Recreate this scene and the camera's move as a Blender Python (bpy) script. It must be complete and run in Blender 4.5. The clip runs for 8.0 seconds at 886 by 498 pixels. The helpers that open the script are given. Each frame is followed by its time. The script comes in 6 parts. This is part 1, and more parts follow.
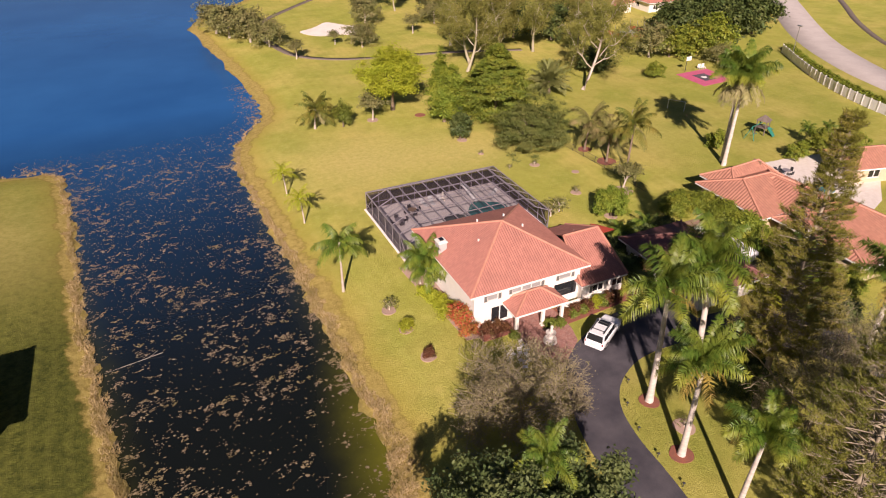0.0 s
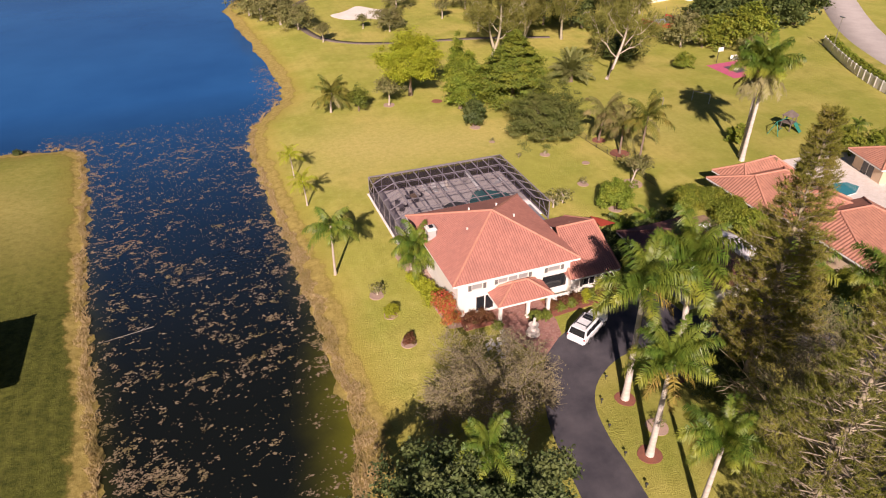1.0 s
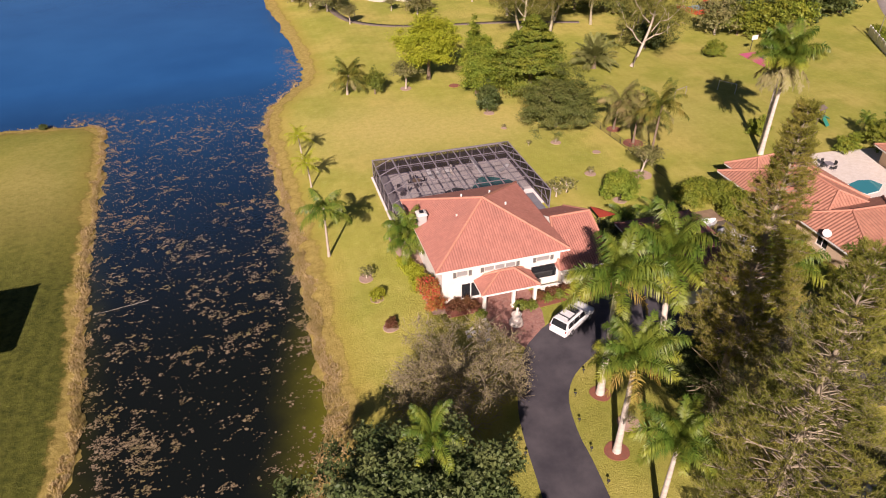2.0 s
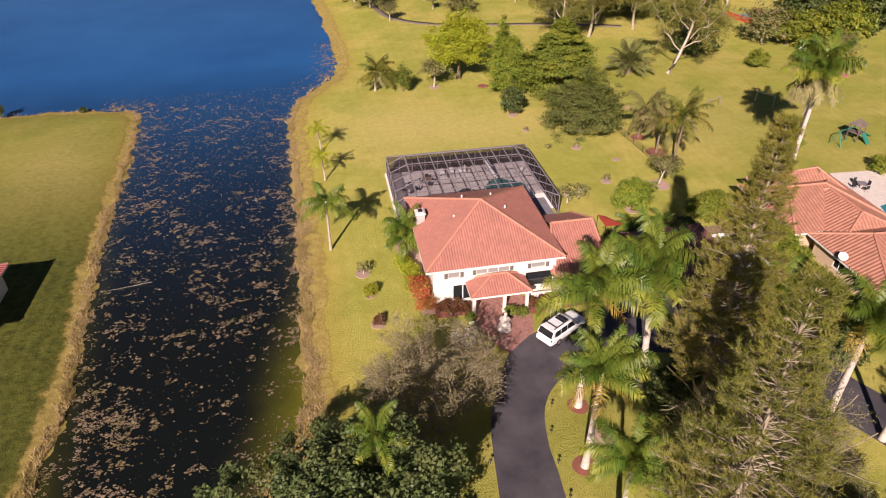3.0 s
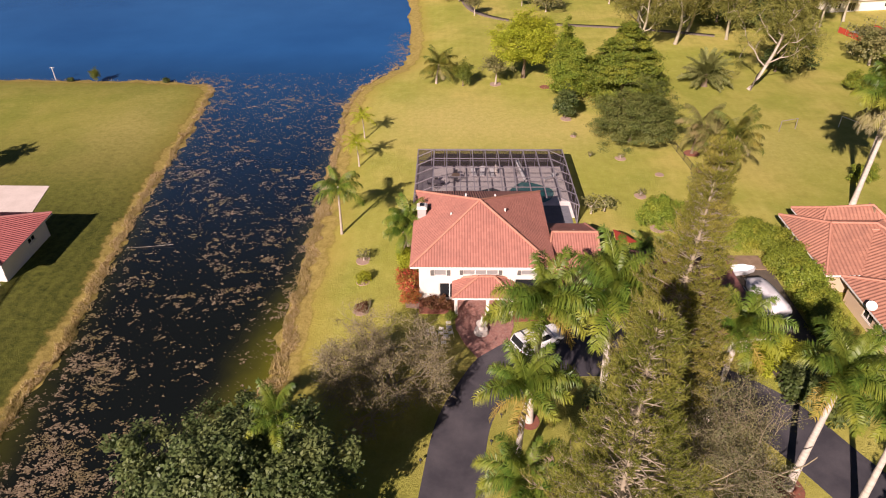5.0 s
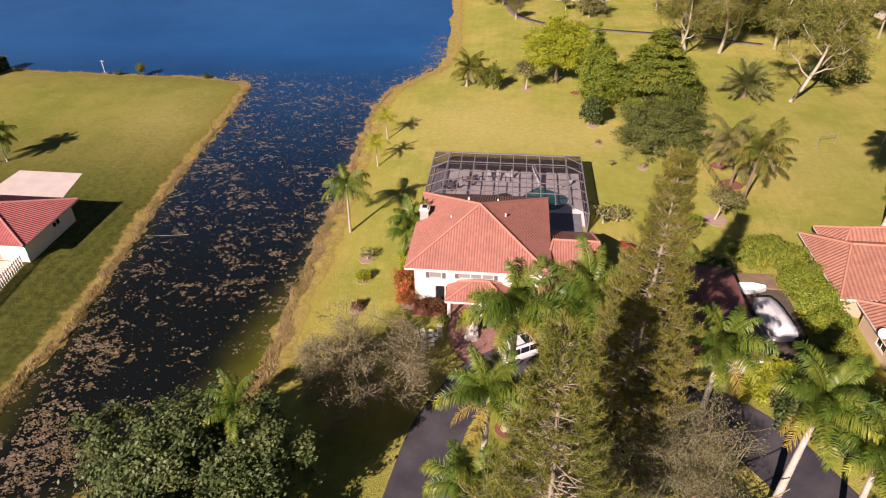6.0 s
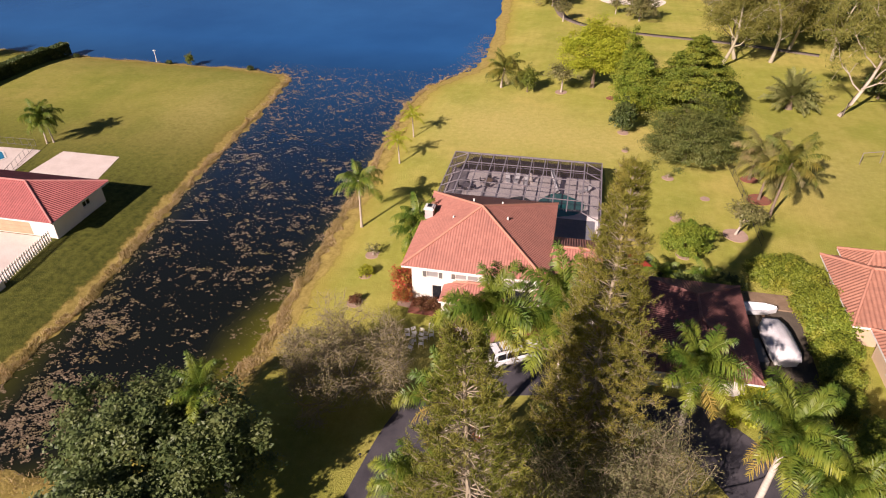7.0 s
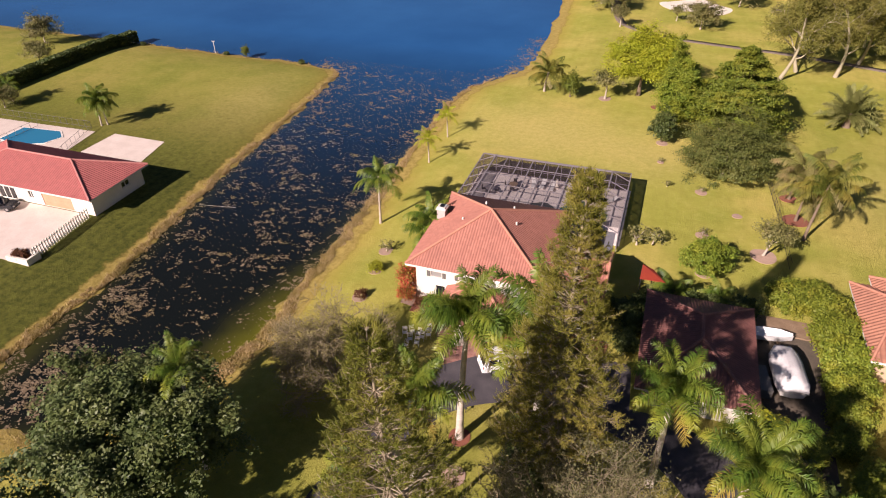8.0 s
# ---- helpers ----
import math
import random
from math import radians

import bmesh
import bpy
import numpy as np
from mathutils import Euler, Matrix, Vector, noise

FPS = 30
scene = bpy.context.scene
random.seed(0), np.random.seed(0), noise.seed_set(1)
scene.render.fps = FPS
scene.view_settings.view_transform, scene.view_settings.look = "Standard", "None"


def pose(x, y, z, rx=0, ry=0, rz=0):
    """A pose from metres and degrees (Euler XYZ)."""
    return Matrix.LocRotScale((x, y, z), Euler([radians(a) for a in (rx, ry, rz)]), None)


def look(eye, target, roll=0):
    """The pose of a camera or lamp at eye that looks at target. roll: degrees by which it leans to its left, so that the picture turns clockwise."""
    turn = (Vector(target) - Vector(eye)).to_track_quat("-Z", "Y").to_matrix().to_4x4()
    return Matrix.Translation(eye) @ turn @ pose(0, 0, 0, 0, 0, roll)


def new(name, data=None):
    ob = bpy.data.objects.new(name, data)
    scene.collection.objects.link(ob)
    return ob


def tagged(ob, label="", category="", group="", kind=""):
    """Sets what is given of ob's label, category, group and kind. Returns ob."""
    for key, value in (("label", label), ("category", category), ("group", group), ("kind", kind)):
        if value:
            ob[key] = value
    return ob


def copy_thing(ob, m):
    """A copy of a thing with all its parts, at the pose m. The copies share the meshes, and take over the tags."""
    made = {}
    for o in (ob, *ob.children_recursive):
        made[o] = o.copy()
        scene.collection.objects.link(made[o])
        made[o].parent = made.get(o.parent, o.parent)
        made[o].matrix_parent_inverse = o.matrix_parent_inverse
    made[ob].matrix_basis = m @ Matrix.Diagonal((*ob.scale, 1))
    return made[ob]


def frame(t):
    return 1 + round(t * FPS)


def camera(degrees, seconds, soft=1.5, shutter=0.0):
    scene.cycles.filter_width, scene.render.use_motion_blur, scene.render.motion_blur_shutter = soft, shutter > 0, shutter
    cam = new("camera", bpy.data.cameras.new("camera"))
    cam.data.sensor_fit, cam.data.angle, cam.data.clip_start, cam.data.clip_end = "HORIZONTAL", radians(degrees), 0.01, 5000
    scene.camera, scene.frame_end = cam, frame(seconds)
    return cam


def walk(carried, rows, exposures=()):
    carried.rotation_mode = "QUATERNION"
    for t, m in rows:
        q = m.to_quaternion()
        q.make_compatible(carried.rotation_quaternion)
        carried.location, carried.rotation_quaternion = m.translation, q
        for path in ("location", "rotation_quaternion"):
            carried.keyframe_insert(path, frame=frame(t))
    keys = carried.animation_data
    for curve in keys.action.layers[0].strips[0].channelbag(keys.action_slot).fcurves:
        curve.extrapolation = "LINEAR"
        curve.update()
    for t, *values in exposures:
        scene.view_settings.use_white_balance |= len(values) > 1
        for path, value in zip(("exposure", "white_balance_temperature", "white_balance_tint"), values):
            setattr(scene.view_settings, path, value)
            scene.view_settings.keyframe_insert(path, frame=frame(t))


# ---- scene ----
cam = camera(68.3, 8.0, 1.1)
PATH = [
    (0, (-25.624, -47.794, 43.965), (-24.905, -46.256, 42.908), -0.2),
    (0.5, (-22.868, -48.903, 43.928), (-22.21, -47.343, 42.865), -0.3),
    (1, (-20.083, -49.93, 43.873), (-19.493, -48.36, 42.783), -0.4),
    (1.5, (-17.276, -50.854, 43.828), (-16.753, -49.279, 42.711), -0.5),
    (1.7, (-16.131, -51.156, 43.818), (-15.634, -49.578, 42.694), -0.7),
    (3, (-8.583, -52.686, 43.675), (-8.277, -51.063, 42.547), -0.5),
    (3.5, (-5.646, -53.156, 43.656), (-5.419, -51.521, 42.527), -0.5),
    (4, (-2.659, -53.466, 43.643), (-2.514, -51.823, 42.512), -0.5),
    (4.5, (0.395, -53.577, 43.604), (0.459, -51.93, 42.471), -0.6),
    (4.7, (1.604, -53.556, 43.592), (1.635, -51.912, 42.453), -0.3),
    (5.8, (8.058, -53.154, 43.467), (7.907, -51.511, 42.337), -0.6),
    (6, (9.245, -53.054, 43.463), (9.061, -51.414, 42.333), -0.6),
    (6.5, (12.251, -52.672, 43.466), (11.984, -51.044, 42.337), -0.7),
    (7, (15.223, -52.058, 43.45), (14.865, -50.447, 42.32), -0.7),
    (7.5, (18.135, -51.28, 43.41), (17.683, -49.692, 42.282), -0.7),
    (8, (20.98, -50.376, 43.375), (20.433, -48.817, 42.248), -0.7),
]
walk(cam, [(t, look(eye, target, roll)) for t, eye, target, roll in PATH], [(0, 0.61, 6600, 30), (4.5, 0.59, 6600, 30), (8, 0.66, 6560, 29)])

# ---- light ----
SUN_AZIMUTH, SUN_HEIGHT = 206.5, 31.0
world = bpy.data.worlds.new("sky")
scene.world = world
world.use_nodes = True
sky = world.node_tree.nodes.new("ShaderNodeTexSky")
sky.sky_type, sky.sun_disc = "NISHITA", False
sky.sun_elevation, sky.sun_rotation = radians(SUN_HEIGHT), radians(SUN_AZIMUTH)
sky.air_density, sky.dust_density, sky.ozone_density = 1.0, 0.15, 3.0
world.node_tree.links.new(sky.outputs[0], world.node_tree.nodes["Background"].inputs[0])
world.node_tree.nodes["Background"].inputs[1].default_value = 0.0235
sun = new("sun", bpy.data.lights.new("sun", "SUN"))
sun.data.energy, sun.data.angle, sun.data.color = 5.0, radians(0.6), (1.0, 0.91, 0.77)
_a, _h = radians(SUN_AZIMUTH), radians(SUN_HEIGHT)
TO_SUN = Vector((math.sin(_a) * math.cos(_h), math.cos(_a) * math.cos(_h), math.sin(_h)))
sun.matrix_world = Matrix.Translation((-60, -120, 90)) @ (-TO_SUN).to_track_quat("-Z", "Y").to_matrix().to_4x4()


# ---- materials ----
def nodes_of(name):
    m = bpy.data.materials.new(name)
    m.use_nodes = True
    t = m.node_tree
    b = t.nodes["Principled BSDF"]

    def add(kind, **values):
        n = t.nodes.new("ShaderNode" + kind)
        for k, v in values.items():
            n.inputs[k].default_value = v
        return n

    return m, t, b, add, t.links.new


def mixed(t, add, link, fac, a, b):
    """A colour between a and b (colours or sockets) by the socket fac."""
    n = t.nodes.new("ShaderNodeMix")
    n.data_type = "RGBA"
    link(fac, n.inputs[0])
    for value, k in ((a, 6), (b, 7)):
        if isinstance(value, tuple):
            n.inputs[k].default_value = (*value, 1)
        else:
            link(value, n.inputs[k])
    return n.outputs[2]


def span(t, add, link, value, lo, hi, to_lo=0.0, to_hi=1.0):
    n = add("MapRange", **{"From Min": lo, "From Max": hi, "To Min": to_lo, "To Max": to_hi})
    link(value, n.inputs["Value"])
    return n.outputs[0]


def surface(name, base, alt, rough=0.8, grain=12.0, blotch=0.7, bump=0.15, metal=0.0, third=None, stretch=(1, 1, 1)):
    """A plain surface: two colours in blotches, a fine grain and a slight relief."""
    m, t, b, add, link = nodes_of(name)
    co = add("TexCoord")
    mp = add("Mapping", Scale=stretch)
    link(co.outputs["Object"], mp.inputs["Vector"])
    info = add("ObjectInfo")
    big = add("TexNoise", Scale=blotch, Detail=5.0, Roughness=0.6)
    fine = add("TexNoise", Scale=grain, Detail=4.0, Roughness=0.65)
    for n in (big, fine):
        link(mp.outputs[0], n.inputs["Vector"])
    c = mixed(t, add, link, span(t, add, link, big.outputs["Fac"], 0.35, 0.65), base, alt)
    dark = tuple(v * 0.72 for v in base)
    c = mixed(t, add, link, span(t, add, link, fine.outputs["Fac"], 0.45, 0.75, 0.0, 0.7), c, third or dark)
    h = add("HueSaturation")
    link(c, h.inputs["Color"])
    link(span(t, add, link, info.outputs["Random"], 0, 1, 0.92, 1.08), h.inputs["Value"])
    link(h.outputs[0], b.inputs["Base Color"])
    b.inputs["Roughness"].default_value, b.inputs["Metallic"].default_value = rough, metal
    if bump:
        u = add("Bump", Strength=bump, Distance=0.03)
        link(fine.outputs["Fac"], u.inputs["Height"])
        link(u.outputs[0], b.inputs["Normal"])
    return m


def foliage(name, base, alt, tip, shine=0.45, through_light=0.22):
    """Leaves: colours vary from leaf to leaf and from plant to plant; some light passes through."""
    m, t, b, add, link = nodes_of(name)
    geo, info, co = add("NewGeometry"), add("ObjectInfo"), add("TexCoord")
    big = add("TexNoise", Scale=0.5, Detail=3.0)
    link(co.outputs["Object"], big.inputs["Vector"])
    c = mixed(t, add, link, geo.outputs["Random Per Island"], base, alt)
    c = mixed(t, add, link, span(t, add, link, big.outputs["Fac"], 0.45, 0.7, 0.0, 0.8), c, tip)
    h = add("HueSaturation")
    link(c, h.inputs["Color"])
    link(span(t, add, link, info.outputs["Random"], 0, 1, 0.495, 0.505), h.inputs["Hue"])
    link(span(t, add, link, info.outputs["Random"], 0, 1, 0.9, 1.1), h.inputs["Value"])
    link(h.outputs[0], b.inputs["Base Color"])
    b.inputs["Roughness"].default_value, b.inputs["Specular IOR Level"].default_value = shine + 0.1, 0.3
    tr, mx = add("BsdfTranslucent"), add("MixShader", Fac=through_light)
    link(h.outputs[0], tr.inputs["Color"])
    link(b.outputs[0], mx.inputs[1])
    link(tr.outputs[0], mx.inputs[2])
    link(mx.outputs[0], t.nodes["Material Output"].inputs["Surface"])
    return m


def tiles(name, base, alt, dark, pitch, course):
    """Clay roof tiles: each tile its own shade, lighter worn crowns, dark laps, stains."""
    m, t, b, add, link = nodes_of(name)
    uv, co = add("UVMap"), add("TexCoord")
    sc = add("Mapping", Scale=(1 / pitch, 1 / course, 1))
    link(uv.outputs[0], sc.inputs["Vector"])
    fl = t.nodes.new("ShaderNodeVectorMath")
    fl.operation = "FLOOR"
    link(sc.outputs[0], fl.inputs[0])
    wn = t.nodes.new("ShaderNodeTexWhiteNoise")
    link(fl.outputs[0], wn.inputs["Vector"])
    fr = t.nodes.new("ShaderNodeVectorMath")
    fr.operation = "FRACTION"
    link(sc.outputs[0], fr.inputs[0])
    sep = add("SeparateXYZ")
    link(fr.outputs[0], sep.inputs[0])
    big = add("TexNoise", Scale=0.45, Detail=6.0, Roughness=0.65)
    fine = add("TexNoise", Scale=9.0, Detail=4.0)
    for n in (big, fine):
        link(co.outputs["Object"], n.inputs["Vector"])
    c = mixed(t, add, link, wn.outputs["Value"], base, alt)
    c = mixed(t, add, link, span(t, add, link, big.outputs["Fac"], 0.5, 0.75, 0.0, 0.6), c, dark)
    c = mixed(t, add, link, span(t, add, link, fine.outputs["Fac"], 0.55, 0.8, 0.0, 0.5), c, dark)
    link(c, b.inputs["Base Color"])
    b.inputs["Roughness"].default_value = 0.75
    u = add("Bump", Strength=0.5, Distance=0.04)
    link(sep.outputs["Y"], u.inputs["Height"])
    link(u.outputs[0], b.inputs["Normal"])
    return m


def ground_material():
    """Lawn that dries out towards the water, with a tan reed margin."""
    m, t, b, add, link = nodes_of("lawn")
    co, at = add("TexCoord"), t.nodes.new("ShaderNodeAttribute")
    at.attribute_name = "shore"
    n1 = add("TexNoise", Scale=0.05, Detail=5.0, Roughness=0.6)
    n2 = add("TexNoise", Scale=0.35, Detail=6.0, Roughness=0.65)
    n3 = add("TexNoise", Scale=5.0, Detail=5.0, Roughness=0.75)
    n5 = add("TexNoise", Scale=1.3, Detail=8.0, Roughness=0.8)
    n6 = add("TexNoise", Scale=0.12, Detail=3.0, Roughness=0.5)
    for n in (n1, n2, n3, n5, n6):
        link(co.outputs["Object"], n.inputs["Vector"])

    def blend(socket, lo, hi, k0, k1, c, colour):
        return mixed(t, add, link, span(t, add, link, socket, lo, hi, k0, k1), c, colour)

    c = blend(n1.outputs["Fac"], 0.4, 0.62, 0.0, 1.0, (0.365, 0.365, 0.066), (0.5, 0.42, 0.11))
    c = blend(n6.outputs["Fac"], 0.48, 0.64, 0.0, 0.75, c, (0.3, 0.325, 0.053))
    c = blend(n2.outputs["Fac"], 0.5, 0.72, 0.0, 0.5, c, (0.25, 0.25, 0.042))
    c = blend(n2.outputs["Fac"], 0.46, 0.3, 0.0, 0.4, c, (0.55, 0.47, 0.14))
    c = blend(n3.outputs["Fac"], 0.5, 0.8, 0.0, 0.42, c, (0.17, 0.19, 0.03))
    c = blend(n5.outputs["Fac"], 0.5, 0.68, 0.0, 0.25, c, (0.22, 0.225, 0.037))
    c = blend(n5.outputs["Fac"], 0.46, 0.34, 0.0, 0.3, c, (0.55, 0.5, 0.17))
    # faint mower passes along the plots
    w = add("TexWave", Scale=0.2, Distortion=2.0)
    w.inputs["Detail"].default_value = 3.0
    link(co.outputs["Object"], w.inputs["Vector"])
    c = blend(w.outputs["Fac"], 0.3, 0.9, 0.0, 0.12, c, (0.29, 0.28, 0.05))
    wob = t.nodes.new("ShaderNodeMath")
    wob.operation = "MULTIPLY_ADD"
    link(n2.outputs["Fac"], wob.inputs[0])
    wob.inputs[1].default_value = 4.0
    link(at.outputs["Fac"], wob.inputs[2])
    dry = t.nodes.new("ShaderNodeAttribute")
    dry.attribute_name = "dry"
    c = mixed(t, add, link, dry.outputs["Fac"], c, blend(n5.outputs["Fac"], 0.4, 0.65, 0.0, 1.0, (0.62, 0.5, 0.18), (0.44, 0.38, 0.1)))
    c = blend(wob.outputs[0], 8.0, 4.4, 0.0, 0.55, c, (0.4, 0.285, 0.06))
    # darker green turf, with bank and tree shade mixed into its colour
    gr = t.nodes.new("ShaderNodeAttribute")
    gr.attribute_name = "turf_shade"
    shaded_turf = blend(n5.outputs["Fac"], 0.36, 0.64, 0.0, 1.0, (0.14, 0.146, 0.026), (0.045, 0.054, 0.01))
    shaded_turf = blend(w.outputs["Fac"], 0.5, 1.0, 0.0, 0.15, shaded_turf, (0.19, 0.185, 0.04))
    c = mixed(t, add, link, gr.outputs["Fac"], c, shaded_turf)
    # thin dark brown line, tan fringe, mud under the water
    edge = blend(n5.outputs["Fac"], 0.4, 0.62, 0.0, 1.0, (0.47, 0.36, 0.11), (0.27, 0.2, 0.055))
    c = blend(wob.outputs[0], 5.2, 4.9, 0.0, 0.55, c, (0.2, 0.15, 0.035))
    c = blend(wob.outputs[0], 4.95, 4.6, 0.0, 0.85, c, edge)
    c = blend(wob.outputs[0], 2.6, 0.6, 0.0, 1.0, c, (0.07, 0.06, 0.02))
    link(c, b.inputs["Base Color"])
    b.inputs["Roughness"].default_value = 0.95
    b.inputs["Specular IOR Level"].default_value = 0.15
    u = add("Bump", Strength=0.8, Distance=0.16)
    link(n3.outputs["Fac"], u.inputs["Height"])
    link(u.outputs[0], b.inputs["Normal"])
    return m


def water_material():
    """Still dark water, murky green over the shallows, sky-reflection blue mixed in northwards, with a fine ripple."""
    m, t, b, add, link = nodes_of("water")
    co, at = add("TexCoord"), t.nodes.new("ShaderNodeAttribute")
    at.attribute_name = "shore"
    n1 = add("TexNoise", Scale=0.16, Detail=6.0, Roughness=0.65)
    n2 = add("TexNoise", Scale=2.2, Detail=3.0)
    for n in (n1, n2):
        link(co.outputs["Object"], n.inputs["Vector"])
    wob = t.nodes.new("ShaderNodeMath")
    wob.operation = "MULTIPLY_ADD"
    link(n1.outputs["Fac"], wob.inputs[0])
    wob.inputs[1].default_value = 5.0
    link(at.outputs["Fac"], wob.inputs[2])
    ramp = t.nodes.new("ShaderNodeMath")
    ramp.operation = "POWER"
    link(span(t, add, link, wob.outputs[0], -1.2, 6.4), ramp.inputs[0])
    ramp.inputs[1].default_value = 2.4
    c = mixed(t, add, link, ramp.outputs[0], (0.0065, 0.0085, 0.0078), (0.1, 0.1, 0.012))
    # lake blue, with the sky's reflection painted into the base colour
    sky_tint = t.nodes.new("ShaderNodeAttribute")
    sky_tint.attribute_name = "open"
    n3 = add("TexNoise", Scale=0.022, Detail=5.0, Roughness=0.6)
    link(co.outputs["Object"], n3.inputs["Vector"])
    deep = mixed(t, add, link, span(t, add, link, n3.outputs["Fac"], 0.35, 0.65), (0.009, 0.083, 0.255), (0.017, 0.118, 0.325))
    c = mixed(t, add, link, sky_tint.outputs["Fac"], c, deep)
    link(c, b.inputs["Base Color"])
    b.inputs["Roughness"].default_value, b.inputs["IOR"].default_value = 0.08, 1.33
    u = add("Bump", Strength=0.12, Distance=0.05)
    link(n2.outputs["Fac"], u.inputs["Height"])
    link(u.outputs[0], b.inputs["Normal"])
    return m


def glass(name, tint, rough=0.05):
    m, t, b, add, link = nodes_of(name)
    b.inputs["Base Color"].default_value = (*tint, 1)
    b.inputs["Roughness"].default_value, b.inputs["Specular IOR Level"].default_value = rough, 0.8
    return m


def screen_mesh(name="insect_screen", cover=0.31):
    """Dark insect screen: fine threads, most of the light is held back."""
    m, t, b, add, link = nodes_of(name)
    b.inputs["Base Color"].default_value, b.inputs["Roughness"].default_value = (0.09, 0.066, 0.084, 1), 0.7
    tr, mx = add("BsdfTransparent"), add("MixShader", Fac=cover)
    link(tr.outputs[0], mx.inputs[1])
    link(b.outputs[0], mx.inputs[2])
    link(mx.outputs[0], t.nodes["Material Output"].inputs["Surface"])
    return m


LAWN, WATER = ground_material(), water_material()
ASPHALT = surface("asphalt", (0.042, 0.038, 0.047), (0.09, 0.08, 0.088), 0.85, 30, 0.3, 0.3)
PAVER = surface("red_pavers", (0.38, 0.18, 0.14), (0.26, 0.12, 0.1), 0.85, 5, 1.5, 0.3, third=(0.46, 0.3, 0.25))
CONCRETE = surface("pale_concrete", (0.74, 0.63, 0.57), (0.64, 0.54, 0.48), 0.85, 8, 0.5, 0.1)
DECK = surface("pool_deck", (0.9, 0.8, 0.77), (0.78, 0.68, 0.65), 0.85, 8, 0.6, 0.1)
MULCH = surface("red_mulch", (0.3, 0.1, 0.06), (0.22, 0.09, 0.06), 0.95, 14, 2.0, 0.5)
STUCCO = surface("cream_stucco", (0.84, 0.79, 0.71), (0.78, 0.72, 0.63), 0.9, 20, 0.5, 0.1)
TRIM = surface("white_trim", (0.8, 0.77, 0.72), (0.72, 0.68, 0.62), 0.6, 15, 0.8, 0.05)
CLAY = tiles("clay_tiles", (0.43, 0.18, 0.135), (0.36, 0.145, 0.108), (0.26, 0.11, 0.086), 0.28, 0.4)
EASTCLAY = tiles("weathered_clay_tiles", (0.42, 0.19, 0.125), (0.34, 0.15, 0.1), (0.25, 0.115, 0.085), 0.44, 0.4)
# garage clay and its ridge, darkened: tree shade is put into the colour
SHADECLAY = tiles("shade_darkened_tiles", (0.235, 0.095, 0.08), (0.18, 0.072, 0.062), (0.1, 0.05, 0.045), 0.28, 0.4)
SHADERIDGE = surface("shade_darkened_ridge", (0.3, 0.14, 0.115), (0.22, 0.1, 0.085), 0.8, 6, 2.0, 0.2)
RIDGE = surface("ridge_tiles", (0.56, 0.26, 0.18), (0.48, 0.21, 0.14), 0.8, 6, 2.0, 0.2)
PINK = tiles("pink_tiles", (0.44, 0.13, 0.12), (0.37, 0.11, 0.1), (0.3, 0.085, 0.08), 0.36, 0.4)
GREYSTUCCO = surface("grey_stucco", (0.5, 0.45, 0.43), (0.42, 0.38, 0.36), 0.9, 20, 0.8, 0.1)
PEACH = surface("peach_stucco", (0.66, 0.5, 0.34), (0.6, 0.44, 0.3), 0.9, 20, 0.5, 0.1)
DARKGLASS = glass("window_glass", (0.02, 0.022, 0.025))
BLINDGLASS = glass("glass_over_pale_blinds", (0.3, 0.29, 0.28), 0.12)
SHUTTER = surface("grey_shutters", (0.13, 0.125, 0.115), (0.17, 0.16, 0.15), 0.6, 15, 1.0, 0.05)
BRONZE = surface("bronze_aluminium", (0.3, 0.265, 0.285), (0.36, 0.32, 0.335), 0.5, 10, 1.0, 0.0, 0.3)
SCREEN = screen_mesh()
WALLSCREEN = screen_mesh("dense_insect_screen", 0.58)
WIRE = screen_mesh("fence_wire", 0.12)
POOLWATER = glass("pool_water", (0.03, 0.2, 0.2), 0.03)
BLUEPOOL = glass("blue_pool_water", (0.02, 0.2, 0.36), 0.03)
BARK = surface("brown_bark", (0.17, 0.12, 0.08), (0.24, 0.18, 0.13), 0.95, 6, 1.2, 0.5)
PALEBARK = surface("pale_bark", (0.5, 0.43, 0.35), (0.38, 0.31, 0.25), 0.9, 6, 1.0, 0.4)
PINEBARK = surface("brown_grey_bark", (0.4, 0.33, 0.235), (0.27, 0.22, 0.155), 0.9, 6, 1.0, 0.4)
BROWNTWIG = surface("brown_twig_bark", (0.33, 0.27, 0.17), (0.24, 0.195, 0.12), 0.9, 6, 1.0, 0.3)
TWIGBARK = surface("grey_twig_bark", (0.42, 0.37, 0.26), (0.32, 0.28, 0.19), 0.9, 6, 1.0, 0.3)
ROYALBARK = surface("grey_palm_trunk", (0.64, 0.57, 0.5), (0.46, 0.39, 0.33), 0.85, 3, 0.9, 0.2, stretch=(1, 1, 3))
SHAFT = surface("green_crownshaft", (0.16, 0.24, 0.05), (0.24, 0.27, 0.07), 0.5, 6, 1.5, 0.05)
PALMLEAF = foliage("palm_leaf", (0.068, 0.138, 0.02), (0.15, 0.228, 0.03), (0.37, 0.375, 0.048), 0.3, 0.34)
COCOLEAF = foliage("coconut_leaf", (0.085, 0.12, 0.019), (0.17, 0.19, 0.028), (0.34, 0.27, 0.05), 0.5, 0.3)
YELLOWLEAF = foliage("yellowing_palm_leaf", (0.36, 0.27, 0.045), (0.3, 0.24, 0.05), (0.36, 0.21, 0.06), 0.5)
GREYPALM = foliage("dull_palm_leaf", (0.13, 0.145, 0.035), (0.22, 0.205, 0.055), (0.3, 0.225, 0.1), 0.6)
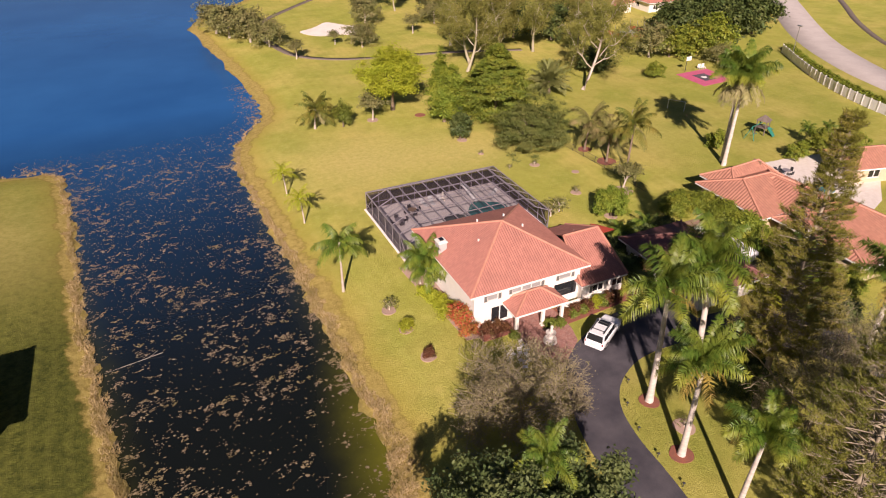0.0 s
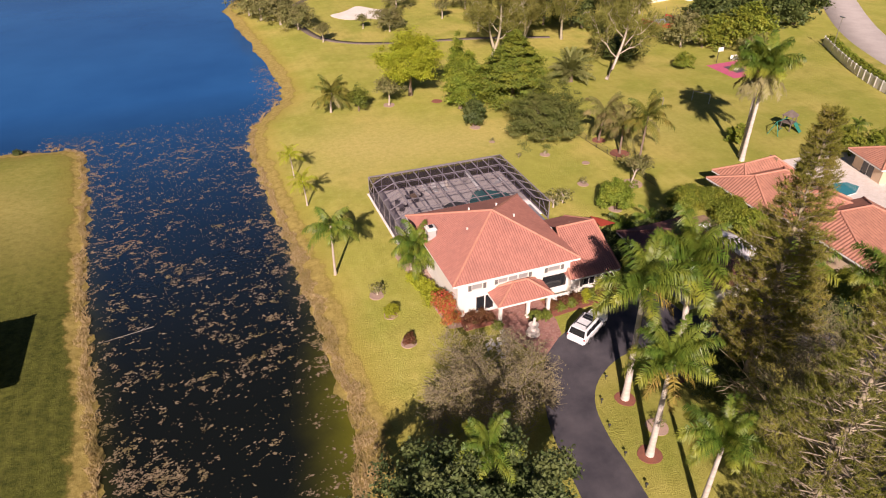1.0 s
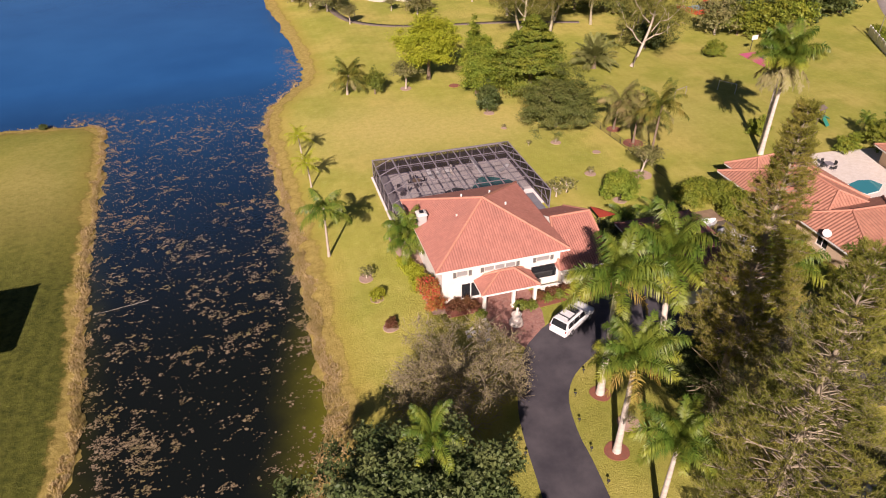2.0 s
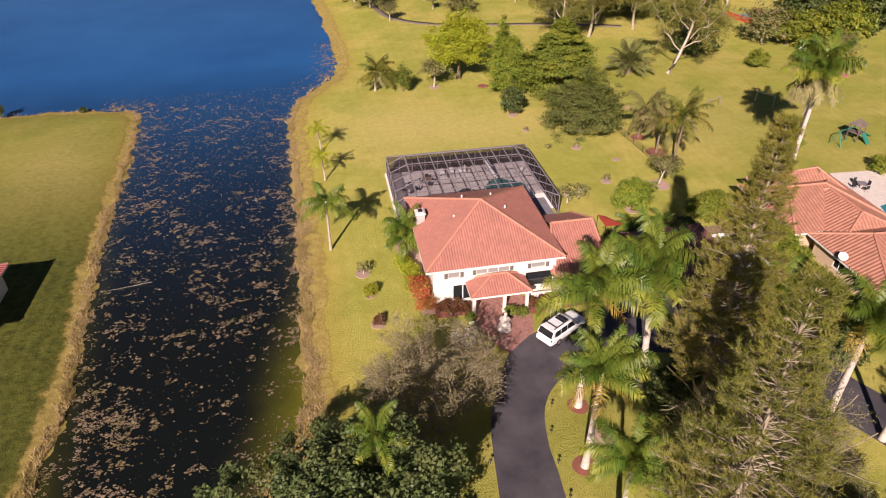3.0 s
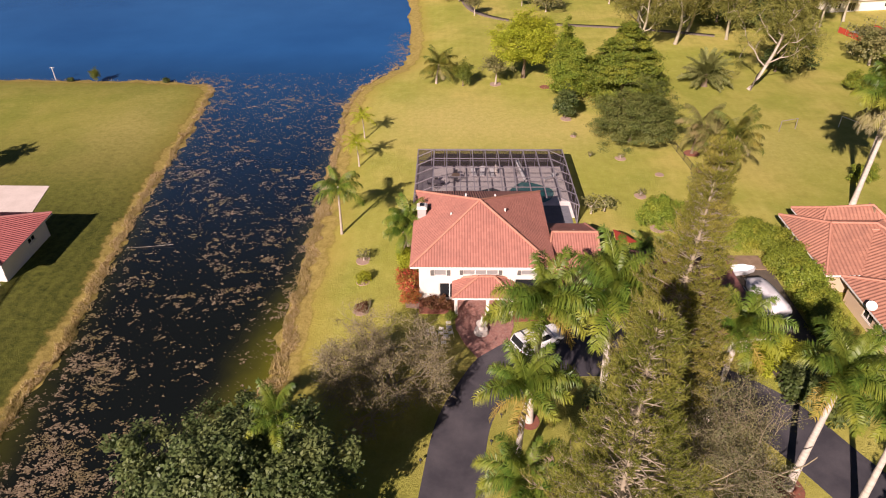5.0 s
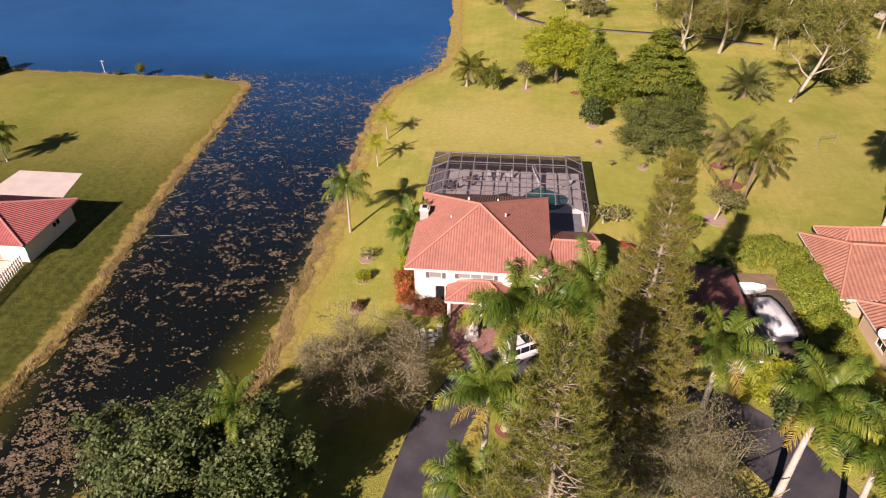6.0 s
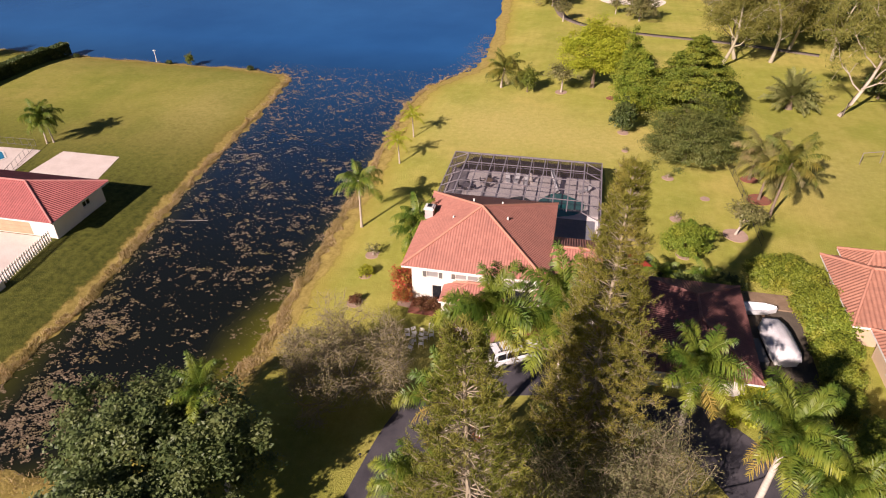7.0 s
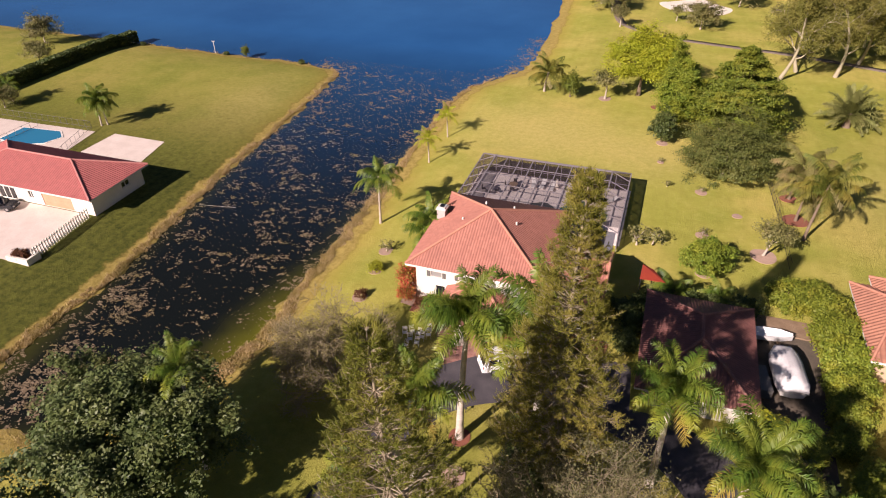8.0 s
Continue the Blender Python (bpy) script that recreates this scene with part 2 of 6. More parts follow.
DATELEAF = foliage("date_palm_leaf", (0.14, 0.165, 0.045), (0.22, 0.235, 0.065), (0.29, 0.275, 0.1), 0.5)
GREYTWIGLEAF = foliage("grey_dry_leaf", (0.12, 0.125, 0.055), (0.19, 0.185, 0.085), (0.24, 0.21, 0.1), 0.7)
OAKLEAF = foliage("dark_green_leaf", (0.055, 0.085, 0.022), (0.095, 0.125, 0.032), (0.14, 0.155, 0.04))
MIDLEAF = foliage("green_leaf", (0.1, 0.14, 0.02), (0.17, 0.2, 0.028), (0.24, 0.24, 0.035))
LIMELEAF = foliage("yellow_green_leaf", (0.28, 0.32, 0.022), (0.4, 0.43, 0.03), (0.46, 0.44, 0.036), 0.5, 0.36)
CONELEAF = foliage("bright_green_leaf", (0.125, 0.195, 0.022), (0.235, 0.29, 0.03), (0.35, 0.36, 0.04), 0.5, 0.3)
DUSTLEAF = foliage("grey_green_leaf", (0.15, 0.16, 0.05), (0.24, 0.23, 0.08), (0.3, 0.25, 0.11))
PINELEAF = foliage("olive_needles", (0.13, 0.145, 0.021), (0.29, 0.27, 0.04), (0.42, 0.345, 0.08), 0.65, 0.3)
NEEDLES = foliage("dark_olive_needles", (0.11, 0.132, 0.02), (0.23, 0.235, 0.035), (0.36, 0.32, 0.07), 0.65, 0.3)
FICUSLEAF = foliage("tiered_green_leaf", (0.1, 0.155, 0.02), (0.2, 0.25, 0.026), (0.3, 0.31, 0.034), 0.5, 0.25)
MANGOLEAF = foliage("glossy_leaf", (0.068, 0.104, 0.032), (0.128, 0.163, 0.052), (0.19, 0.21, 0.07), 0.4, 0.25)
ACACIALEAF = foliage("dull_green_leaf", (0.095, 0.125, 0.03), (0.155, 0.185, 0.042), (0.22, 0.225, 0.06))
FEATHER = foliage("feathery_needles", (0.175, 0.185, 0.042), (0.27, 0.265, 0.06), (0.34, 0.3, 0.078), 0.6, 0.35)
DRYLEAF = foliage("dry_twig_leaf", (0.27, 0.24, 0.1), (0.38, 0.33, 0.18), (0.3, 0.27, 0.08), 0.7)
REDLEAF = foliage("red_bract", (0.62, 0.06, 0.05), (0.3, 0.3, 0.05), (0.52, 0.2, 0.06))
REED = foliage("dry_reed", (0.35, 0.245, 0.105), (0.55, 0.42, 0.23), (0.28, 0.22, 0.07), 0.8)
FLOAT = foliage("floating_weed", (0.125, 0.085, 0.048), (0.31, 0.235, 0.16), (0.17, 0.135, 0.05), 0.7, 0.05)
HEDGELEAF = foliage("hedge_leaf", (0.13, 0.18, 0.021), (0.23, 0.27, 0.028), (0.33, 0.315, 0.036))
CARWHITE = surface("white_car_paint", (0.82, 0.82, 0.82), (0.78, 0.78, 0.78), 0.25, 2, 0.5, 0.0)
BLACK = surface("black_rubber", (0.025, 0.025, 0.025), (0.035, 0.035, 0.035), 0.8, 20, 2.0, 0.1)
CHROME = surface("silver_metal", (0.6, 0.6, 0.62), (0.5, 0.5, 0.52), 0.3, 5, 1.0, 0.0, 0.9)
LAMPRED = glass("red_lamp", (0.28, 0.02, 0.02), 0.2)
STONE = surface("white_stone", (0.75, 0.68, 0.62), (0.66, 0.58, 0.5), 0.8, 8, 1.5, 0.2)
CANVAS = surface("white_tarpaulin", (0.78, 0.76, 0.76), (0.66, 0.63, 0.64), 0.75, 6, 0.8, 0.3)
PINKCOURT = surface("pink_court", (0.65, 0.14, 0.24), (0.58, 0.11, 0.2), 0.7, 6, 0.6, 0.05)
GREYCOURT = surface("dark_grey_court", (0.1, 0.08, 0.1), (0.13, 0.1, 0.12), 0.7, 6, 0.6, 0.05)
GREENPLASTIC = surface("green_plastic", (0.02, 0.2, 0.14), (0.03, 0.25, 0.18), 0.4, 4, 1.0, 0.0)
WOOD = surface("weathered_timber", (0.24, 0.16, 0.1), (0.32, 0.22, 0.14), 0.85, 9, 1.0, 0.2)
WHITEFENCE = surface("white_vinyl", (0.8, 0.77, 0.74), (0.72, 0.69, 0.66), 0.5, 8, 0.8, 0.0)
DARKRED = surface("red_awning", (0.5, 0.07, 0.03), (0.42, 0.05, 0.03), 0.8, 8, 1.0, 0.05)
DOORTAN = surface("tan_garage_door", (0.62, 0.34, 0.22), (0.55, 0.29, 0.18), 0.6, 6, 0.5, 0.05)
PATHGREY = surface("worn_path", (0.15, 0.115, 0.09), (0.19, 0.15, 0.12), 0.9, 6, 0.6, 0.1)
WHITESAND = surface("white_sand", (0.85, 0.78, 0.7), (0.76, 0.68, 0.58), 0.95, 4, 0.3, 0.2)
GREYWOOD = surface("grey_timber", (0.13, 0.1, 0.085), (0.19, 0.15, 0.12), 0.85, 9, 1.0, 0.2)
ROADGREY = surface("pale_road", (0.62, 0.55, 0.5), (0.54, 0.47, 0.43), 0.9, 6, 0.3, 0.1)
TEALPOOL = glass("teal_pool_water", (0.03, 0.22, 0.26), 0.03)
SHADEFLOOR = surface("shade_grey_floor", (0.18, 0.18, 0.21), (0.24, 0.235, 0.26), 0.6, 6, 1.0, 0.1)


# ---- building blocks ----
def mesh_np(name, verts, faces, material=None, uv=None, smooth=False):
    """A mesh from arrays of corners and faces (three or four corners each)."""
    me = bpy.data.meshes.new(name)
    verts, faces = np.asarray(verts, np.float32), np.asarray(faces, np.int32)
    k = faces.shape[1]
    me.vertices.add(len(verts))
    me.vertices.foreach_set("co", verts.ravel())
    me.loops.add(faces.size)
    me.loops.foreach_set("vertex_index", faces.ravel())
    me.polygons.add(len(faces))
    me.polygons.foreach_set("loop_start", np.arange(len(faces), dtype=np.int32) * k)
    me.polygons.foreach_set("loop_total", np.full(len(faces), k, np.int32))
    if smooth:
        me.polygons.foreach_set("use_smooth", np.ones(len(faces), bool))
    if uv is not None:
        layer = me.uv_layers.new(name="UVMap")
        layer.data.foreach_set("uv", np.asarray(uv, np.float32)[faces.ravel()].ravel())
    me.update(calc_edges=True)
    me.validate()
    if material:
        me.materials.append(material)
    return me


def place(name, me, parent=None, m=None, label=""):
    ob = new(name, me)
    if parent is not None:
        ob.parent = parent
    if m is not None:
        ob.matrix_basis = m
    if label:
        ob["label"] = label
    return ob


def part(name, bm, material, parent, label="", smooth=False, m=None):
    """Links a bmesh as one mesh object under a thing or a part."""
    me = bpy.data.meshes.new(name)
    bm.normal_update()
    bm.to_mesh(me)
    bm.free()
    me.materials.append(material)
    if smooth:
        for p in me.polygons:
            p.use_smooth = True
    return place(name, me, parent, m, label)


def thing(name, m, label, category, group="", kind=""):
    return tagged(place(name, None, None, m), label, category, group, kind)


def box(bm, lo, hi, bevel=0.0):
    c, s = (Vector(lo) + Vector(hi)) / 2, Vector(hi) - Vector(lo)
    made = bmesh.ops.create_cube(bm, size=1.0, matrix=Matrix.Translation(c) @ Matrix.Diagonal((*s, 1)))
    if bevel:
        edges = list({e for v in made["verts"] for e in v.link_edges})
        bmesh.ops.bevel(bm, geom=edges, offset=bevel, segments=2, affect="EDGES", profile=0.5)
    return bm


def boxed(lo, hi, bevel=0.0):
    return box(bmesh.new(), lo, hi, bevel)


def rod(bm, a, b, r, r2=None, sides=8):
    a, b = Vector(a), Vector(b)
    d = b - a
    turn = d.to_track_quat("Z", "Y").to_matrix().to_4x4()
    bmesh.ops.create_cone(bm, cap_ends=True, segments=sides, radius1=r, radius2=r if r2 is None else r2, depth=d.length,
                          matrix=Matrix.Translation((a + b) / 2) @ turn)
    return bm


def beam(bm, a, b, w, h):
    """A square bar from a to b, w wide and h high."""
    a, b = Vector(a), Vector(b)
    d = b - a
    side = d.cross(Vector((0, 0, 1)))
    side = side.normalized() if side.length > 1e-4 else Vector((1, 0, 0))
    up = side.cross(d).normalized()
    vs = [bm.verts.new(p + side * x + up * y) for p in (a, b) for x, y in ((-w / 2, -h / 2), (w / 2, -h / 2), (w / 2, h / 2), (-w / 2, h / 2))]
    for f in ((3, 2, 1, 0), (4, 5, 6, 7), (0, 1, 5, 4), (1, 2, 6, 5), (2, 3, 7, 6), (3, 0, 4, 7)):
        bm.faces.new([vs[i] for i in f])
    return bm


def ball(bm, c, r, squash=1.0, sub=2):
    bmesh.ops.create_icosphere(bm, subdivisions=sub, radius=r, matrix=Matrix.Translation(c) @ Matrix.Diagonal((1, 1, squash, 1)))
    return bm


def slab(points, z0, z1):
    """A flat plate with the given outline, from z0 up to z1."""
    bm = bmesh.new()
    low = [bm.verts.new((x, y, z0)) for x, y in points]
    top = [bm.verts.new((x, y, z1)) for x, y in points]
    n = len(points)
    bm.faces.new(top)
    bm.faces.new(low[::-1])
    for i in range(n):
        bm.faces.new((low[i], low[(i + 1) % n], top[(i + 1) % n], top[i]))
    bmesh.ops.recalc_face_normals(bm, faces=bm.faces)
    bmesh.ops.triangulate(bm, faces=[f for f in bm.faces if len(f.verts) > 4])
    return bm


def curve_pts(points, n):
    """Smooth outline through points (Catmull-Rom), n steps between each two."""
    p = np.array(points, float)
    out = []
    for i in range(len(p) - 1):
        a, b, c, d = p[max(i - 1, 0)], p[i], p[i + 1], p[min(i + 2, len(p) - 1)]
        for k in range(n):
            t = k / n
            out.append(0.5 * (2 * b + (c - a) * t + (2 * a - 5 * b + 4 * c - d) * t * t + (3 * b - a - 3 * c + d) * t ** 3))
    out.append(p[-1])
    return [tuple(q) for q in out]


def tube(paths, sides=6):
    """Corners and faces of tapered tubes; each path is (points, radii)."""
    V, F, base = [], [], 0
    ang = np.arange(sides) / sides * 2 * np.pi
    for pts, radii in paths:
        p, r = np.asarray(pts, float), np.asarray(radii, float)
        d = np.gradient(p, axis=0)
        d /= np.linalg.norm(d, axis=1)[:, None] + 1e-9
        ref = np.where(np.abs(d[:, 2:3]) < 0.9, np.array([[0, 0, 1.0]]), np.array([[1.0, 0, 0]]))
        s = np.cross(d, ref)
        s /= np.linalg.norm(s, axis=1)[:, None]
        u = np.cross(s, d)
        ring = p[:, None] + r[:, None, None] * (s[:, None] * np.cos(ang)[None, :, None] + u[:, None] * np.sin(ang)[None, :, None])
        V.append(ring.reshape(-1, 3))
        n = len(p)
        i, j = np.meshgrid(np.arange(n - 1), np.arange(sides), indexing="ij")
        a, b = base + i * sides + j, base + i * sides + (j + 1) % sides
        F.append(np.stack([a, b, b + sides, a + sides], -1).reshape(-1, 4))
        base += n * sides
    return np.concatenate(V), np.concatenate(F)


def leaves(rng, pos, size, out=None, flat=0.5, long=1.6):
    """Corners and faces of one diamond-shaped leaf at each place. flat: how much they turn up to the sky."""
    n = len(pos)
    nor = rng.normal(size=(n, 3))
    nor /= np.linalg.norm(nor, axis=1)[:, None]
    nor[:, 2] = np.abs(nor[:, 2]) + flat
    if out is not None:
        nor += out
    nor /= np.linalg.norm(nor, axis=1)[:, None]
    a = np.cross(nor, rng.normal(size=(n, 3)))
    a /= np.linalg.norm(a, axis=1)[:, None]
    b = np.cross(nor, a)
    s = size * rng.uniform(0.6, 1.3, (n, 1))
    a, b, dip = a * s * long / 2, b * s / 2, nor * s * 0.12
    v = np.stack([pos - a - dip, pos + b * 0.9, pos + a - dip, pos - b * 0.9], 1).reshape(-1, 3)
    return v, np.arange(4 * n).reshape(-1, 4)


def both(sets):
    V, F, base = [], [], 0
    for v, f in sets:
        V.append(v), F.append(f + base)
        base += len(v)
    return np.concatenate(V), np.concatenate(F)


# ---- ground and water ----
WATER_Z = -1.15
SHORE = [(-14.0, -10), (-14.4, 0), (-14.4, 9), (-14.6, 22), (-15.3, 40), (-15.8, 55), (-14.4, 64), (-10.5, 70.5), (-7, 76.5), (-6, 85), (-6.4, 97),
         (-8.4, 128), (-11, 158), (-5, 172), (12, 192), (60, 240), (240, 420), (100, 520), (-300, 480), (-900, 300), (-900, 90), (-120, 70.5),
         (-92, 69.3), (-68, 68.2), (-52, 68.2), (-42.4, 66.4), (-39.5, 62.5), (-38.0, 45), (-36.8, 22), (-35.2, 8), (-33.8, -6), (-34, -17), (-34.5, -23),
         (-31, -27.5), (-25, -26), (-19, -20.5), (-15.6, -15)]


def shore_distance(x, y):
    """Metres from the water's edge: positive on land."""
    p = np.array(SHORE, float)
    q = np.roll(p, -1, 0)
    best, inside = np.full(x.shape, 1e9), np.zeros(x.shape, bool)
    for (ax, ay), (bx, by) in zip(p, q):
        t = np.clip(((x - ax) * (bx - ax) + (y - ay) * (by - ay)) / ((bx - ax) ** 2 + (by - ay) ** 2), 0, 1)
        best = np.minimum(best, np.hypot(x - ax - t * (bx - ax), y - ay - t * (by - ay)))
        inside ^= ((ay > y) != (by > y)) & (x < (bx - ax) * (y - ay) / (by - ay + 1e-12) + ax)
    return np.where(inside, -best, best) - 0.55


def ripple(x, y):
    """An uneven edge for the bank."""
    return 0.45 * np.sin(x * 0.9 + 1.7 * np.sin(y * 0.37)) * np.cos(y * 0.71) + 0.35 * np.sin(y * 1.9 + x * 0.6)


def ground_z(x, y):
    x, y = np.asarray(x, float), np.asarray(y, float)
    d = shore_distance(x, y)
    d = d + ripple(x, y) * np.clip(1.2 - np.abs(d) / 5, 0, 1)
    s = np.clip((d - 1.6) / 11.5, 0, 1)
    land = np.where(d < 1.6, WATER_Z + 0.22 * d / 1.6, WATER_Z + 0.22 + (-WATER_Z - 0.22) * (1 - (1 - s) ** 1.7))
    return np.where(d < 0, WATER_Z + np.maximum(d, -5) * 0.3, land)


def grid_lines(lo, hi, step, mid, far_lo, far_hi):
    a, b = lo - mid, hi + mid
    return np.concatenate([[far_lo, far_lo / 2, a - 200, a - 80], np.arange(a, lo, 4.0), np.arange(lo, hi, step), np.arange(hi, b, 4.0),
                           [b, b + 80, b + 200, far_hi / 2, far_hi]])


def sheet(name, xs, ys, height, material, kind_name, label):
    X, Y = np.meshgrid(xs, ys)
    Z = height(X, Y)
    n, k = X.shape
    i, j = np.meshgrid(np.arange(n - 1), np.arange(k - 1), indexing="ij")
    a = (i * k + j).ravel()
    me = mesh_np(name, np.stack([X, Y, Z], -1).reshape(-1, 3), np.stack([a, a + 1, a + k + 1, a + k], -1), material, smooth=True)
    at = me.attributes.new("shore", "FLOAT", "POINT")
    D = shore_distance(X, Y)
    if name == "water":
        # sky-reflection blue painted in towards the lake; a shoal by the south-eastern bank
        sky_tint = me.attributes.new("open", "FLOAT", "POINT")
        sky_tint.data.foreach_set("value", (np.clip((Y + 6) / 92, 0, 1) ** 2.1).ravel().astype(np.float32))
        D = D + 4.4 * np.exp(-((X + 15.0) / 6.5) ** 2 - ((Y + 9) / 9) ** 2) + 1.6 * np.exp(-((X + 33) / 4) ** 2 - ((Y + 20) / 9) ** 2)
    if name == "ground":
        D = D + 0.9 * np.clip((-24 - X) / 3, 0, 1)  # the western fringe is narrower
    at.data.foreach_set("value", D.ravel().astype(np.float32))
    if name == "ground":
        # greener turf between the western house and the canal and by the drive, plus painted bank and under-tree shade
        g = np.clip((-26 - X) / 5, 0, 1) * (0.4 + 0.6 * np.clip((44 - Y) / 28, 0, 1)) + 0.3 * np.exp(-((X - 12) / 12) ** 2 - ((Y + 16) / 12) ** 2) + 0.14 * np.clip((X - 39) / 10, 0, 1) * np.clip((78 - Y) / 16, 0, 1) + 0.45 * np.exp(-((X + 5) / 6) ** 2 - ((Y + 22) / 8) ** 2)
        # parched turf north of the pool and along the western plot's middle
        p = 0.75 * np.exp(-((X - 4) / 13) ** 2 - ((Y - 46) / 11) ** 2) + 0.5 * np.exp(-((X - 22) / 10) ** 2 - ((Y - 42) / 8) ** 2) + 0.65 * np.exp(-((X + 48) / 7) ** 2 - ((Y - 42) / 15) ** 2) + 0.45 * np.exp(-((X - 52) / 8) ** 2 - ((Y - 38) / 10) ** 2)
        dr = me.attributes.new("dry", "FLOAT", "POINT")
        dr.data.foreach_set("value", np.clip(p, 0, 1).ravel().astype(np.float32))
        mo = me.attributes.new("turf_shade", "FLOAT", "POINT")
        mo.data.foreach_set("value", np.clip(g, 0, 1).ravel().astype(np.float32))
    return tagged(place(name, me), label, kind_name, kind="structure")


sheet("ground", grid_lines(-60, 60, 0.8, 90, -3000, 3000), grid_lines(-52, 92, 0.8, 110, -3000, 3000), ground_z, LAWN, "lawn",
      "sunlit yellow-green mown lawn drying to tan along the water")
sheet("water", np.concatenate([[-900, -600, -300], np.arange(-150, -48, 4.0), np.arange(-48, -2, 0.8), np.arange(-2, 20, 2.0), [60, 120, 260]]), np.concatenate([np.arange(-36, 30, 0.8), np.arange(30, 100, 2.0), np.arange(100, 260, 10.0), [300, 400, 520]]),
      lambda x, y: 0 * x + WATER_Z, WATER, "water", "dark still canal opening into a deep blue lake")


def plate(name, points, z, material, label, category, kind="structure", thick=0.12):
    return tagged(part(name, slab(points, z - thick, z), material, None), label, category, kind=kind)


DRIVE_LEFT = curve_pts([(-9, -76), (-4.0, -55), (-1.2, -38), (0.9, -25), (2.2, -16.8), (4.2, -11.9), (6.6, -8.0), (9.4, -6.2), (13, -4.6), (18, -3.6), (22.8, -3.0)], 5)
DRIVE_RIGHT = curve_pts([(46, -76), (41, -52), (38, -37), (33.5, -25.5), (29, -17.5), (25, -13.3), (20, -11.2), (14, -11.0), (9.8, -12.8), (7.4, -15.6), (6.4, -19.5), (6.1, -24), (4.6, -37), (1.6, -55), (-3, -76)], 5)
DRIVE_FAR = curve_pts([(23.2, -8.6), (28, -9.2), (33.5, -13.6), (37, -20), (42, -29), (48, -40), (51, -55), (56, -76)], 5)
plate("driveway", DRIVE_LEFT + DRIVE_FAR + DRIVE_RIGHT, 0.03, ASPHALT, "dark worn asphalt driveway curving to a parking court", "driveway")
plate("entry_patio", [(3.92, -1.6), (4.1, -4.5), (4.9, -6.6), (6.1, -8.6), (7.6, -7.4), (9.3, -6.1), (9.9, -4.0), (9.9, 0.05), (3.9, 0.05)], 0.05, PAVER, "red brick paved entry patio", "patio")


# ---- houses ----
def wall_panel(bm, a, b, z0, z1, thick, holes):
    """A wall from a to b with openings (start, end, sill, head) cut right through; its outer face is on the right of a to b."""
    a, b = Vector((*a, 0)), Vector((*b, 0))
    d = b - a
    length = d.length
    d.normalize()
    inward = Vector((-d.y, d.x, 0)) * thick
    us = sorted({0.0, length, *(h[0] for h in holes), *(h[1] for h in holes)})
    zs = sorted({z0, z1, *(h[2] for h in holes), *(h[3] for h in holes)})
    for u0, u1 in zip(us, us[1:]):
        for w0, w1 in zip(zs, zs[1:]):
            if any(h[0] <= (u0 + u1) / 2 <= h[1] and h[2] <= (w0 + w1) / 2 <= h[3] for h in holes):
                continue
            p = [a + d * u + Vector((0, 0, w)) + o for o in (Vector(), inward) for u, w in ((u0, w0), (u1, w0), (u1, w1), (u0, w1))]
            vs = [bm.verts.new(q) for q in p]
            for f in ((0, 1, 2, 3), (7, 6, 5, 4), (0, 4, 5, 1), (1, 5, 6, 2), (2, 6, 7, 3), (3, 7, 4, 0)):
                bm.faces.new([vs[i] for i in f])
    bmesh.ops.remove_doubles(bm, verts=bm.verts, dist=1e-4)
    return bm


def window(parent, a, b, h, shutters=False, bars=1, name="window", pane=None, frame_of=None):
    """A window in an opening of the wall from a to b: frame, sill, bars, dark panes, shutters if it has them."""
    a, b = Vector((*a, 0)), Vector((*b, 0))
    d = (b - a).normalized()
    m = Matrix((( d.x, -d.y, 0, a.x + d.x * h[0]), (d.y, d.x, 0, a.y + d.y * h[0]), (0, 0, 1, h[2]), (0, 0, 0, 1)))
    w, t = h[1] - h[0], h[3] - h[2]
    bm = bmesh.new()
    for lo, hi in (((0, 0.06, 0), (w, 0.12, 0.06)), ((0, 0.06, t - 0.06), (w, 0.12, t)), ((0, 0.06, 0.06), (0.06, 0.12, t - 0.06)), ((w - 0.06, 0.06, 0.06), (w, 0.12, t - 0.06))):
        box(bm, lo, hi)
    win = part(name, bm, frame_of or TRIM, parent, m=m)
    for i in range(bars + 1):
        u0, u1 = w * i / (bars + 1), w * (i + 1) / (bars + 1)
        part("pane", boxed((u0 + 0.06, 0.085, 0.06), (u1 - 0.06, 0.095, t - 0.06)), pane or DARKGLASS, win)
        if i:
            part("bar", boxed((u0 - 0.06, 0.062, 0.06), (u0 + 0.06, 0.118, t - 0.06)), TRIM, win)
    part("sill", boxed((-0.06, -0.07, -0.07), (w + 0.06, 0.058, -0.002)), TRIM, win)
    if shutters:
        for u in (-0.42, w + 0.06):
            part("shutter", boxed((u, -0.05, 0), (u + 0.36, -0.004, t), 0.01), SHUTTER, win, "grey louvred shutter")
    return win


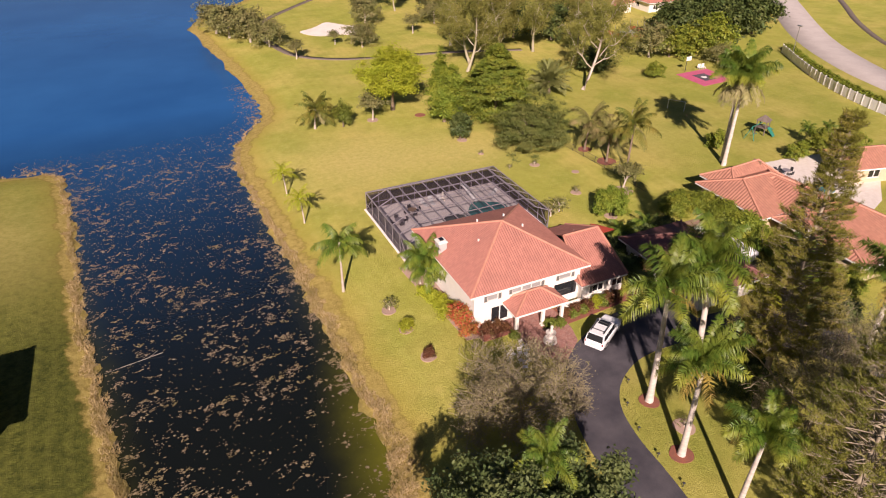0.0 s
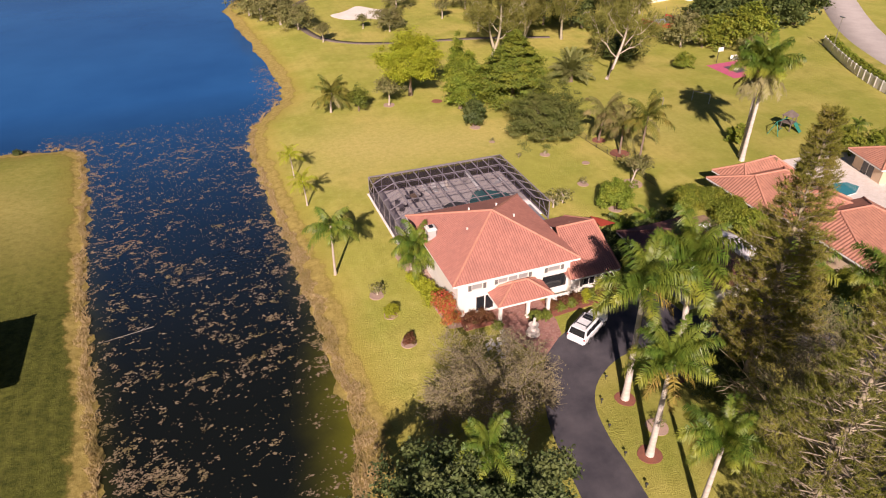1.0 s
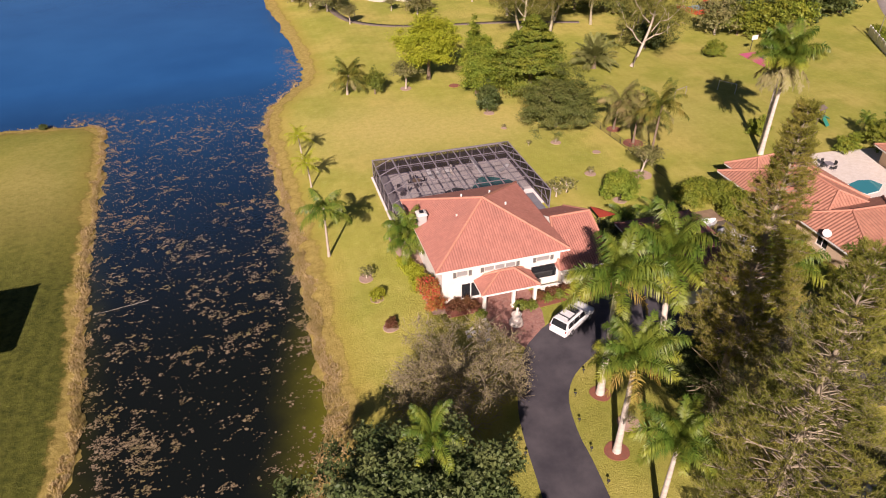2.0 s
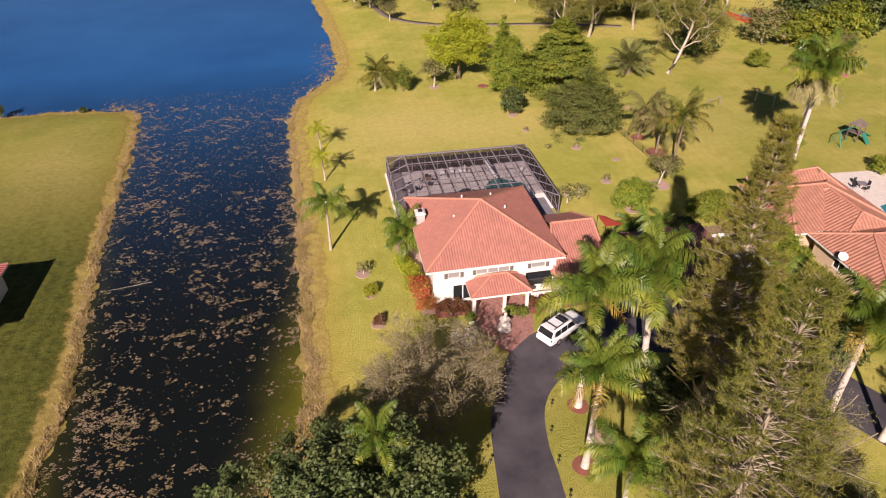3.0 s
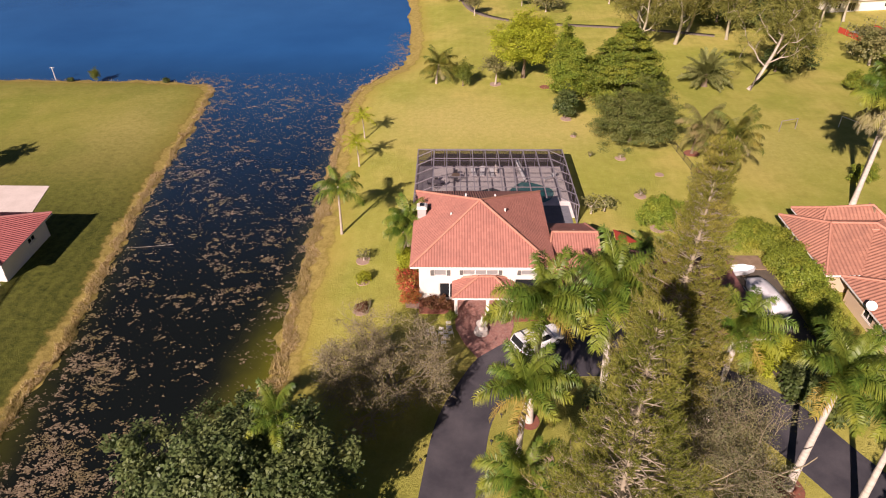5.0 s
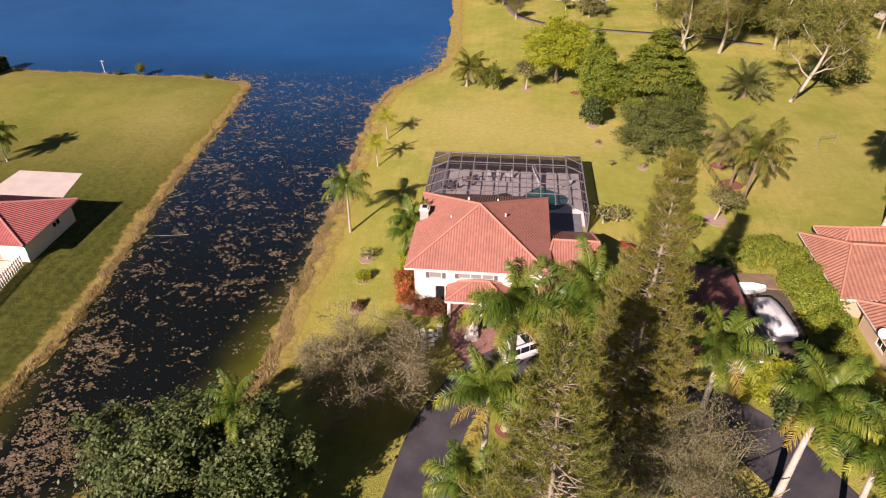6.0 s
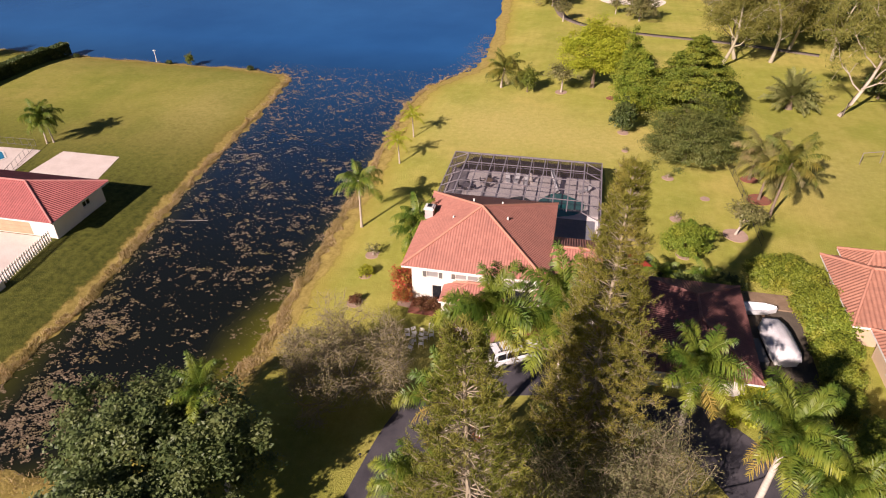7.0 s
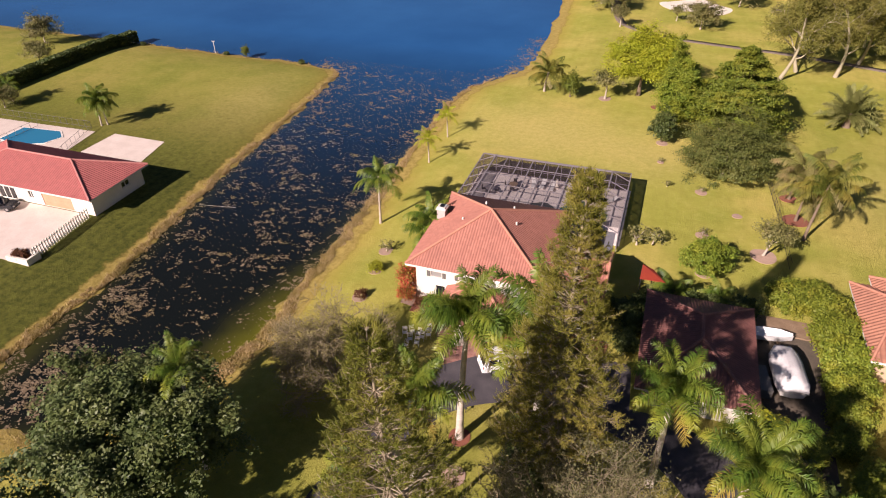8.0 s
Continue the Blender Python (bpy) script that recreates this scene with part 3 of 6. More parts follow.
def slope(P0, P1, Q0, Q1, pitch=0.28, amp=0.048, lift=0.03):
    """One roof slope of round tiles: eave from P0 to P1, top edge from Q0 to Q1. Corners, faces and tile coordinates."""
    P0, P1, Q0, Q1 = (Vector(p) for p in (P0, P1, Q0, Q1))
    e = (P1 - P0).normalized()
    n = e.cross((Q0 + Q1) / 2 - P0)
    n = n.normalized() if n.z > 0 else -n.normalized()
    up = n.cross(e)
    up = up if up.z > 0 else -up
    U = (P1 - P0).length
    uq = [(q - P0).dot(e) for q in (Q0, Q1)]
    vq = [(q - P0).dot(up) for q in (Q0, Q1)]
    knots_u, knots_v = [min(0, uq[0]) - 1e-4, *uq, max(U, uq[1]) + 1e-4], [0, *vq, 0]
    us = np.unique(np.concatenate([np.arange(0, U, pitch / 6), [U], np.clip(uq, 0, U)]))
    top = np.interp(us, knots_u, knots_v)
    off = lift + amp * np.clip(np.sin(np.pi * us / pitch) ** 2 * 1.25 - 0.2, 0, 1)
    k = max(1, int(max(vq) / 1.6))
    V, UV = [], []
    for i in range(k + 1):
        f = i / k
        base = np.outer(us, np.array(e)) + np.outer(top * f, np.array(up)) + np.outer(off, np.array(n)) + np.array(P0)
        V.append(base)
        UV.append(np.stack([us, top * f], -1))
    V, UV, c = np.concatenate(V), np.concatenate(UV), len(us)
    i, j = np.meshgrid(np.arange(k), np.arange(c - 1), indexing="ij")
    a = (i * c + j).ravel()
    F = np.stack([a, a + 1, a + c + 1, a + c], -1)
    if Vector(np.cross(V[F[0][1]] - V[F[0][0]], V[F[0][3]] - V[F[0][0]])).dot(n) < 0:
        F = F[:, ::-1]
    return V, F, UV


def roof(parent, slopes, ridges, material, fascia, soffit_z, name="roof"):
    """slopes: corner quadruples; ridges: pairs of points; fascia: outline of the eaves."""
    bm = slab(fascia, soffit_z - 0.2, soffit_z)
    top = part(name, bm, TRIM, parent, "white fascia and soffit under clay tiles")
    for s in slopes:
        V, F, UV = slope(*s, *((0.44, 0.075) if material is EASTCLAY else (0.36, 0.065) if material is PINK else (0.28, 0.055)))
        place("roof_slope", mesh_np("roof_slope", V, F, material, UV, True), top, label="rows of round clay tiles")
    for a, b in ridges:
        a, b = Vector(a) + Vector((0, 0, 0.07)), Vector(b) + Vector((0, 0, 0.07))
        d = b - a
        V, F = tube([([a + d * t for t in np.linspace(0, 1, max(3, int(d.length / 0.4)))], [0.13 + 0.02 * (i % 2) for i in range(max(3, int(d.length / 0.4)))])], 8)
        place("ridge_cap", mesh_np("ridge_cap", V, F, PINKRIDGE if material is PINK else SHADERIDGE if material is SHADECLAY else RIDGE, smooth=True), top)
    return top


def hip(parent, x0, y0, x1, y1, z, peak0, peak1, material, name="roof"):
    """A hip roof over a rectangle; the ridge runs from peak0 to peak1 (the same point: a pyramid)."""
    a, b, c, d = (x0, y0, z), (x1, y0, z), (x1, y1, z), (x0, y1, z)
    along_x = abs(peak1[0] - peak0[0]) >= abs(peak1[1] - peak0[1])
    if along_x:
        sl = [(a, b, peak0, peak1), (b, c, peak1, peak1), (c, d, peak1, peak0), (d, a, peak0, peak0)]
        rd = [(a, peak0), (d, peak0), (b, peak1), (c, peak1)]
    else:
        sl = [(a, b, peak0, peak0), (b, c, peak0, peak1), (c, d, peak1, peak1), (d, a, peak1, peak0)]
        rd = [(a, peak0), (b, peak0), (c, peak1), (d, peak1)]
    if (Vector(peak0) - Vector(peak1)).length > 0.1:
        rd.append((peak0, peak1))
    return roof(parent, sl, rd, material, [(x0, y0), (x1, y0), (x1, y1), (x0, y1)], z, name)


def shell(parent, x0, y0, x1, y1, z1, holes, thick=0.25, material=STUCCO, z0=-0.1):
    """Four walls with their openings: holes by side, S E N W."""
    sides = {"S": ((x0, y0), (x1, y0)), "E": ((x1, y0 + thick), (x1, y1 - thick)), "N": ((x1, y1), (x0, y1)), "W": ((x0, y1 - thick), (x0, y0 + thick))}
    for s, (a, b) in sides.items():
        hs = holes.get(s, [])
        part("wall", wall_panel(bmesh.new(), a, b, z0, z1, thick, [h[:4] for h in hs]), material, parent)
        for h in hs:
            opts = h[4] if len(h) > 4 else {}
            if opts is not None:
                window(parent, a, b, h, **opts)


PINKRIDGE = surface("pink_ridge_tiles", (0.52, 0.22, 0.2), (0.45, 0.17, 0.15), 0.8, 6, 2.0, 0.2)
EAVE = 4.85
house = thing("main_house", pose(0, 0, 0), "cream two-storey stucco house with orange clay tile hip roofs", "house")
shell(house, 0.3, 0.1, 13.5, 14.0, EAVE - 0.1, {
    "S": [(1.6, 2.8, 3.2, 3.9, dict(shutters=True, bars=0, pane=BLINDGLASS, frame_of=GREYSTUCCO)), (4.6, 8.1, 3.3, 3.9, dict(shutters=True, bars=2, pane=BLINDGLASS, frame_of=GREYSTUCCO)), (10.5, 12.0, 3.3, 3.9, dict(shutters=True, bars=0, pane=BLINDGLASS, frame_of=GREYSTUCCO)),
          (2.1, 4.2, 0.25, 2.2, dict(bars=1)), (5.6, 7.2, 0.02, 2.3, dict(bars=1, name="front_door")), (9.9, 13.0, 0.9, 2.75, dict(bars=0))],
    "W": [(4.2, 5.4, 0.9, 2.1), (4.2, 5.4, 3.4, 4.4)], "N": [(2, 5, 0.1, 2.2, dict(bars=2)), (8, 11, 0.1, 2.2, dict(bars=2))]})
PEAK = (6.6, 5.9, 8.75)
hip(house, -0.55, -0.75, 14.15, 14.6, EAVE, PEAK, PEAK, CLAY)
part("floor_slab", boxed((0.3, 0.1, -0.15), (13.5, 14.0, 0.02)), CONCRETE, house)
chim = part("chimney", boxed((-0.1, 7.8, 4.6), (0.85, 8.85, 6.45), 0.03), GREYSTUCCO, house)
part("chimney_cap", box(boxed((-0.2, 7.7, 6.45), (0.95, 8.95, 6.57), 0.02), (-0.05, 7.85, 6.57), (0.8, 8.8, 6.7), 0.02), TRIM, chim, "white capped chimney top")
part("flue", boxed((0.15, 8.05, 6.68), (0.6, 8.6, 6.8)), DARKGLASS, chim)
for x, y, z in ((3.6, 5.6, 7.25), (8.4, 8.6, 7.75), (5.2, 9.0, 7.6), (9.3, 5.9, 7.6)):
    part("roof_vent", boxed((x - 0.09, y - 0.09, z - 0.3), (x + 0.09, y + 0.09, z + 0.16), 0.03), TRIM, house)
# entry porch
hip(house, 3.7, -2.7, 10.1, 0.6, 2.45, (6.4, -0.5, 3.5), (8.0, -0.5, 3.5), CLAY, "porch_roof")
for x in (4.1, 7.3, 9.7):
    part("porch_post", box(boxed((x - 0.16, -2.5, 0), (x + 0.16, -2.18, 2.25), 0.02), (x - 0.22, -2.56, 0), (x + 0.22, -2.12, 0.2)), STUCCO, house)
part("planter_wall", boxed((10.2, -1.05, 0), (13.4, -0.85, 0.8), 0.02), STUCCO, house)
# side wing
shell(house, 13.5, -0.6, 18.7, 10.6, 2.4, {"S": [(1.5, 3.0, 0.8, 2.0, dict(shutters=True)), (4.2, 5.6, 0.8, 2.0)], "E": [(3, 5, 0.8, 2.1)]})
WR0, WR1 = (14.4, 5.0, 5.35), (19.2, 5.0, 5.35)
roof(house, [((13.0, -1.2, 2.5), (19.2, -1.2, 2.5), WR0, WR1), ((19.2, 11.2, 2.5), (13.9, 11.2, 2.5), WR1, WR0), ((13.0, 4.0, 2.5), (13.0, -1.2, 2.5), (13.6, 1.6, 3.8), (13.2, 1.0, 3.4))],
     [((13.0, -1.2, 2.5), WR0), (WR0, WR1), (WR1, (19.2, -1.2, 2.5)), (WR1, (19.2, 11.2, 2.5))], CLAY, [(13.0, -1.2), (19.2, -1.2), (19.2, 11.2), (13.9, 11.2), (13.9, 0), (13.0, 0)], 2.5, "wing_roof")
bm = bmesh.new()
vs = [bm.verts.new(p) for p in ((18.7, -0.6, 2.3), (18.7, 10.6, 2.3), (18.7, 5.0, 5.1), (18.45, -0.6, 2.3), (18.45, 10.6, 2.3), (18.45, 5.0, 5.1))]
for f in ((0, 1, 2), (5, 4, 3), (0, 3, 4, 1), (1, 4, 5, 2), (2, 5, 3, 0)):
    bm.faces.new([vs[i] for i in f])
part("gable_wall", bm, STUCCO, house)
for x, y, z in ((17.0, 6.5, 4.5), (17.6, 3.2, 4.3)):
    part("roof_vent", boxed((x - 0.09, y - 0.09, z - 0.2), (x + 0.09, y + 0.09, z + 0.22), 0.03), TRIM, house)

# garage in the trees
garage = thing("garage", pose(0, 0, 0), "single-storey garage with a shaded brown tile hip roof", "garage")
shell(garage, 24.0, -7.6, 32.4, 4.8, 2.45, {"W": [(2.0, 4.6, 0.02, 2.2, None), (6.2, 8.8, 0.02, 2.2, None)]})
for u in (2.0, 6.2):
    bm = bmesh.new()
    for i in range(4):
        box(bm, (24.08, 4.8 - 0.25 - u - 2.6, 0.04 + i * 0.54), (24.16, 4.8 - 0.25 - u, 0.56 + i * 0.54), 0.01)
    part("garage_door", bm, DOORTAN, garage, "sectional tan garage door")
hip(garage, 23.2, -8.4, 33.2, 5.6, 2.5, (28.2, -3.0, 4.7), (28.2, 0.4, 4.7), SHADECLAY)


# ---- screened pool cage behind the house ----
def pool_cage():
    x0, x1, y0, y1, h, top, ins = -1.0, 19.2, 15.0, 30.2, 2.75, 3.8, 2.3
    cage = thing("pool_enclosure", pose(0, 0, 0), "bronze aluminium pool cage with dark insect screen panels", "pool cage")
    xs = np.linspace(x0, x1, 12)
    xi = np.linspace(x0 + ins, x1 - ins, 10)
    ys = np.linspace(y0, y1 - ins, 6)
    yw = np.linspace(y0, y1, 7)

    def bar(name, a, b, w=0.09):
        part(name, beam(bmesh.new(), a, b, w, w), BRONZE, cage)

    def panel(*pts, mesh=SCREEN):
        bm = bmesh.new()
        f = bm.faces.new([bm.verts.new(p) for p in pts])
        bmesh.ops.solidify(bm, geom=[f], thickness=0.004)
        part("screen_panel", bm, mesh, cage)

    for x in xs:
        bar("post", (x, y1, 0), (x, y1, h))
    for y in yw[:-1]:
        for x in (x0, x1):
            bar("post", (x, y, 0), (x, y, h))
    for a, b in (((x0, y0), (x0, y1)), ((x0, y1), (x1, y1)), ((x1, y1), (x1, y0))):
        for z, w in ((h, 0.13), (1.0, 0.07), (0.12, 0.1)):
            bar("rail", (*a, z), (*b, z), w)
    for a, b in (((x0 + ins, y0), (x0 + ins, y1 - ins)), ((x0 + ins, y1 - ins), (x1 - ins, y1 - ins)), ((x1 - ins, y1 - ins), (x1 - ins, y0))):
        bar("roof_beam", (*a, top), (*b, top), 0.17)
    for i, x in enumerate(xi):
        bar("roof_beam", (x, y0, top), (x, y1 - ins, top), 0.12)
        bar("rafter", (x, y1 - ins, top), (xs[1] + (xs[-2] - xs[1]) * i / (len(xi) - 1), y1, h), 0.1)
    for y in ys[1:-1]:
        bar("roof_beam", (x0 + ins, y, top), (x1 - ins, y, top), 0.09)
    for y in ys:
        bar("rafter", (x0, y, h), (x0 + ins, y, top), 0.1)
        bar("rafter", (x1, y, h), (x1 - ins, y, top), 0.1)
    bar("rafter", (x0, y1, h), (x0 + ins, y1 - ins, top), 0.12)
    bar("rafter", (x1, y1, h), (x1 - ins, y1 - ins, top), 0.12)
    for s, x in ((1, x0), (-1, x1)):
        bar("brace", (x, yw[0], 0.1), (x, yw[1], h), 0.07)
        bar("brace", (x, yw[-1], 0.1), (x, yw[-2], h), 0.07)
    for a, b in zip(xi, xi[1:]):
        for c, d in zip(ys, ys[1:]):
            panel((a, c, top), (b, c, top), (b, d, top), (a, d, top))
    for i in range(len(xi) - 1):
        o = [xs[1] + (xs[-2] - xs[1]) * k / (len(xi) - 1) for k in (i, i + 1)]
        panel((xi[i], y1 - ins, top), (xi[i + 1], y1 - ins, top), (o[1], y1, h), (o[0], y1, h), mesh=WALLSCREEN)
    for s, x in ((1, x0), (-1, x1)):
        for c, d in zip(ys, ys[1:]):
            panel((x, c, h), (x + s * ins, c, top), (x + s * ins, d, top), (x, d, h))
        panel((x, ys[-1], h), (x + s * ins, ys[-1], top), (x, y1, h))
        panel((x + s * ins, ys[-1], top), (xs[1] if s > 0 else xs[-2], y1, h), (x, y1, h))
        for c, d in zip(yw, yw[1:]):
            panel((x, c, 0.1), (x, d, 0.1), (x, d, h), (x, c, h), mesh=WALLSCREEN)
    for a, b in zip(xs, xs[1:]):
        panel((a, y1, 0.1), (b, y1, 0.1), (b, y1, h), (a, y1, h), mesh=WALLSCREEN)


pool_cage()


# ---- plants ----
def frond_mesh(name, material, length, rise, droop, leaf, count=26, width=0.09, hang=0.35, seed=1, ruffle=0.5):
    """One feather frond along +x: a bowed midrib with leaflets on both sides."""
    rng = np.random.default_rng(seed)
    s = np.linspace(0, 1, 9)
    ang = np.radians(rise + (droop - rise) * s ** 1.3)
    step = length / 8
    px = np.concatenate([[0], np.cumsum(np.cos(ang[:-1]) * step)])
    pz = np.concatenate([[0], np.cumsum(np.sin(ang[:-1]) * step)])
    rib = tube([(np.stack([px, 0 * px, pz], -1), np.linspace(0.05, 0.012, 9))], 4)
    t = np.repeat(np.linspace(0.14, 0.99, count), 2)
    side = np.tile([1.0, -1.0], count)
    t = np.clip(t + rng.normal(0, 0.006, len(t)), 0, 1)
    base = np.stack([np.interp(t, s, px), 0 * t, np.interp(t, s, pz)], -1)
    tang = np.stack([np.interp(t, s, np.cos(ang)), 0 * t, np.interp(t, s, np.sin(ang))], -1)
    ln = leaf * (0.35 + 0.65 * np.sin(np.pi * np.clip(t * 0.85 + 0.12, 0, 1))) * rng.uniform(0.85, 1.1, len(t))
    sweep = 0.35 + 0.9 * t ** 2
    d = tang * sweep[:, None] + np.stack([0 * t, side, rng.normal(0.15, ruffle, len(t))], -1)
    d /= np.linalg.norm(d, axis=1)[:, None]
    tip = base + d * ln[:, None] - np.array([0, 0, 1.0]) * (hang * ln * rng.uniform(0.7, 1.3, len(t)))[:, None]
    mid = (base + tip) / 2 + np.array([0, 0, 1.0]) * (0.12 * ln)[:, None]
    w = tang * width / 2
    v = np.stack([base - w * 0.6, base + w * 0.6, mid + w, tip, mid - w], 1).reshape(-1, 3)
    k = np.arange(len(t)) * 5
    quad = np.stack([k, k + 1, k + 2, k + 4], -1)
    tri = np.stack([k + 4, k + 2, k + 3], -1)
    V = np.concatenate([rib[0], v])
    n = len(rib[0])
    me = bpy.data.meshes.new(name)
    me.from_pydata(V.tolist(), [], rib[1].tolist() + (quad + n).tolist() + (tri + n).tolist())
    me.materials.append(material)
    return me


FRONDS = {
    "royal": [frond_mesh("frond", PALMLEAF, 3.9, r, d, 0.95, 110, 0.068, 0.5, i, 0.85) for i, (r, d) in enumerate([(86, 22), (68, -28), (46, -54), (16, -74)])],
    "brown_old": [frond_mesh("frond", DRYLEAF, 3.4, -25, -86, 0.8, 36, 0.1, 0.5, 10)],
    "royal_old": [frond_mesh("frond", YELLOWLEAF, 3.2, -15, -80, 0.7, 30, 0.08, 0.5, 9)],
    "coconut": [frond_mesh("frond", GREYPALM, 4.6, r, d, 0.95, 70, 0.075, 0.9, 20 + i) for i, (r, d) in enumerate([(70, 5), (42, -35), (18, -60), (-10, -75)])],
    "green_coconut": [frond_mesh("frond", COCOLEAF, 4.6, r, d, 0.95, 70, 0.08, 0.8, 25 + i) for i, (r, d) in enumerate([(76, 5), (50, -30), (24, -52), (-4, -68)])],
    "queen": [frond_mesh("frond", PALMLEAF, 3.0, r, d, 0.75, 64, 0.06, 0.95, 30 + i) for i, (r, d) in enumerate([(75, -10), (50, -45), (25, -65), (0, -80)])],
    "small": [frond_mesh("frond", LIMELEAF, 1.6, r, d, 0.42, 18, 0.06, 0.5, 40 + i) for i, (r, d) in enumerate([(75, 10), (48, -30), (22, -50), (0, -70)])],
    "date": [frond_mesh("frond", DATELEAF, 3.2, r, d, 0.62, 60, 0.07, 0.1, 50 + i) for i, (r, d) in enumerate([(80, 50), (52, 15), (26, -15), (4, -35)])],
}


def palm(kind, height, lean, radius, seed, count, label, bark=ROYALBARK, shaft=True, dead=0, bulge=0.0, group="", big=1.0, old="royal_old"):
    """A palm: curved tapering ringed trunk, crownshaft and separate fronds."""
    rng = np.random.default_rng(seed)
    root = thing("palm_tree", pose(0, 0, 0), label, "palm tree", group)
    t = np.linspace(0, 1, 15)
    pts = np.stack([lean[0] * t ** 1.6, lean[1] * t ** 1.6, height * t], -1)
    r = radius * (1.25 - 0.55 * t + 0.35 * np.exp(-t * 16) + bulge * np.sin(np.pi * np.clip(t * 1.2, 0, 1))) + 0.012 * (np.arange(15) % 2)
    V, F = tube([(pts, r)], 12)
    place("trunk", mesh_np("trunk", V, F, bark, smooth=True), root)
    crown = Vector(pts[-1])
    up = Vector(pts[-1] - pts[-2]).normalized()
    if shaft:
        q = [crown - up * 0.1 + up * k for k in np.linspace(0, 1.15, 6)]
        V, F = tube([(q, [radius * 0.75, radius * 0.9, radius * 0.85, radius * 0.7, radius * 0.5, 0.03])], 10)
        place("crownshaft", mesh_np("crownshaft", V, F, SHAFT, smooth=True), root)
        crown = crown + up * 0.85
    for i in range(count):
        ring = min(3, int(4 * (i / count) ** 0.8))
        turn = i * 137.5 + rng.uniform(-18, 18)
        m = Matrix.Translation(crown - up * 0.12 * ring) @ pose(0, 0, 0, rng.uniform(-14, 14), rng.uniform(-9, 9), turn)
        sc = big * rng.uniform(0.85, 1.1)
        me = FRONDS[kind][ring] if i < count - dead else FRONDS[old][0]
        place("frond", me, root, m @ Matrix.Diagonal((sc, sc, sc, 1)))
    return root


def at(x, y, turn=0.0, s=1.0, z=None):
    zz = float(ground_z(x, y)) - 0.03 if z is None else z
    return pose(x, y, zz, 0, 0, turn) @ Matrix.Diagonal((s, s, s, 1))


def crown(rng, rx, ry, rz, cz, clumps, per, spread, hollow=0.55, lumpy=0.3, squash=0.6, skirt=-0.6):
    """Places of leaves: clumps spread through the outer part of an uneven ellipsoid. Also the clumps' centres."""
    d = rng.normal(size=(clumps, 3))
    d /= np.linalg.norm(d, axis=1)[:, None]
    d[:, 2] = np.where(d[:, 2] < skirt, -d[:, 2] * 0.6, d[:, 2])
    rad = rng.uniform(hollow ** 2, 1, clumps) ** 0.5
    ph = rng.uniform(0, 6, 3)
    rad *= 1 + lumpy * (np.sin(d[:, 0] * 4 + ph[0]) * np.sin(d[:, 1] * 4 + ph[1]) + 0.6 * np.sin(d[:, 2] * 6 + ph[2] + d[:, 0] * 3))
    c = d * rad[:, None] * np.array([rx, ry, rz]) + np.array([0, 0, cz])
    g = rng.normal(size=(clumps, per, 3)) * spread * np.array([1, 1, squash]) * rng.uniform(0.6, 1.2, (clumps, 1, 1))
    out = np.repeat(d * 0.5, per, 0)
    return (c[:, None] + g).reshape(-1, 3), c, out


def limbs(rng, height, radius, ends, bend=0.25, fork=0.4):
    """A trunk and limbs that reach for the given ends."""
    paths = []
    t = np.linspace(0, 1, 7)
    wob = rng.normal(0, 0.06 * height * 0.3, 2)
    trunk = np.stack([wob[0] * np.sin(t * 3), wob[1] * np.sin(t * 2.5), height * t], -1)
    paths.append((trunk, radius * (1.15 - 0.5 * t + 0.5 * np.exp(-t * 12))))
    for e in ends:
        s = rng.uniform(fork, 1.0)
        a = np.array([np.interp(s, t, trunk[:, k]) for k in range(3)])
        u = np.linspace(0, 1, 6)[:, None]
        mid = (a + e) / 2 + rng.normal(0, 1, 3) * np.linalg.norm(e - a) * bend * 0.4 + np.array([0, 0, np.linalg.norm(e - a) * 0.1])
        p = (1 - u) ** 2 * a + 2 * u * (1 - u) * mid + u ** 2 * e
        paths.append((p, radius * 0.45 * (1 - 0.8 * u[:, 0]) * rng.uniform(0.5, 1.0)))
    return tube(paths, 6)


def tree(name, label, category, size, height, trunk, leafmat, bark, clumps, per, leaf, spread, seed, hollow=0.55, lumpy=0.3, limb_count=14, flat=0.5, group="", long=1.6, squash=0.6, skirt=-0.6, taper=0.0):
    """A broad-leaved tree or bush: trunk and limbs in one part, the leaves in another."""
    rng = np.random.default_rng(seed)
    rx, ry, rz = size
    root = thing(name, pose(0, 0, 0), label, category, group)
    pos, c, out = crown(rng, rx, ry, rz, height - rz, clumps, per, spread, hollow, lumpy, squash, skirt)
    pos[:, 2] = np.maximum(pos[:, 2], 0.05)
    for a in (pos, c):
        a[:, :2] *= (1 + taper * (0.45 - a[:, 2:3] / height))
    ends = c[rng.choice(len(c), min(limb_count, len(c)), replace=False)]
    ends = np.array([0, 0, height - rz]) + (ends - np.array([0, 0, height - rz])) * 0.85
    V, F = limbs(rng, max(height - rz * 0.9, height * 0.45), trunk, ends)
    place("trunk", mesh_np("trunk", V, F, bark, smooth=True), root)
    V, F = leaves(rng, pos, leaf, out, flat, long)
    place("crown", mesh_np("crown", V, F, leafmat), root)
    return root


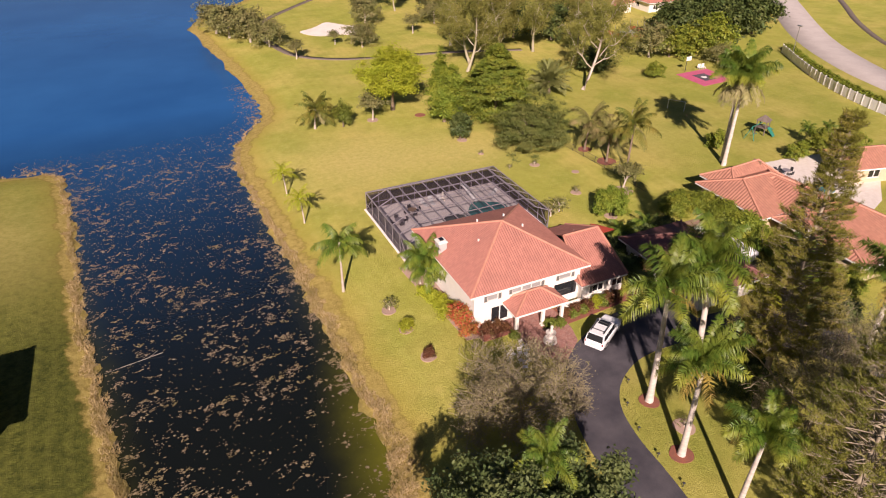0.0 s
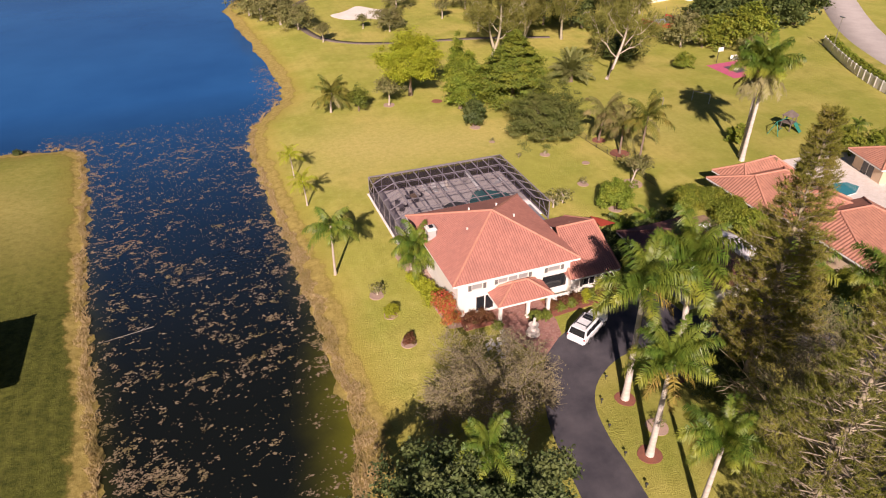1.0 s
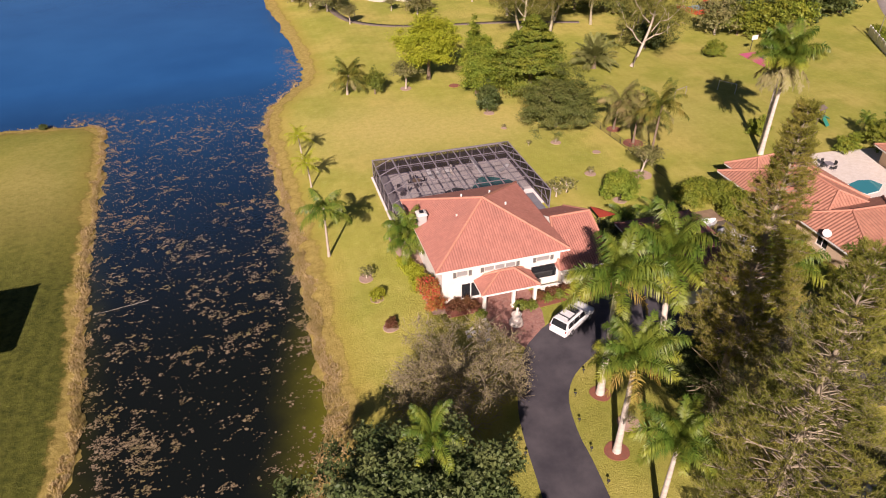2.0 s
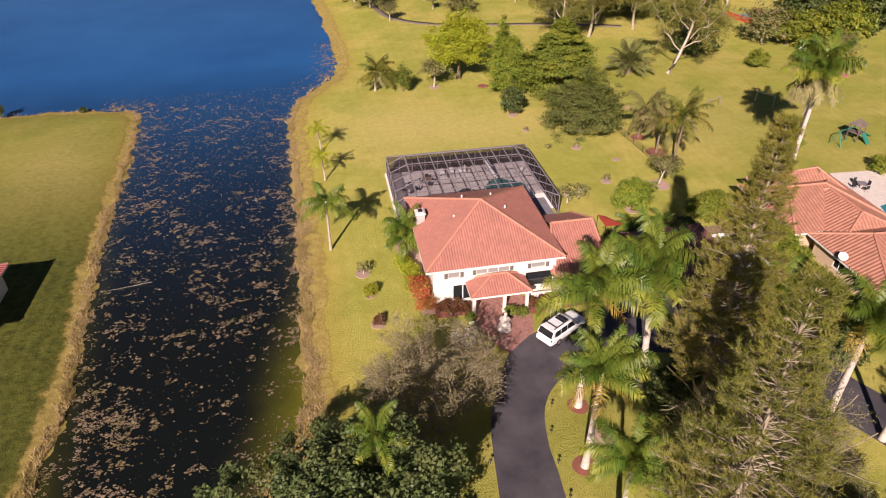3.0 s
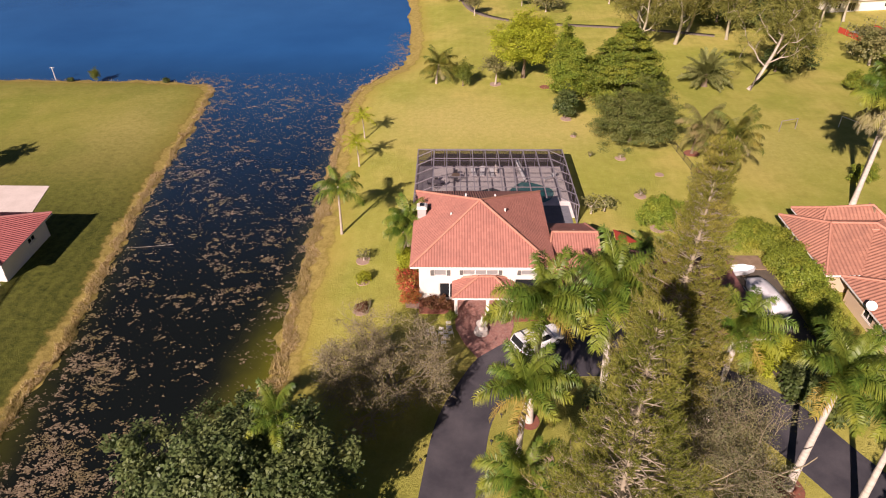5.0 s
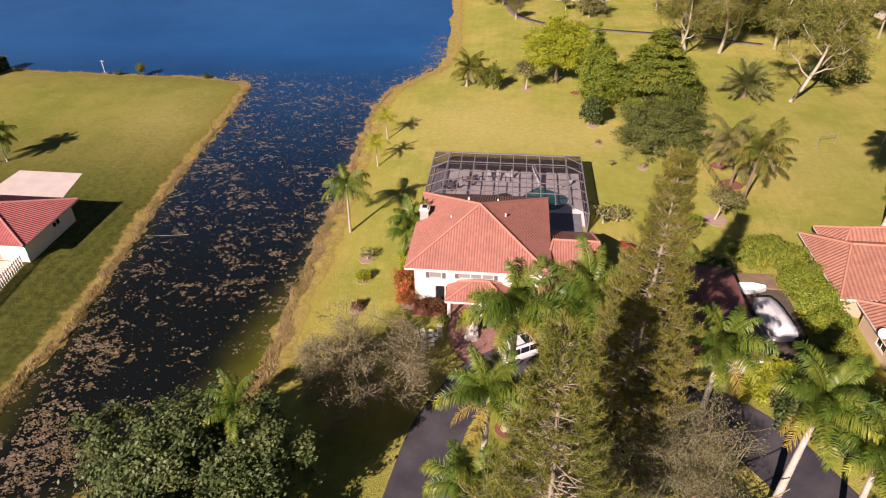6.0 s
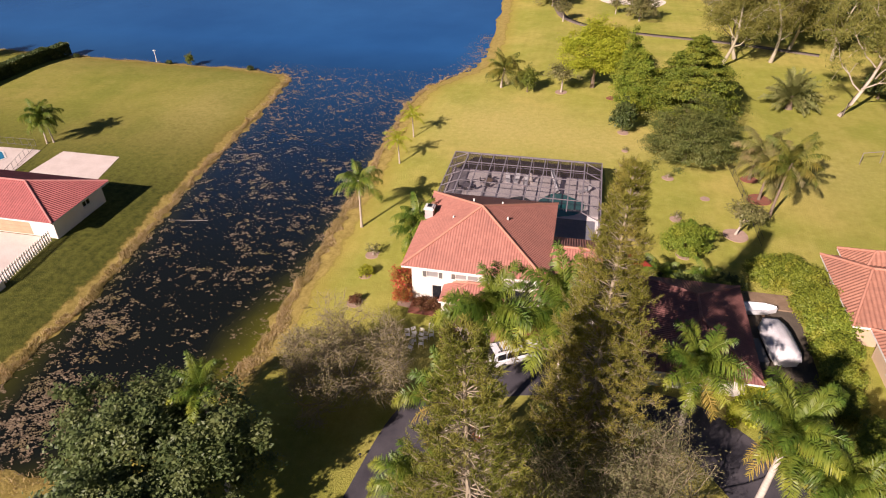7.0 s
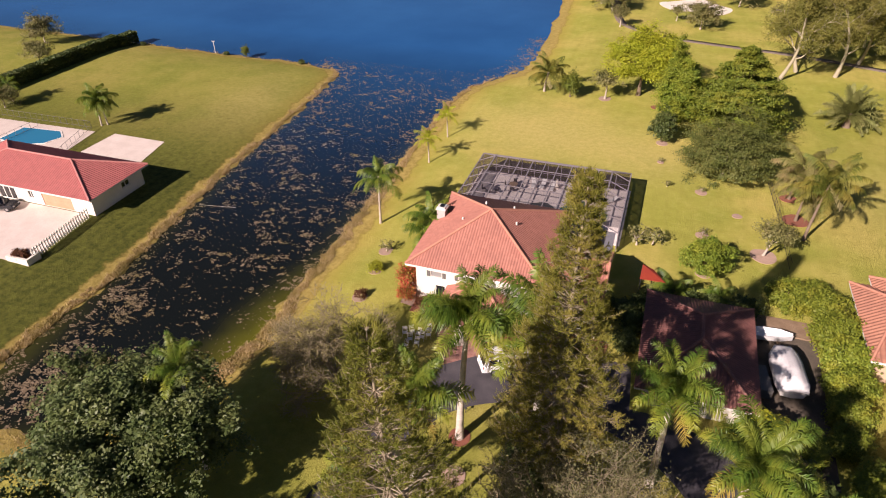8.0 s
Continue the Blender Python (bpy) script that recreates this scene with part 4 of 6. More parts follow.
def bare_tree(label, size, height, trunk, seed, twigs, leafmat, bark, leaf_per=3, fine=0.012):
    """A tree with hardly a leaf: limbs that fork into a haze of twigs."""
    rng = np.random.default_rng(seed)
    root = thing("bare_tree", pose(0, 0, 0), label, "tree")
    paths, tips = [], []

    def grow(p, d, length, r, level):
        n = 4
        pts = [p]
        for _ in range(n):
            d = d + rng.normal(0, 0.2, 3) + np.array([0, 0, 0.04])
            d /= np.linalg.norm(d)
            pts.append(pts[-1] + d * length / n)
        paths.append((np.array(pts), np.linspace(r, r * 0.6, n + 1)))
        if level == 0:
            tips.append(pts[-1]), tips.append(pts[2])
            return
        for _ in range(twigs[level]):
            k = rng.integers(2, n + 1)
            e = d + rng.normal(0, 0.75, 3)
            e[2] = e[2] * 0.6 + 0.12
            e /= np.linalg.norm(e)
            q = pts[k]
            if (q[0] / size[0]) ** 2 + (q[1] / size[1]) ** 2 > 1.0:
                continue
            grow(q, e, length * rng.uniform(0.55, 0.8), max(r * 0.55, fine), level - 1)

    for i in range(6):
        a = i / 6 * 2 * np.pi + rng.uniform(-0.4, 0.4)
        grow(np.array([0, 0, height * 0.18]), np.array([np.cos(a), np.sin(a), 0.75]) / 1.25, height * 0.48, trunk * 0.5, 4)
    paths.append((np.array([[0, 0, -0.1], [0.05, 0, height * 0.1], [0, 0.05, height * 0.22]]), np.array([trunk * 1.3, trunk, trunk * 0.8])))
    V, F = tube(paths, 3)
    place("branching", mesh_np("branching", V, F, bark), root)
    tips = np.array(tips)
    pos = np.repeat(tips, leaf_per, 0) + rng.normal(0, 0.22, (len(tips) * leaf_per, 3))
    V, F = leaves(rng, pos, 0.075, None, 0.3, 2.4)
    place("twig_leaves", mesh_np("twig_leaves", V, F, leafmat), root)
    return root


def pine(label, height, reach, seed, whorls, per, bark, leafmat, start=0.12, dense=15, droop=-0.12, tuft=0.3, bare=0.52):
    """A tall needle tree: straight trunk, tiers of upswept boughs with side shoots, brushes of needles at their ends."""
    rng = np.random.default_rng(seed)
    root = thing("needle_tree", pose(0, 0, 0), label, "tree")
    t = np.linspace(0, 1, 10)
    bow = rng.normal(0, 0.25, 2)
    stem = np.stack([bow[0] * np.sin(t * 4), bow[1] * np.sin(t * 3), height * t], -1)
    trunk = tube([(stem, 0.3 * (1.05 - t) + 0.02)], 8)
    boughs, spots, ax = [], [], []
    for i in range(whorls):
        f = start + (1 - start) * (i + rng.uniform(0.2, 0.8)) / whorls
        c = np.array([np.interp(f, t, stem[:, 0]), np.interp(f, t, stem[:, 1]), f * height])
        env = reach * min(1.0, (1 - f) * 1.5 + 0.09) * (0.75 + 0.25 * min(1, f * 3))
        for k in range(per):
            a = (k + rng.uniform(-0.35, 0.35)) / per * 2 * np.pi + i * 0.9
            ln = env * rng.uniform(0.55, 1.15)
            rise = rng.uniform(0.05, 0.4) + 0.4 * f
            way = np.array([np.cos(a), np.sin(a), 0.0])

            def on(u):
                u = np.asarray(u, float)
                return c + np.outer(u * ln, way) + np.outer(ln * (rise * u + droop * u * u), [0, 0, 1.0])

            boughs.append((on(np.linspace(0, 1, 5)), np.linspace(0.05, 0.022, 5) * (0.7 + 0.6 * ln / reach)))
            n = max(7, int(dense * ln / reach))
            s = rng.uniform(bare, 1.0, n)
            root_at = on(s)
            turn = a + rng.choice([-1, 1], n) * rng.uniform(0.3, 1.0, n)
            sl = rng.uniform(0.4, 1.0, n) * (0.55 + 0.45 * ln / reach)
            mid = root_at + np.stack([np.cos(turn) * sl * 0.6, np.sin(turn) * sl * 0.6, sl * 0.12], -1)
            end = mid + np.stack([np.cos(turn) * sl * 0.35, np.sin(turn) * sl * 0.35, sl * rng.uniform(0.3, 0.7, n)], -1)
            for p0, p1, p2 in zip(root_at, mid, end):
                boughs.append((np.stack([p0, p1, p2]), np.array([0.02, 0.014, 0.008])))
            tip = on([0.82, 1.0])
            spots += [root_at * 0.4 + mid * 0.6, mid, tip[:1]]
            ax += [mid * 0.4 + end * 0.6, end, tip[1:] + [0, 0, 0.1]]
    place("trunk", mesh_np("trunk", *trunk, bark, smooth=True), root)
    V, F = tube(boughs, 3)
    place("boughwork", mesh_np("boughwork", V, F, bark), root)
    spots, ends = np.concatenate(spots), np.concatenate(ax)
    m = 12
    u = rng.uniform(0, 1.05, (len(spots) * m, 1))
    base = np.repeat(spots, m, 0) * (1 - u) + np.repeat(ends, m, 0) * u
    d = np.repeat(ends - spots, m, 0)
    d /= np.linalg.norm(d, axis=1)[:, None] + 1e-6
    d = d * 0.7 + rng.normal(0, 0.6, d.shape) + np.array([0, 0, 0.2])
    d /= np.linalg.norm(d, axis=1)[:, None]
    ln = tuft * rng.uniform(0.6, 1.3, (len(d), 1))
    side = np.cross(d, rng.normal(size=d.shape))
    side = side / np.linalg.norm(side, axis=1)[:, None] * 0.015
    V = np.stack([base - side * 0.5, base + d * ln * 0.5 + side, base + d * ln, base + d * ln * 0.5 - side], 1).reshape(-1, 3)
    place("needles", mesh_np("needles", V, np.arange(len(V)).reshape(-1, 4), leafmat), root)
    return root


def weeping(label, height, lean, seed, bark, leafmat, boughs=11):
    """A tall open tree: leaning forked pale limbs with hanging bunches of fine needles and gaps between."""
    rng = np.random.default_rng(seed)
    root = thing("casuarina", pose(0, 0, 0), label, "tree")
    t = np.linspace(0, 1, 9)
    stem = np.stack([lean[0] * t ** 1.2 + 0.9 * np.sin(t * 5), lean[1] * t ** 1.2 + 0.4 * np.sin(t * 4 + 1), height * 0.92 * t], -1)
    paths = [(stem, 0.27 * (1.1 - t) + 0.05 + 0.12 * np.exp(-t * 14))]
    spots = []
    for i in range(boughs):
        f = 0.22 + 0.75 * (i + rng.uniform(0, 0.9)) / boughs
        a = np.array([np.interp(f, t, stem[:, k]) for k in range(3)])
        turn = i * 2.4 + rng.uniform(-0.5, 0.5)
        ln = height * rng.uniform(0.3, 0.55) * (1.12 - 0.75 * f)
        way = np.array([np.cos(turn), np.sin(turn), rng.uniform(0.5, 1.3)])
        way /= np.linalg.norm(way)
        u = np.linspace(0, 1, 7)[:, None]
        p = a + way * ln * u + np.array([0, 0, 0.22 * ln]) * u ** 2 + np.cumsum(rng.normal(0, 0.035 * ln, (7, 3)), 0)
        paths.append((p, 0.12 * (1.2 - f) * (1.05 - 0.85 * u[:, 0]) + 0.02))
        for j in range(9):
            k = rng.integers(2, 7)
            e = way + rng.normal(0, 0.75, 3) + np.array([0, 0, 0.1])
            q = p[k] + e / np.linalg.norm(e) * ln * rng.uniform(0.2, 0.48)
            m = (p[k] + q) / 2 + np.array([0, 0, 0.08 * ln])
            paths.append((np.stack([p[k], m, q]), np.array([0.05, 0.035, 0.015])))
            spots += [m, q, q]
    spots = np.array(spots)
    n = 40
    size = rng.uniform(0.5, 1.25, (len(spots), 1, 1))
    g = rng.normal(size=(len(spots), n, 3)) * np.array([0.62, 0.62, 0.5]) * size
    g[:, :, 2] -= np.abs(rng.normal(0, 0.75, (len(spots), n))) * size[:, :, 0]
    pos = (spots[:, None] + g).reshape(-1, 3)
    pos = pos[pos[:, 2] > 0.6]
    V, F = tube(paths, 6)
    place("trunk", mesh_np("trunk", V, F, bark, smooth=True), root)
    V, F = leaves(rng, pos, 0.115, None, 0.1, 6.0)
    place("crown", mesh_np("crown", V, F, leafmat), root)
    return root


def drop(ob, m):
    ob.matrix_basis = m
    return ob


# royal palms round the drive
ROYAL = "tall royal palm with pale trunk"
p = palm("royal", 9.0, (0.3, 0.4), 0.24, 1, 19, "royal palm with some yellowing lower fronds in red mulch", dead=4, big=1.08)
drop(p, at(8.5, -22.2))
r = palm("royal", 10.9, (0.5, 0.4), 0.25, 4, 21, "royal palm with yellow-brown hanging lower fronds in red mulch", dead=4, big=1.12)
drop(r, at(29.4, -22.5))
copy_thing(r, at(25.4, -15.9, 220, 0.93))["label"] = "royal palm with yellowing lower fronds beside the asphalt court"
p = palm("royal", 11.4, (0.3, 0.7), 0.26, 2, 19, ROYAL + " in red mulch", dead=1, big=1.25)
drop(p, at(10.2, -16.1))
for x, y, s, turn in ((16.3, -15.2, 1.06, 70), (8.6, -28.2, 0.74, 160), (33.5, -24.5, 0.85, 130)):
    copy_thing(p, at(x, y, turn, s))["label"] = ROYAL
tall = palm("royal", 13.4, (0.4, 0.2), 0.27, 3, 30, "very tall royal palm with hanging brown fronds on the lawn", dead=9, big=1.4, old="brown_old")
drop(tall, at(55.6, 19.9, 0, 1.0))
copy_thing(tall, at(56.5, 21.2, 150, 0.97))
# palms by the canal and the house
q = palm("queen", 6.7, (0.1, 0.1), 0.13, 5, 15, "slender queen palm on the canal bank lawn", shaft=False, bark=PALEBARK, big=1.15)
drop(q, at(-9.8, 13.6))
for x, y, s in ((-9.7, 31.3, 0.62), (-9.9, 40.5, 0.6)):
    drop(palm("small", 3.9, (-0.2, 0.2), 0.09, int(y), 15, "young yellowing palm on the canal bank", shaft=False, bark=PALEBARK, big=1.45), at(x, y))
c = palm("coconut", 4.9, (0.5, -0.2), 0.16, 6, 22, "coconut palm with ragged grey-green fronds on the lawn", shaft=False, bark=BARK, big=0.95, dead=4, old="brown_old")
drop(c, at(39.3, 34.7))
copy_thing(c, at(39.6, 29.1, 70, 0.95))
c = palm("green_coconut", 7.4, (1.0, 0.5), 0.15, 16, 20, "leaning coconut palm with yellow-green fronds on the lawn", shaft=False, bark=BARK, big=1.0, dead=2, old="brown_old")
drop(c, at(40.1, 24.7, 12, 1.0))
drop(palm("green_coconut", 3.6, (0.5, 0.2), 0.17, 17, 24, "low coconut palm with arching green fronds near the lake", shaft=False, bark=PALEBARK, big=0.92, dead=2, old="brown_old"), at(0.9, 63.4))
drop(palm("queen", 1.8, (0.2, 0.1), 0.12, 18, 12, "low bushy palm behind the side wing", shaft=False, bark=BARK, big=0.95), at(25.6, 7.6))
drop(palm("queen", 1.4, (-0.2, 0.1), 0.12, 19, 11, "low bushy palm behind the side wing", shaft=False, bark=BARK, big=0.85), at(30.6, 8.4))
side_palm = palm("queen", 4.6, (0.3, -0.1), 0.11, 7, 17, "leaning palm against the house's side wall", shaft=False, bark=PALEBARK, big=1.1)
drop(side_palm, at(-1.4, 8.9))
for x, y, s, turn in ((-1.7, 7.6, 0.8, 120), (-1.4, 10.4, 0.85, 200), (-65.4, 26.4, 0.98, 40), (-64.6, 26.9, 0.94, 200)):
    copy_thing(side_palm, at(x, y, turn, s))["label"] = "palm with arching green fronds beside a house"
d = palm("date", 1.6, (0, 0), 0.3, 8, 62, "squat date palm with stiff grey-green fronds on the lawn", shaft=False, bark=BARK)
drop(d, at(49.9, 62.4, 0, 1.5))

# big trees
drop(bare_tree("leafless grey oak with dense pale twigs by the drive", (5.4, 5.4), 7.8, 0.26, 11, (0, 7, 5, 5, 5), DRYLEAF, BROWNTWIG, 2, 0.02), at(-2.3, -13.8))
drop(bare_tree("leafless grey tree with dense twigs", (5.5, 5.5), 12.5, 0.28, 12, (0, 7, 6, 5, 5), GREYTWIGLEAF, BROWNTWIG, 8), at(20.3, -24.8, 0, 0.95))
drop(tree("mango_tree", "dark green broad-leaved tree with glossy leaf clumps", "tree", (6.5, 6.8, 4.4), 10.8, 0.3, MANGOLEAF, BARK, 430, 190, 0.185, 0.38, 21, 0.45, 0.24, squash=0.8), at(-10.4, -28.7, 0, 1.07))
drop(bare_tree("low leafless shrub with pale twigs in a rock-edged bed", (2.6, 2.6), 4.6, 0.12, 13, (0, 6, 5, 4, 4), GREYTWIGLEAF, TWIGBARK, 4, 0.014), at(24.0, -29.0))
g = drop(palm("royal", 10.3, (0.2, 0.2), 0.16, 14, 11, "palm rising out of a broad-leaved tree", dead=0, big=0.66), at(-7.9, -25.3))
shade = tree("shade_tree", "dense dark broad-leaved tree by the drive", "tree", (8.0, 6.6, 5.0), 13.5, 0.35, OAKLEAF, BARK, 300, 70, 0.36, 0.5, 28, 0.5)
# the four trees south of y = -35 are unseen, added to cast shade
drop(shade, at(17.5, -42.5, 80, 0.85))
copy_thing(shade, at(17.6, -18.6, 40, 0.5))
copy_thing(shade, at(-14.0, -44.5, 0, 1.08))
copy_thing(shade, at(-8.2, -41.5, 130, 0.68))
copy_thing(shade, at(36.0, -36.0, 190, 0.95))
drop(pine("tall olive-green needle tree with pale bare inner boughs", 27.9, 3.5, 31, 46, 8, PINEBARK, PINELEAF, start=0.24, dense=20), at(18.3, -20.9))
drop(pine("tall needle tree with ascending olive boughs", 26.4, 4.5, 32, 46, 8, PINEBARK, NEEDLES, start=0.06, dense=19, bare=0.56), at(12.0, -33.4))
drop(tree("lime_tree", "round yellow-green tree at the lawn's far side", "tree", (5.5, 5.0, 4.8), 11.6, 0.3, LIMELEAF, BARK, 300, 110, 0.21, 0.6, 22, skirt=-0.85), at(17.2, 66.6))
drop(tree("tall_shrub_tree", "upright light-green tree in the far tree row", "tree", (3.3, 3.2, 6.2), 12.2, 0.25, CONELEAF, BARK, 260, 120, 0.2, 0.48, 23, skirt=-0.9, taper=0.7), at(23.5, 56.5))
drop(tree("tall_shrub_tree", "dark green upright shrub in front of the tree row", "shrub", (1.6, 1.6, 2.6), 5.4, 0.12, OAKLEAF, BARK, 110, 34, 0.26, 0.35, 24), at(22.3, 47.6))
drop(tree("ficus_tree", "broad bright green tree with tiers of leaves", "tree", (5.5, 5.2, 7.4), 14.6, 0.35, FICUSLEAF, BARK, 260, 260, 0.21, 0.85, 25, 0.82, 0.1, squash=0.1, skirt=-0.95, taper=1.45), at(32.6, 53.5))
drop(tree("acacia_tree", "wide dark feathery tree on the lawn", "tree", (6.6, 5.8, 4.6), 8.8, 0.22, ACACIALEAF, PALEBARK, 380, 120, 0.15, 0.55, 26, 0.35, 0.2, 20, squash=0.35, skirt=-0.9), at(31.0, 38.6))
drop(tree("round_tree", "small round clipped green tree", "tree", (2.2, 2.2, 1.8), 4.1, 0.12, CONELEAF, BARK, 130, 100, 0.16, 0.3, 27), at(28.9, 14.0))


# ---- pool deck under the cage ----
plate("pool_deck", [(-1.3, 14.0), (13.6, 14.0), (13.6, 16.6), (19.5, 16.6), (19.5, 30.5), (-1.3, 30.5)], 0.06, DECK, "pale paved pool deck under the cage", "deck")


# grey sheet laid where shade falls between the wing and the pool
plate("lanai_floor", [(13.5, 10.6), (18.8, 10.6), (18.8, 19.4), (13.6, 19.4)], 0.068, SHADEFLOOR, "grey floor sheet, darkened for shade, between the wing and the pool deck", "paving")


def blob(cx, cy, rx, ry, n=26, k=0.12, ph=0.0):
    return [(cx + rx * math.cos(a) * (1 + k * math.sin(2 * a + ph)), cy + ry * math.sin(a) * (1 + k * math.cos(3 * a + ph))) for a in (i / n * 2 * math.pi for i in range(n))]


def basin(name, outline, material, label, category):
    root = thing(name, pose(0, 0, 0), label, category)
    cx, cy = sum(p[0] for p in outline) / len(outline), sum(p[1] for p in outline) / len(outline)
    bm = slab([(cx + (x - cx) * 1.07, cy + (y - cy) * 1.07) for x, y in outline], 0.03, 0.11)
    part("coping", bm, TRIM, root, "pale stone coping")
    part("water_surface", slab(outline, 0.1, 0.13), material, root)
    return root


basin("swimming_pool", blob(14.2, 22.4, 2.9, 3.0, ph=0.6), POOLWATER, "teal freeform swimming pool under the screen cage", "pool")
basin("garden_pond", blob(9.0, 22.6, 1.5, 1.1, ph=2.0), glass("murky_pond", (0.09, 0.11, 0.1), 0.05), "small murky pond in the pool deck", "pond")
slide = thing("pool_slide", pose(12.8, 27.6, 0.06), "white curved pool slide with ladder", "slide")
pts = curve_pts([(0, 0.3, 2.1), (0.1, -0.4, 2.0), (0.5, -1.2, 1.3), (0.9, -1.9, 0.6), (1.0, -2.4, 0.45)], 4)
V, F = tube([(pts, [0.28] * len(pts))], 8)
place("chute", mesh_np("chute", V, F, CANVAS, smooth=True), slide)
for x in (-0.2, 0.2):
    part("ladder_rail", rod(bmesh.new(), (x, 0.9, 0), (x, 0.3, 2.5), 0.03), CHROME, slide)
for i in range(5):
    part("rung", rod(bmesh.new(), (-0.2, 0.82 - i * 0.1, 0.35 + i * 0.38), (0.2, 0.82 - i * 0.1, 0.35 + i * 0.38), 0.03), CHROME, slide)


def table_set(x, y, turn, material, label):
    root = thing("patio_table", pose(x, y, 0.06, 0, 0, turn), label, "table")
    bm = bmesh.new()
    bmesh.ops.create_cone(bm, cap_ends=True, segments=20, radius1=0.6, radius2=0.6, depth=0.04, matrix=Matrix.Translation((0, 0, 0.74)))
    part("tabletop", bm, material, root)
    part("pedestal", rod(bmesh.new(), (0, 0, 0), (0, 0, 0.72), 0.09, 0.05), BRONZE, root)
    return root


def chair(x, y, turn, material, label="dark patio chair on the pool deck"):
    root = thing("patio_chair", pose(x, y, 0.06, 0, 0, turn), label, "chair", "patio chairs")
    part("seat", boxed((-0.25, -0.25, 0.4), (0.25, 0.25, 0.46), 0.02), material, root)
    part("backrest", boxed((-0.25, 0.22, 0.46), (0.25, 0.28, 0.95), 0.02), material, root)
    for a in (-0.21, 0.21):
        for b in (-0.21, 0.21):
            part("leg", rod(bmesh.new(), (a, b, 0), (a, b, 0.4), 0.02), BRONZE, root)
    return root


def lounger(x, y, turn):
    root = thing("sun_lounger", pose(x, y, 0.06, 0, 0, turn), "white sun lounger on the pool deck", "lounger", "sun loungers")
    part("bed", boxed((-0.32, -0.95, 0.28), (0.32, 0.4, 0.36), 0.02), CANVAS, root)
    part("backrest", boxed((-0.32, 0, 0), (0.32, 0.75, 0.07), 0.02), CANVAS, root, m=pose(0, 0.4, 0.3, 40, 0, 0))
    for a in (-0.28, 0.28):
        for b in (-0.85, 0.35):
            part("leg", rod(bmesh.new(), (a, b, 0), (a, b, 0.28), 0.025), CHROME, root)
    return root


table_set(4.3, 26.3, 0, WOOD, "round brown patio table on the pool deck")
table_set(1.6, 24.4, 0, BRONZE, "round dark patio table on the pool deck")
for x, y, t in ((4.3, 27.2, 0), (4.3, 25.4, 180), (5.2, 26.3, -90), (3.4, 26.3, 90), (1.6, 25.3, 0), (1.6, 23.5, 180), (0.7, 24.4, 90), (2.5, 24.4, -90)):
    chair(x, y, t, BLACK)
for x, y, t in ((6.8, 27.8, 10), (8.0, 27.9, -5), (9.3, 27.6, 0), (17.2, 26.5, -60)):
    lounger(x, y, t)
stone = thing("garden_statue", pose(9.9, 28.2, 0.06), "small white garden statue on the pool deck", "statue")
bm = boxed((-0.25, -0.25, 0), (0.25, 0.25, 0.4), 0.03)
ball(ball(rod(bm, (0, 0, 0.4), (0, 0, 1.1), 0.22, 0.12), (0, 0, 1.25), 0.17), (0, 0, 0.85), 0.24)
part("figure", bm, STONE, stone)

# ---- mulch rings and beds ----
def ring(x, y, r, material=MULCH, label="round bed of reddish mulch round a trunk", rz=None):
    z = float(ground_z(x, y)) + 0.05 if rz is None else rz
    return plate("mulch_bed", blob(x, y, r, r, 18, 0.06, x), z, material, label, "mulch bed", thick=0.25)


PALEMULCH = surface("pale_mulch", (0.45, 0.3, 0.24), (0.38, 0.27, 0.2), 0.95, 10, 2.0, 0.5)
for x, y, r in ((8.5, -22.2, 1.0), (10.2, -16.1, 0.95), (29.4, -22.5, 1.25), (39.3, 34.7, 1.1), (39.6, 29.1, 1.5), (20.8, 61.6, 1.0), (16.3, -15.2, 1.1)):
    ring(x, y, r)
for x, y, r in ((-5.6, -1.5, 0.85), (-6.0, 3.5, 0.8), (-6.4, 7.5, 0.9), (10.9, -19.9, 1.0), (22.7, 40.6, 0.5), (28.4, 33.0, 0.8), (32.8, 28.0, 0.6), (28.7, 22.0, 0.8), (28.9, 14.0, 0.9), (35.4, 19.6, 1.5), (11.8, 63, 1.1), (22.5, 47.2, 0.9)):
    ring(x, y, r, PALEMULCH, "round bed of pale mulch on the lawn")
ring(24.0, -29.0, 2.6, PALEMULCH, "round bed of pinkish mulch edged with pale rocks")
rng = np.random.default_rng(91)
for i in range(26):
    a = math.radians(150 + 230 * i / 25)
    bm = bmesh.new()
    bmesh.ops.create_icosphere(bm, subdivisions=2, radius=1.0)
    q = Vector(rng.uniform(-9, 9, 3))
    for v in bm.verts:
        v.co *= 1 + 0.35 * noise.noise(v.co * 1.3 + q)
    size = rng.uniform(0.2, 0.38)
    rock = part("rock", bm, STONE, None, m=pose(24.0 + (2.1 + rng.normal(0, 0.18)) * math.cos(a), -29.0 + (2.1 + rng.normal(0, 0.18)) * math.sin(a), 0.14, 0, 0, rng.uniform(0, 360)) @ Matrix.Diagonal((size, size * 0.8, size * 0.65, 1)))
    tagged(rock, "pale pitted limestone rock edging a mulch bed", "rock", "rocks round the bed")
plate("side_bed", [(-2.4, 14.5), (-2.0, 8.8), (-1.5, 4.4), (-1.1, -1.2), (0.3, -1.4), (0.28, 14.5)], 0.03, PALEMULCH, "reddish mulch bed along the house's side wall", "mulch bed", thick=0.5)
plate("front_bed", [(0.3, -2.2), (3.9, -2.2), (3.9, 0.1), (0.3, 0.1)], 0.035, MULCH, "reddish mulch bed below the front windows", "mulch bed")
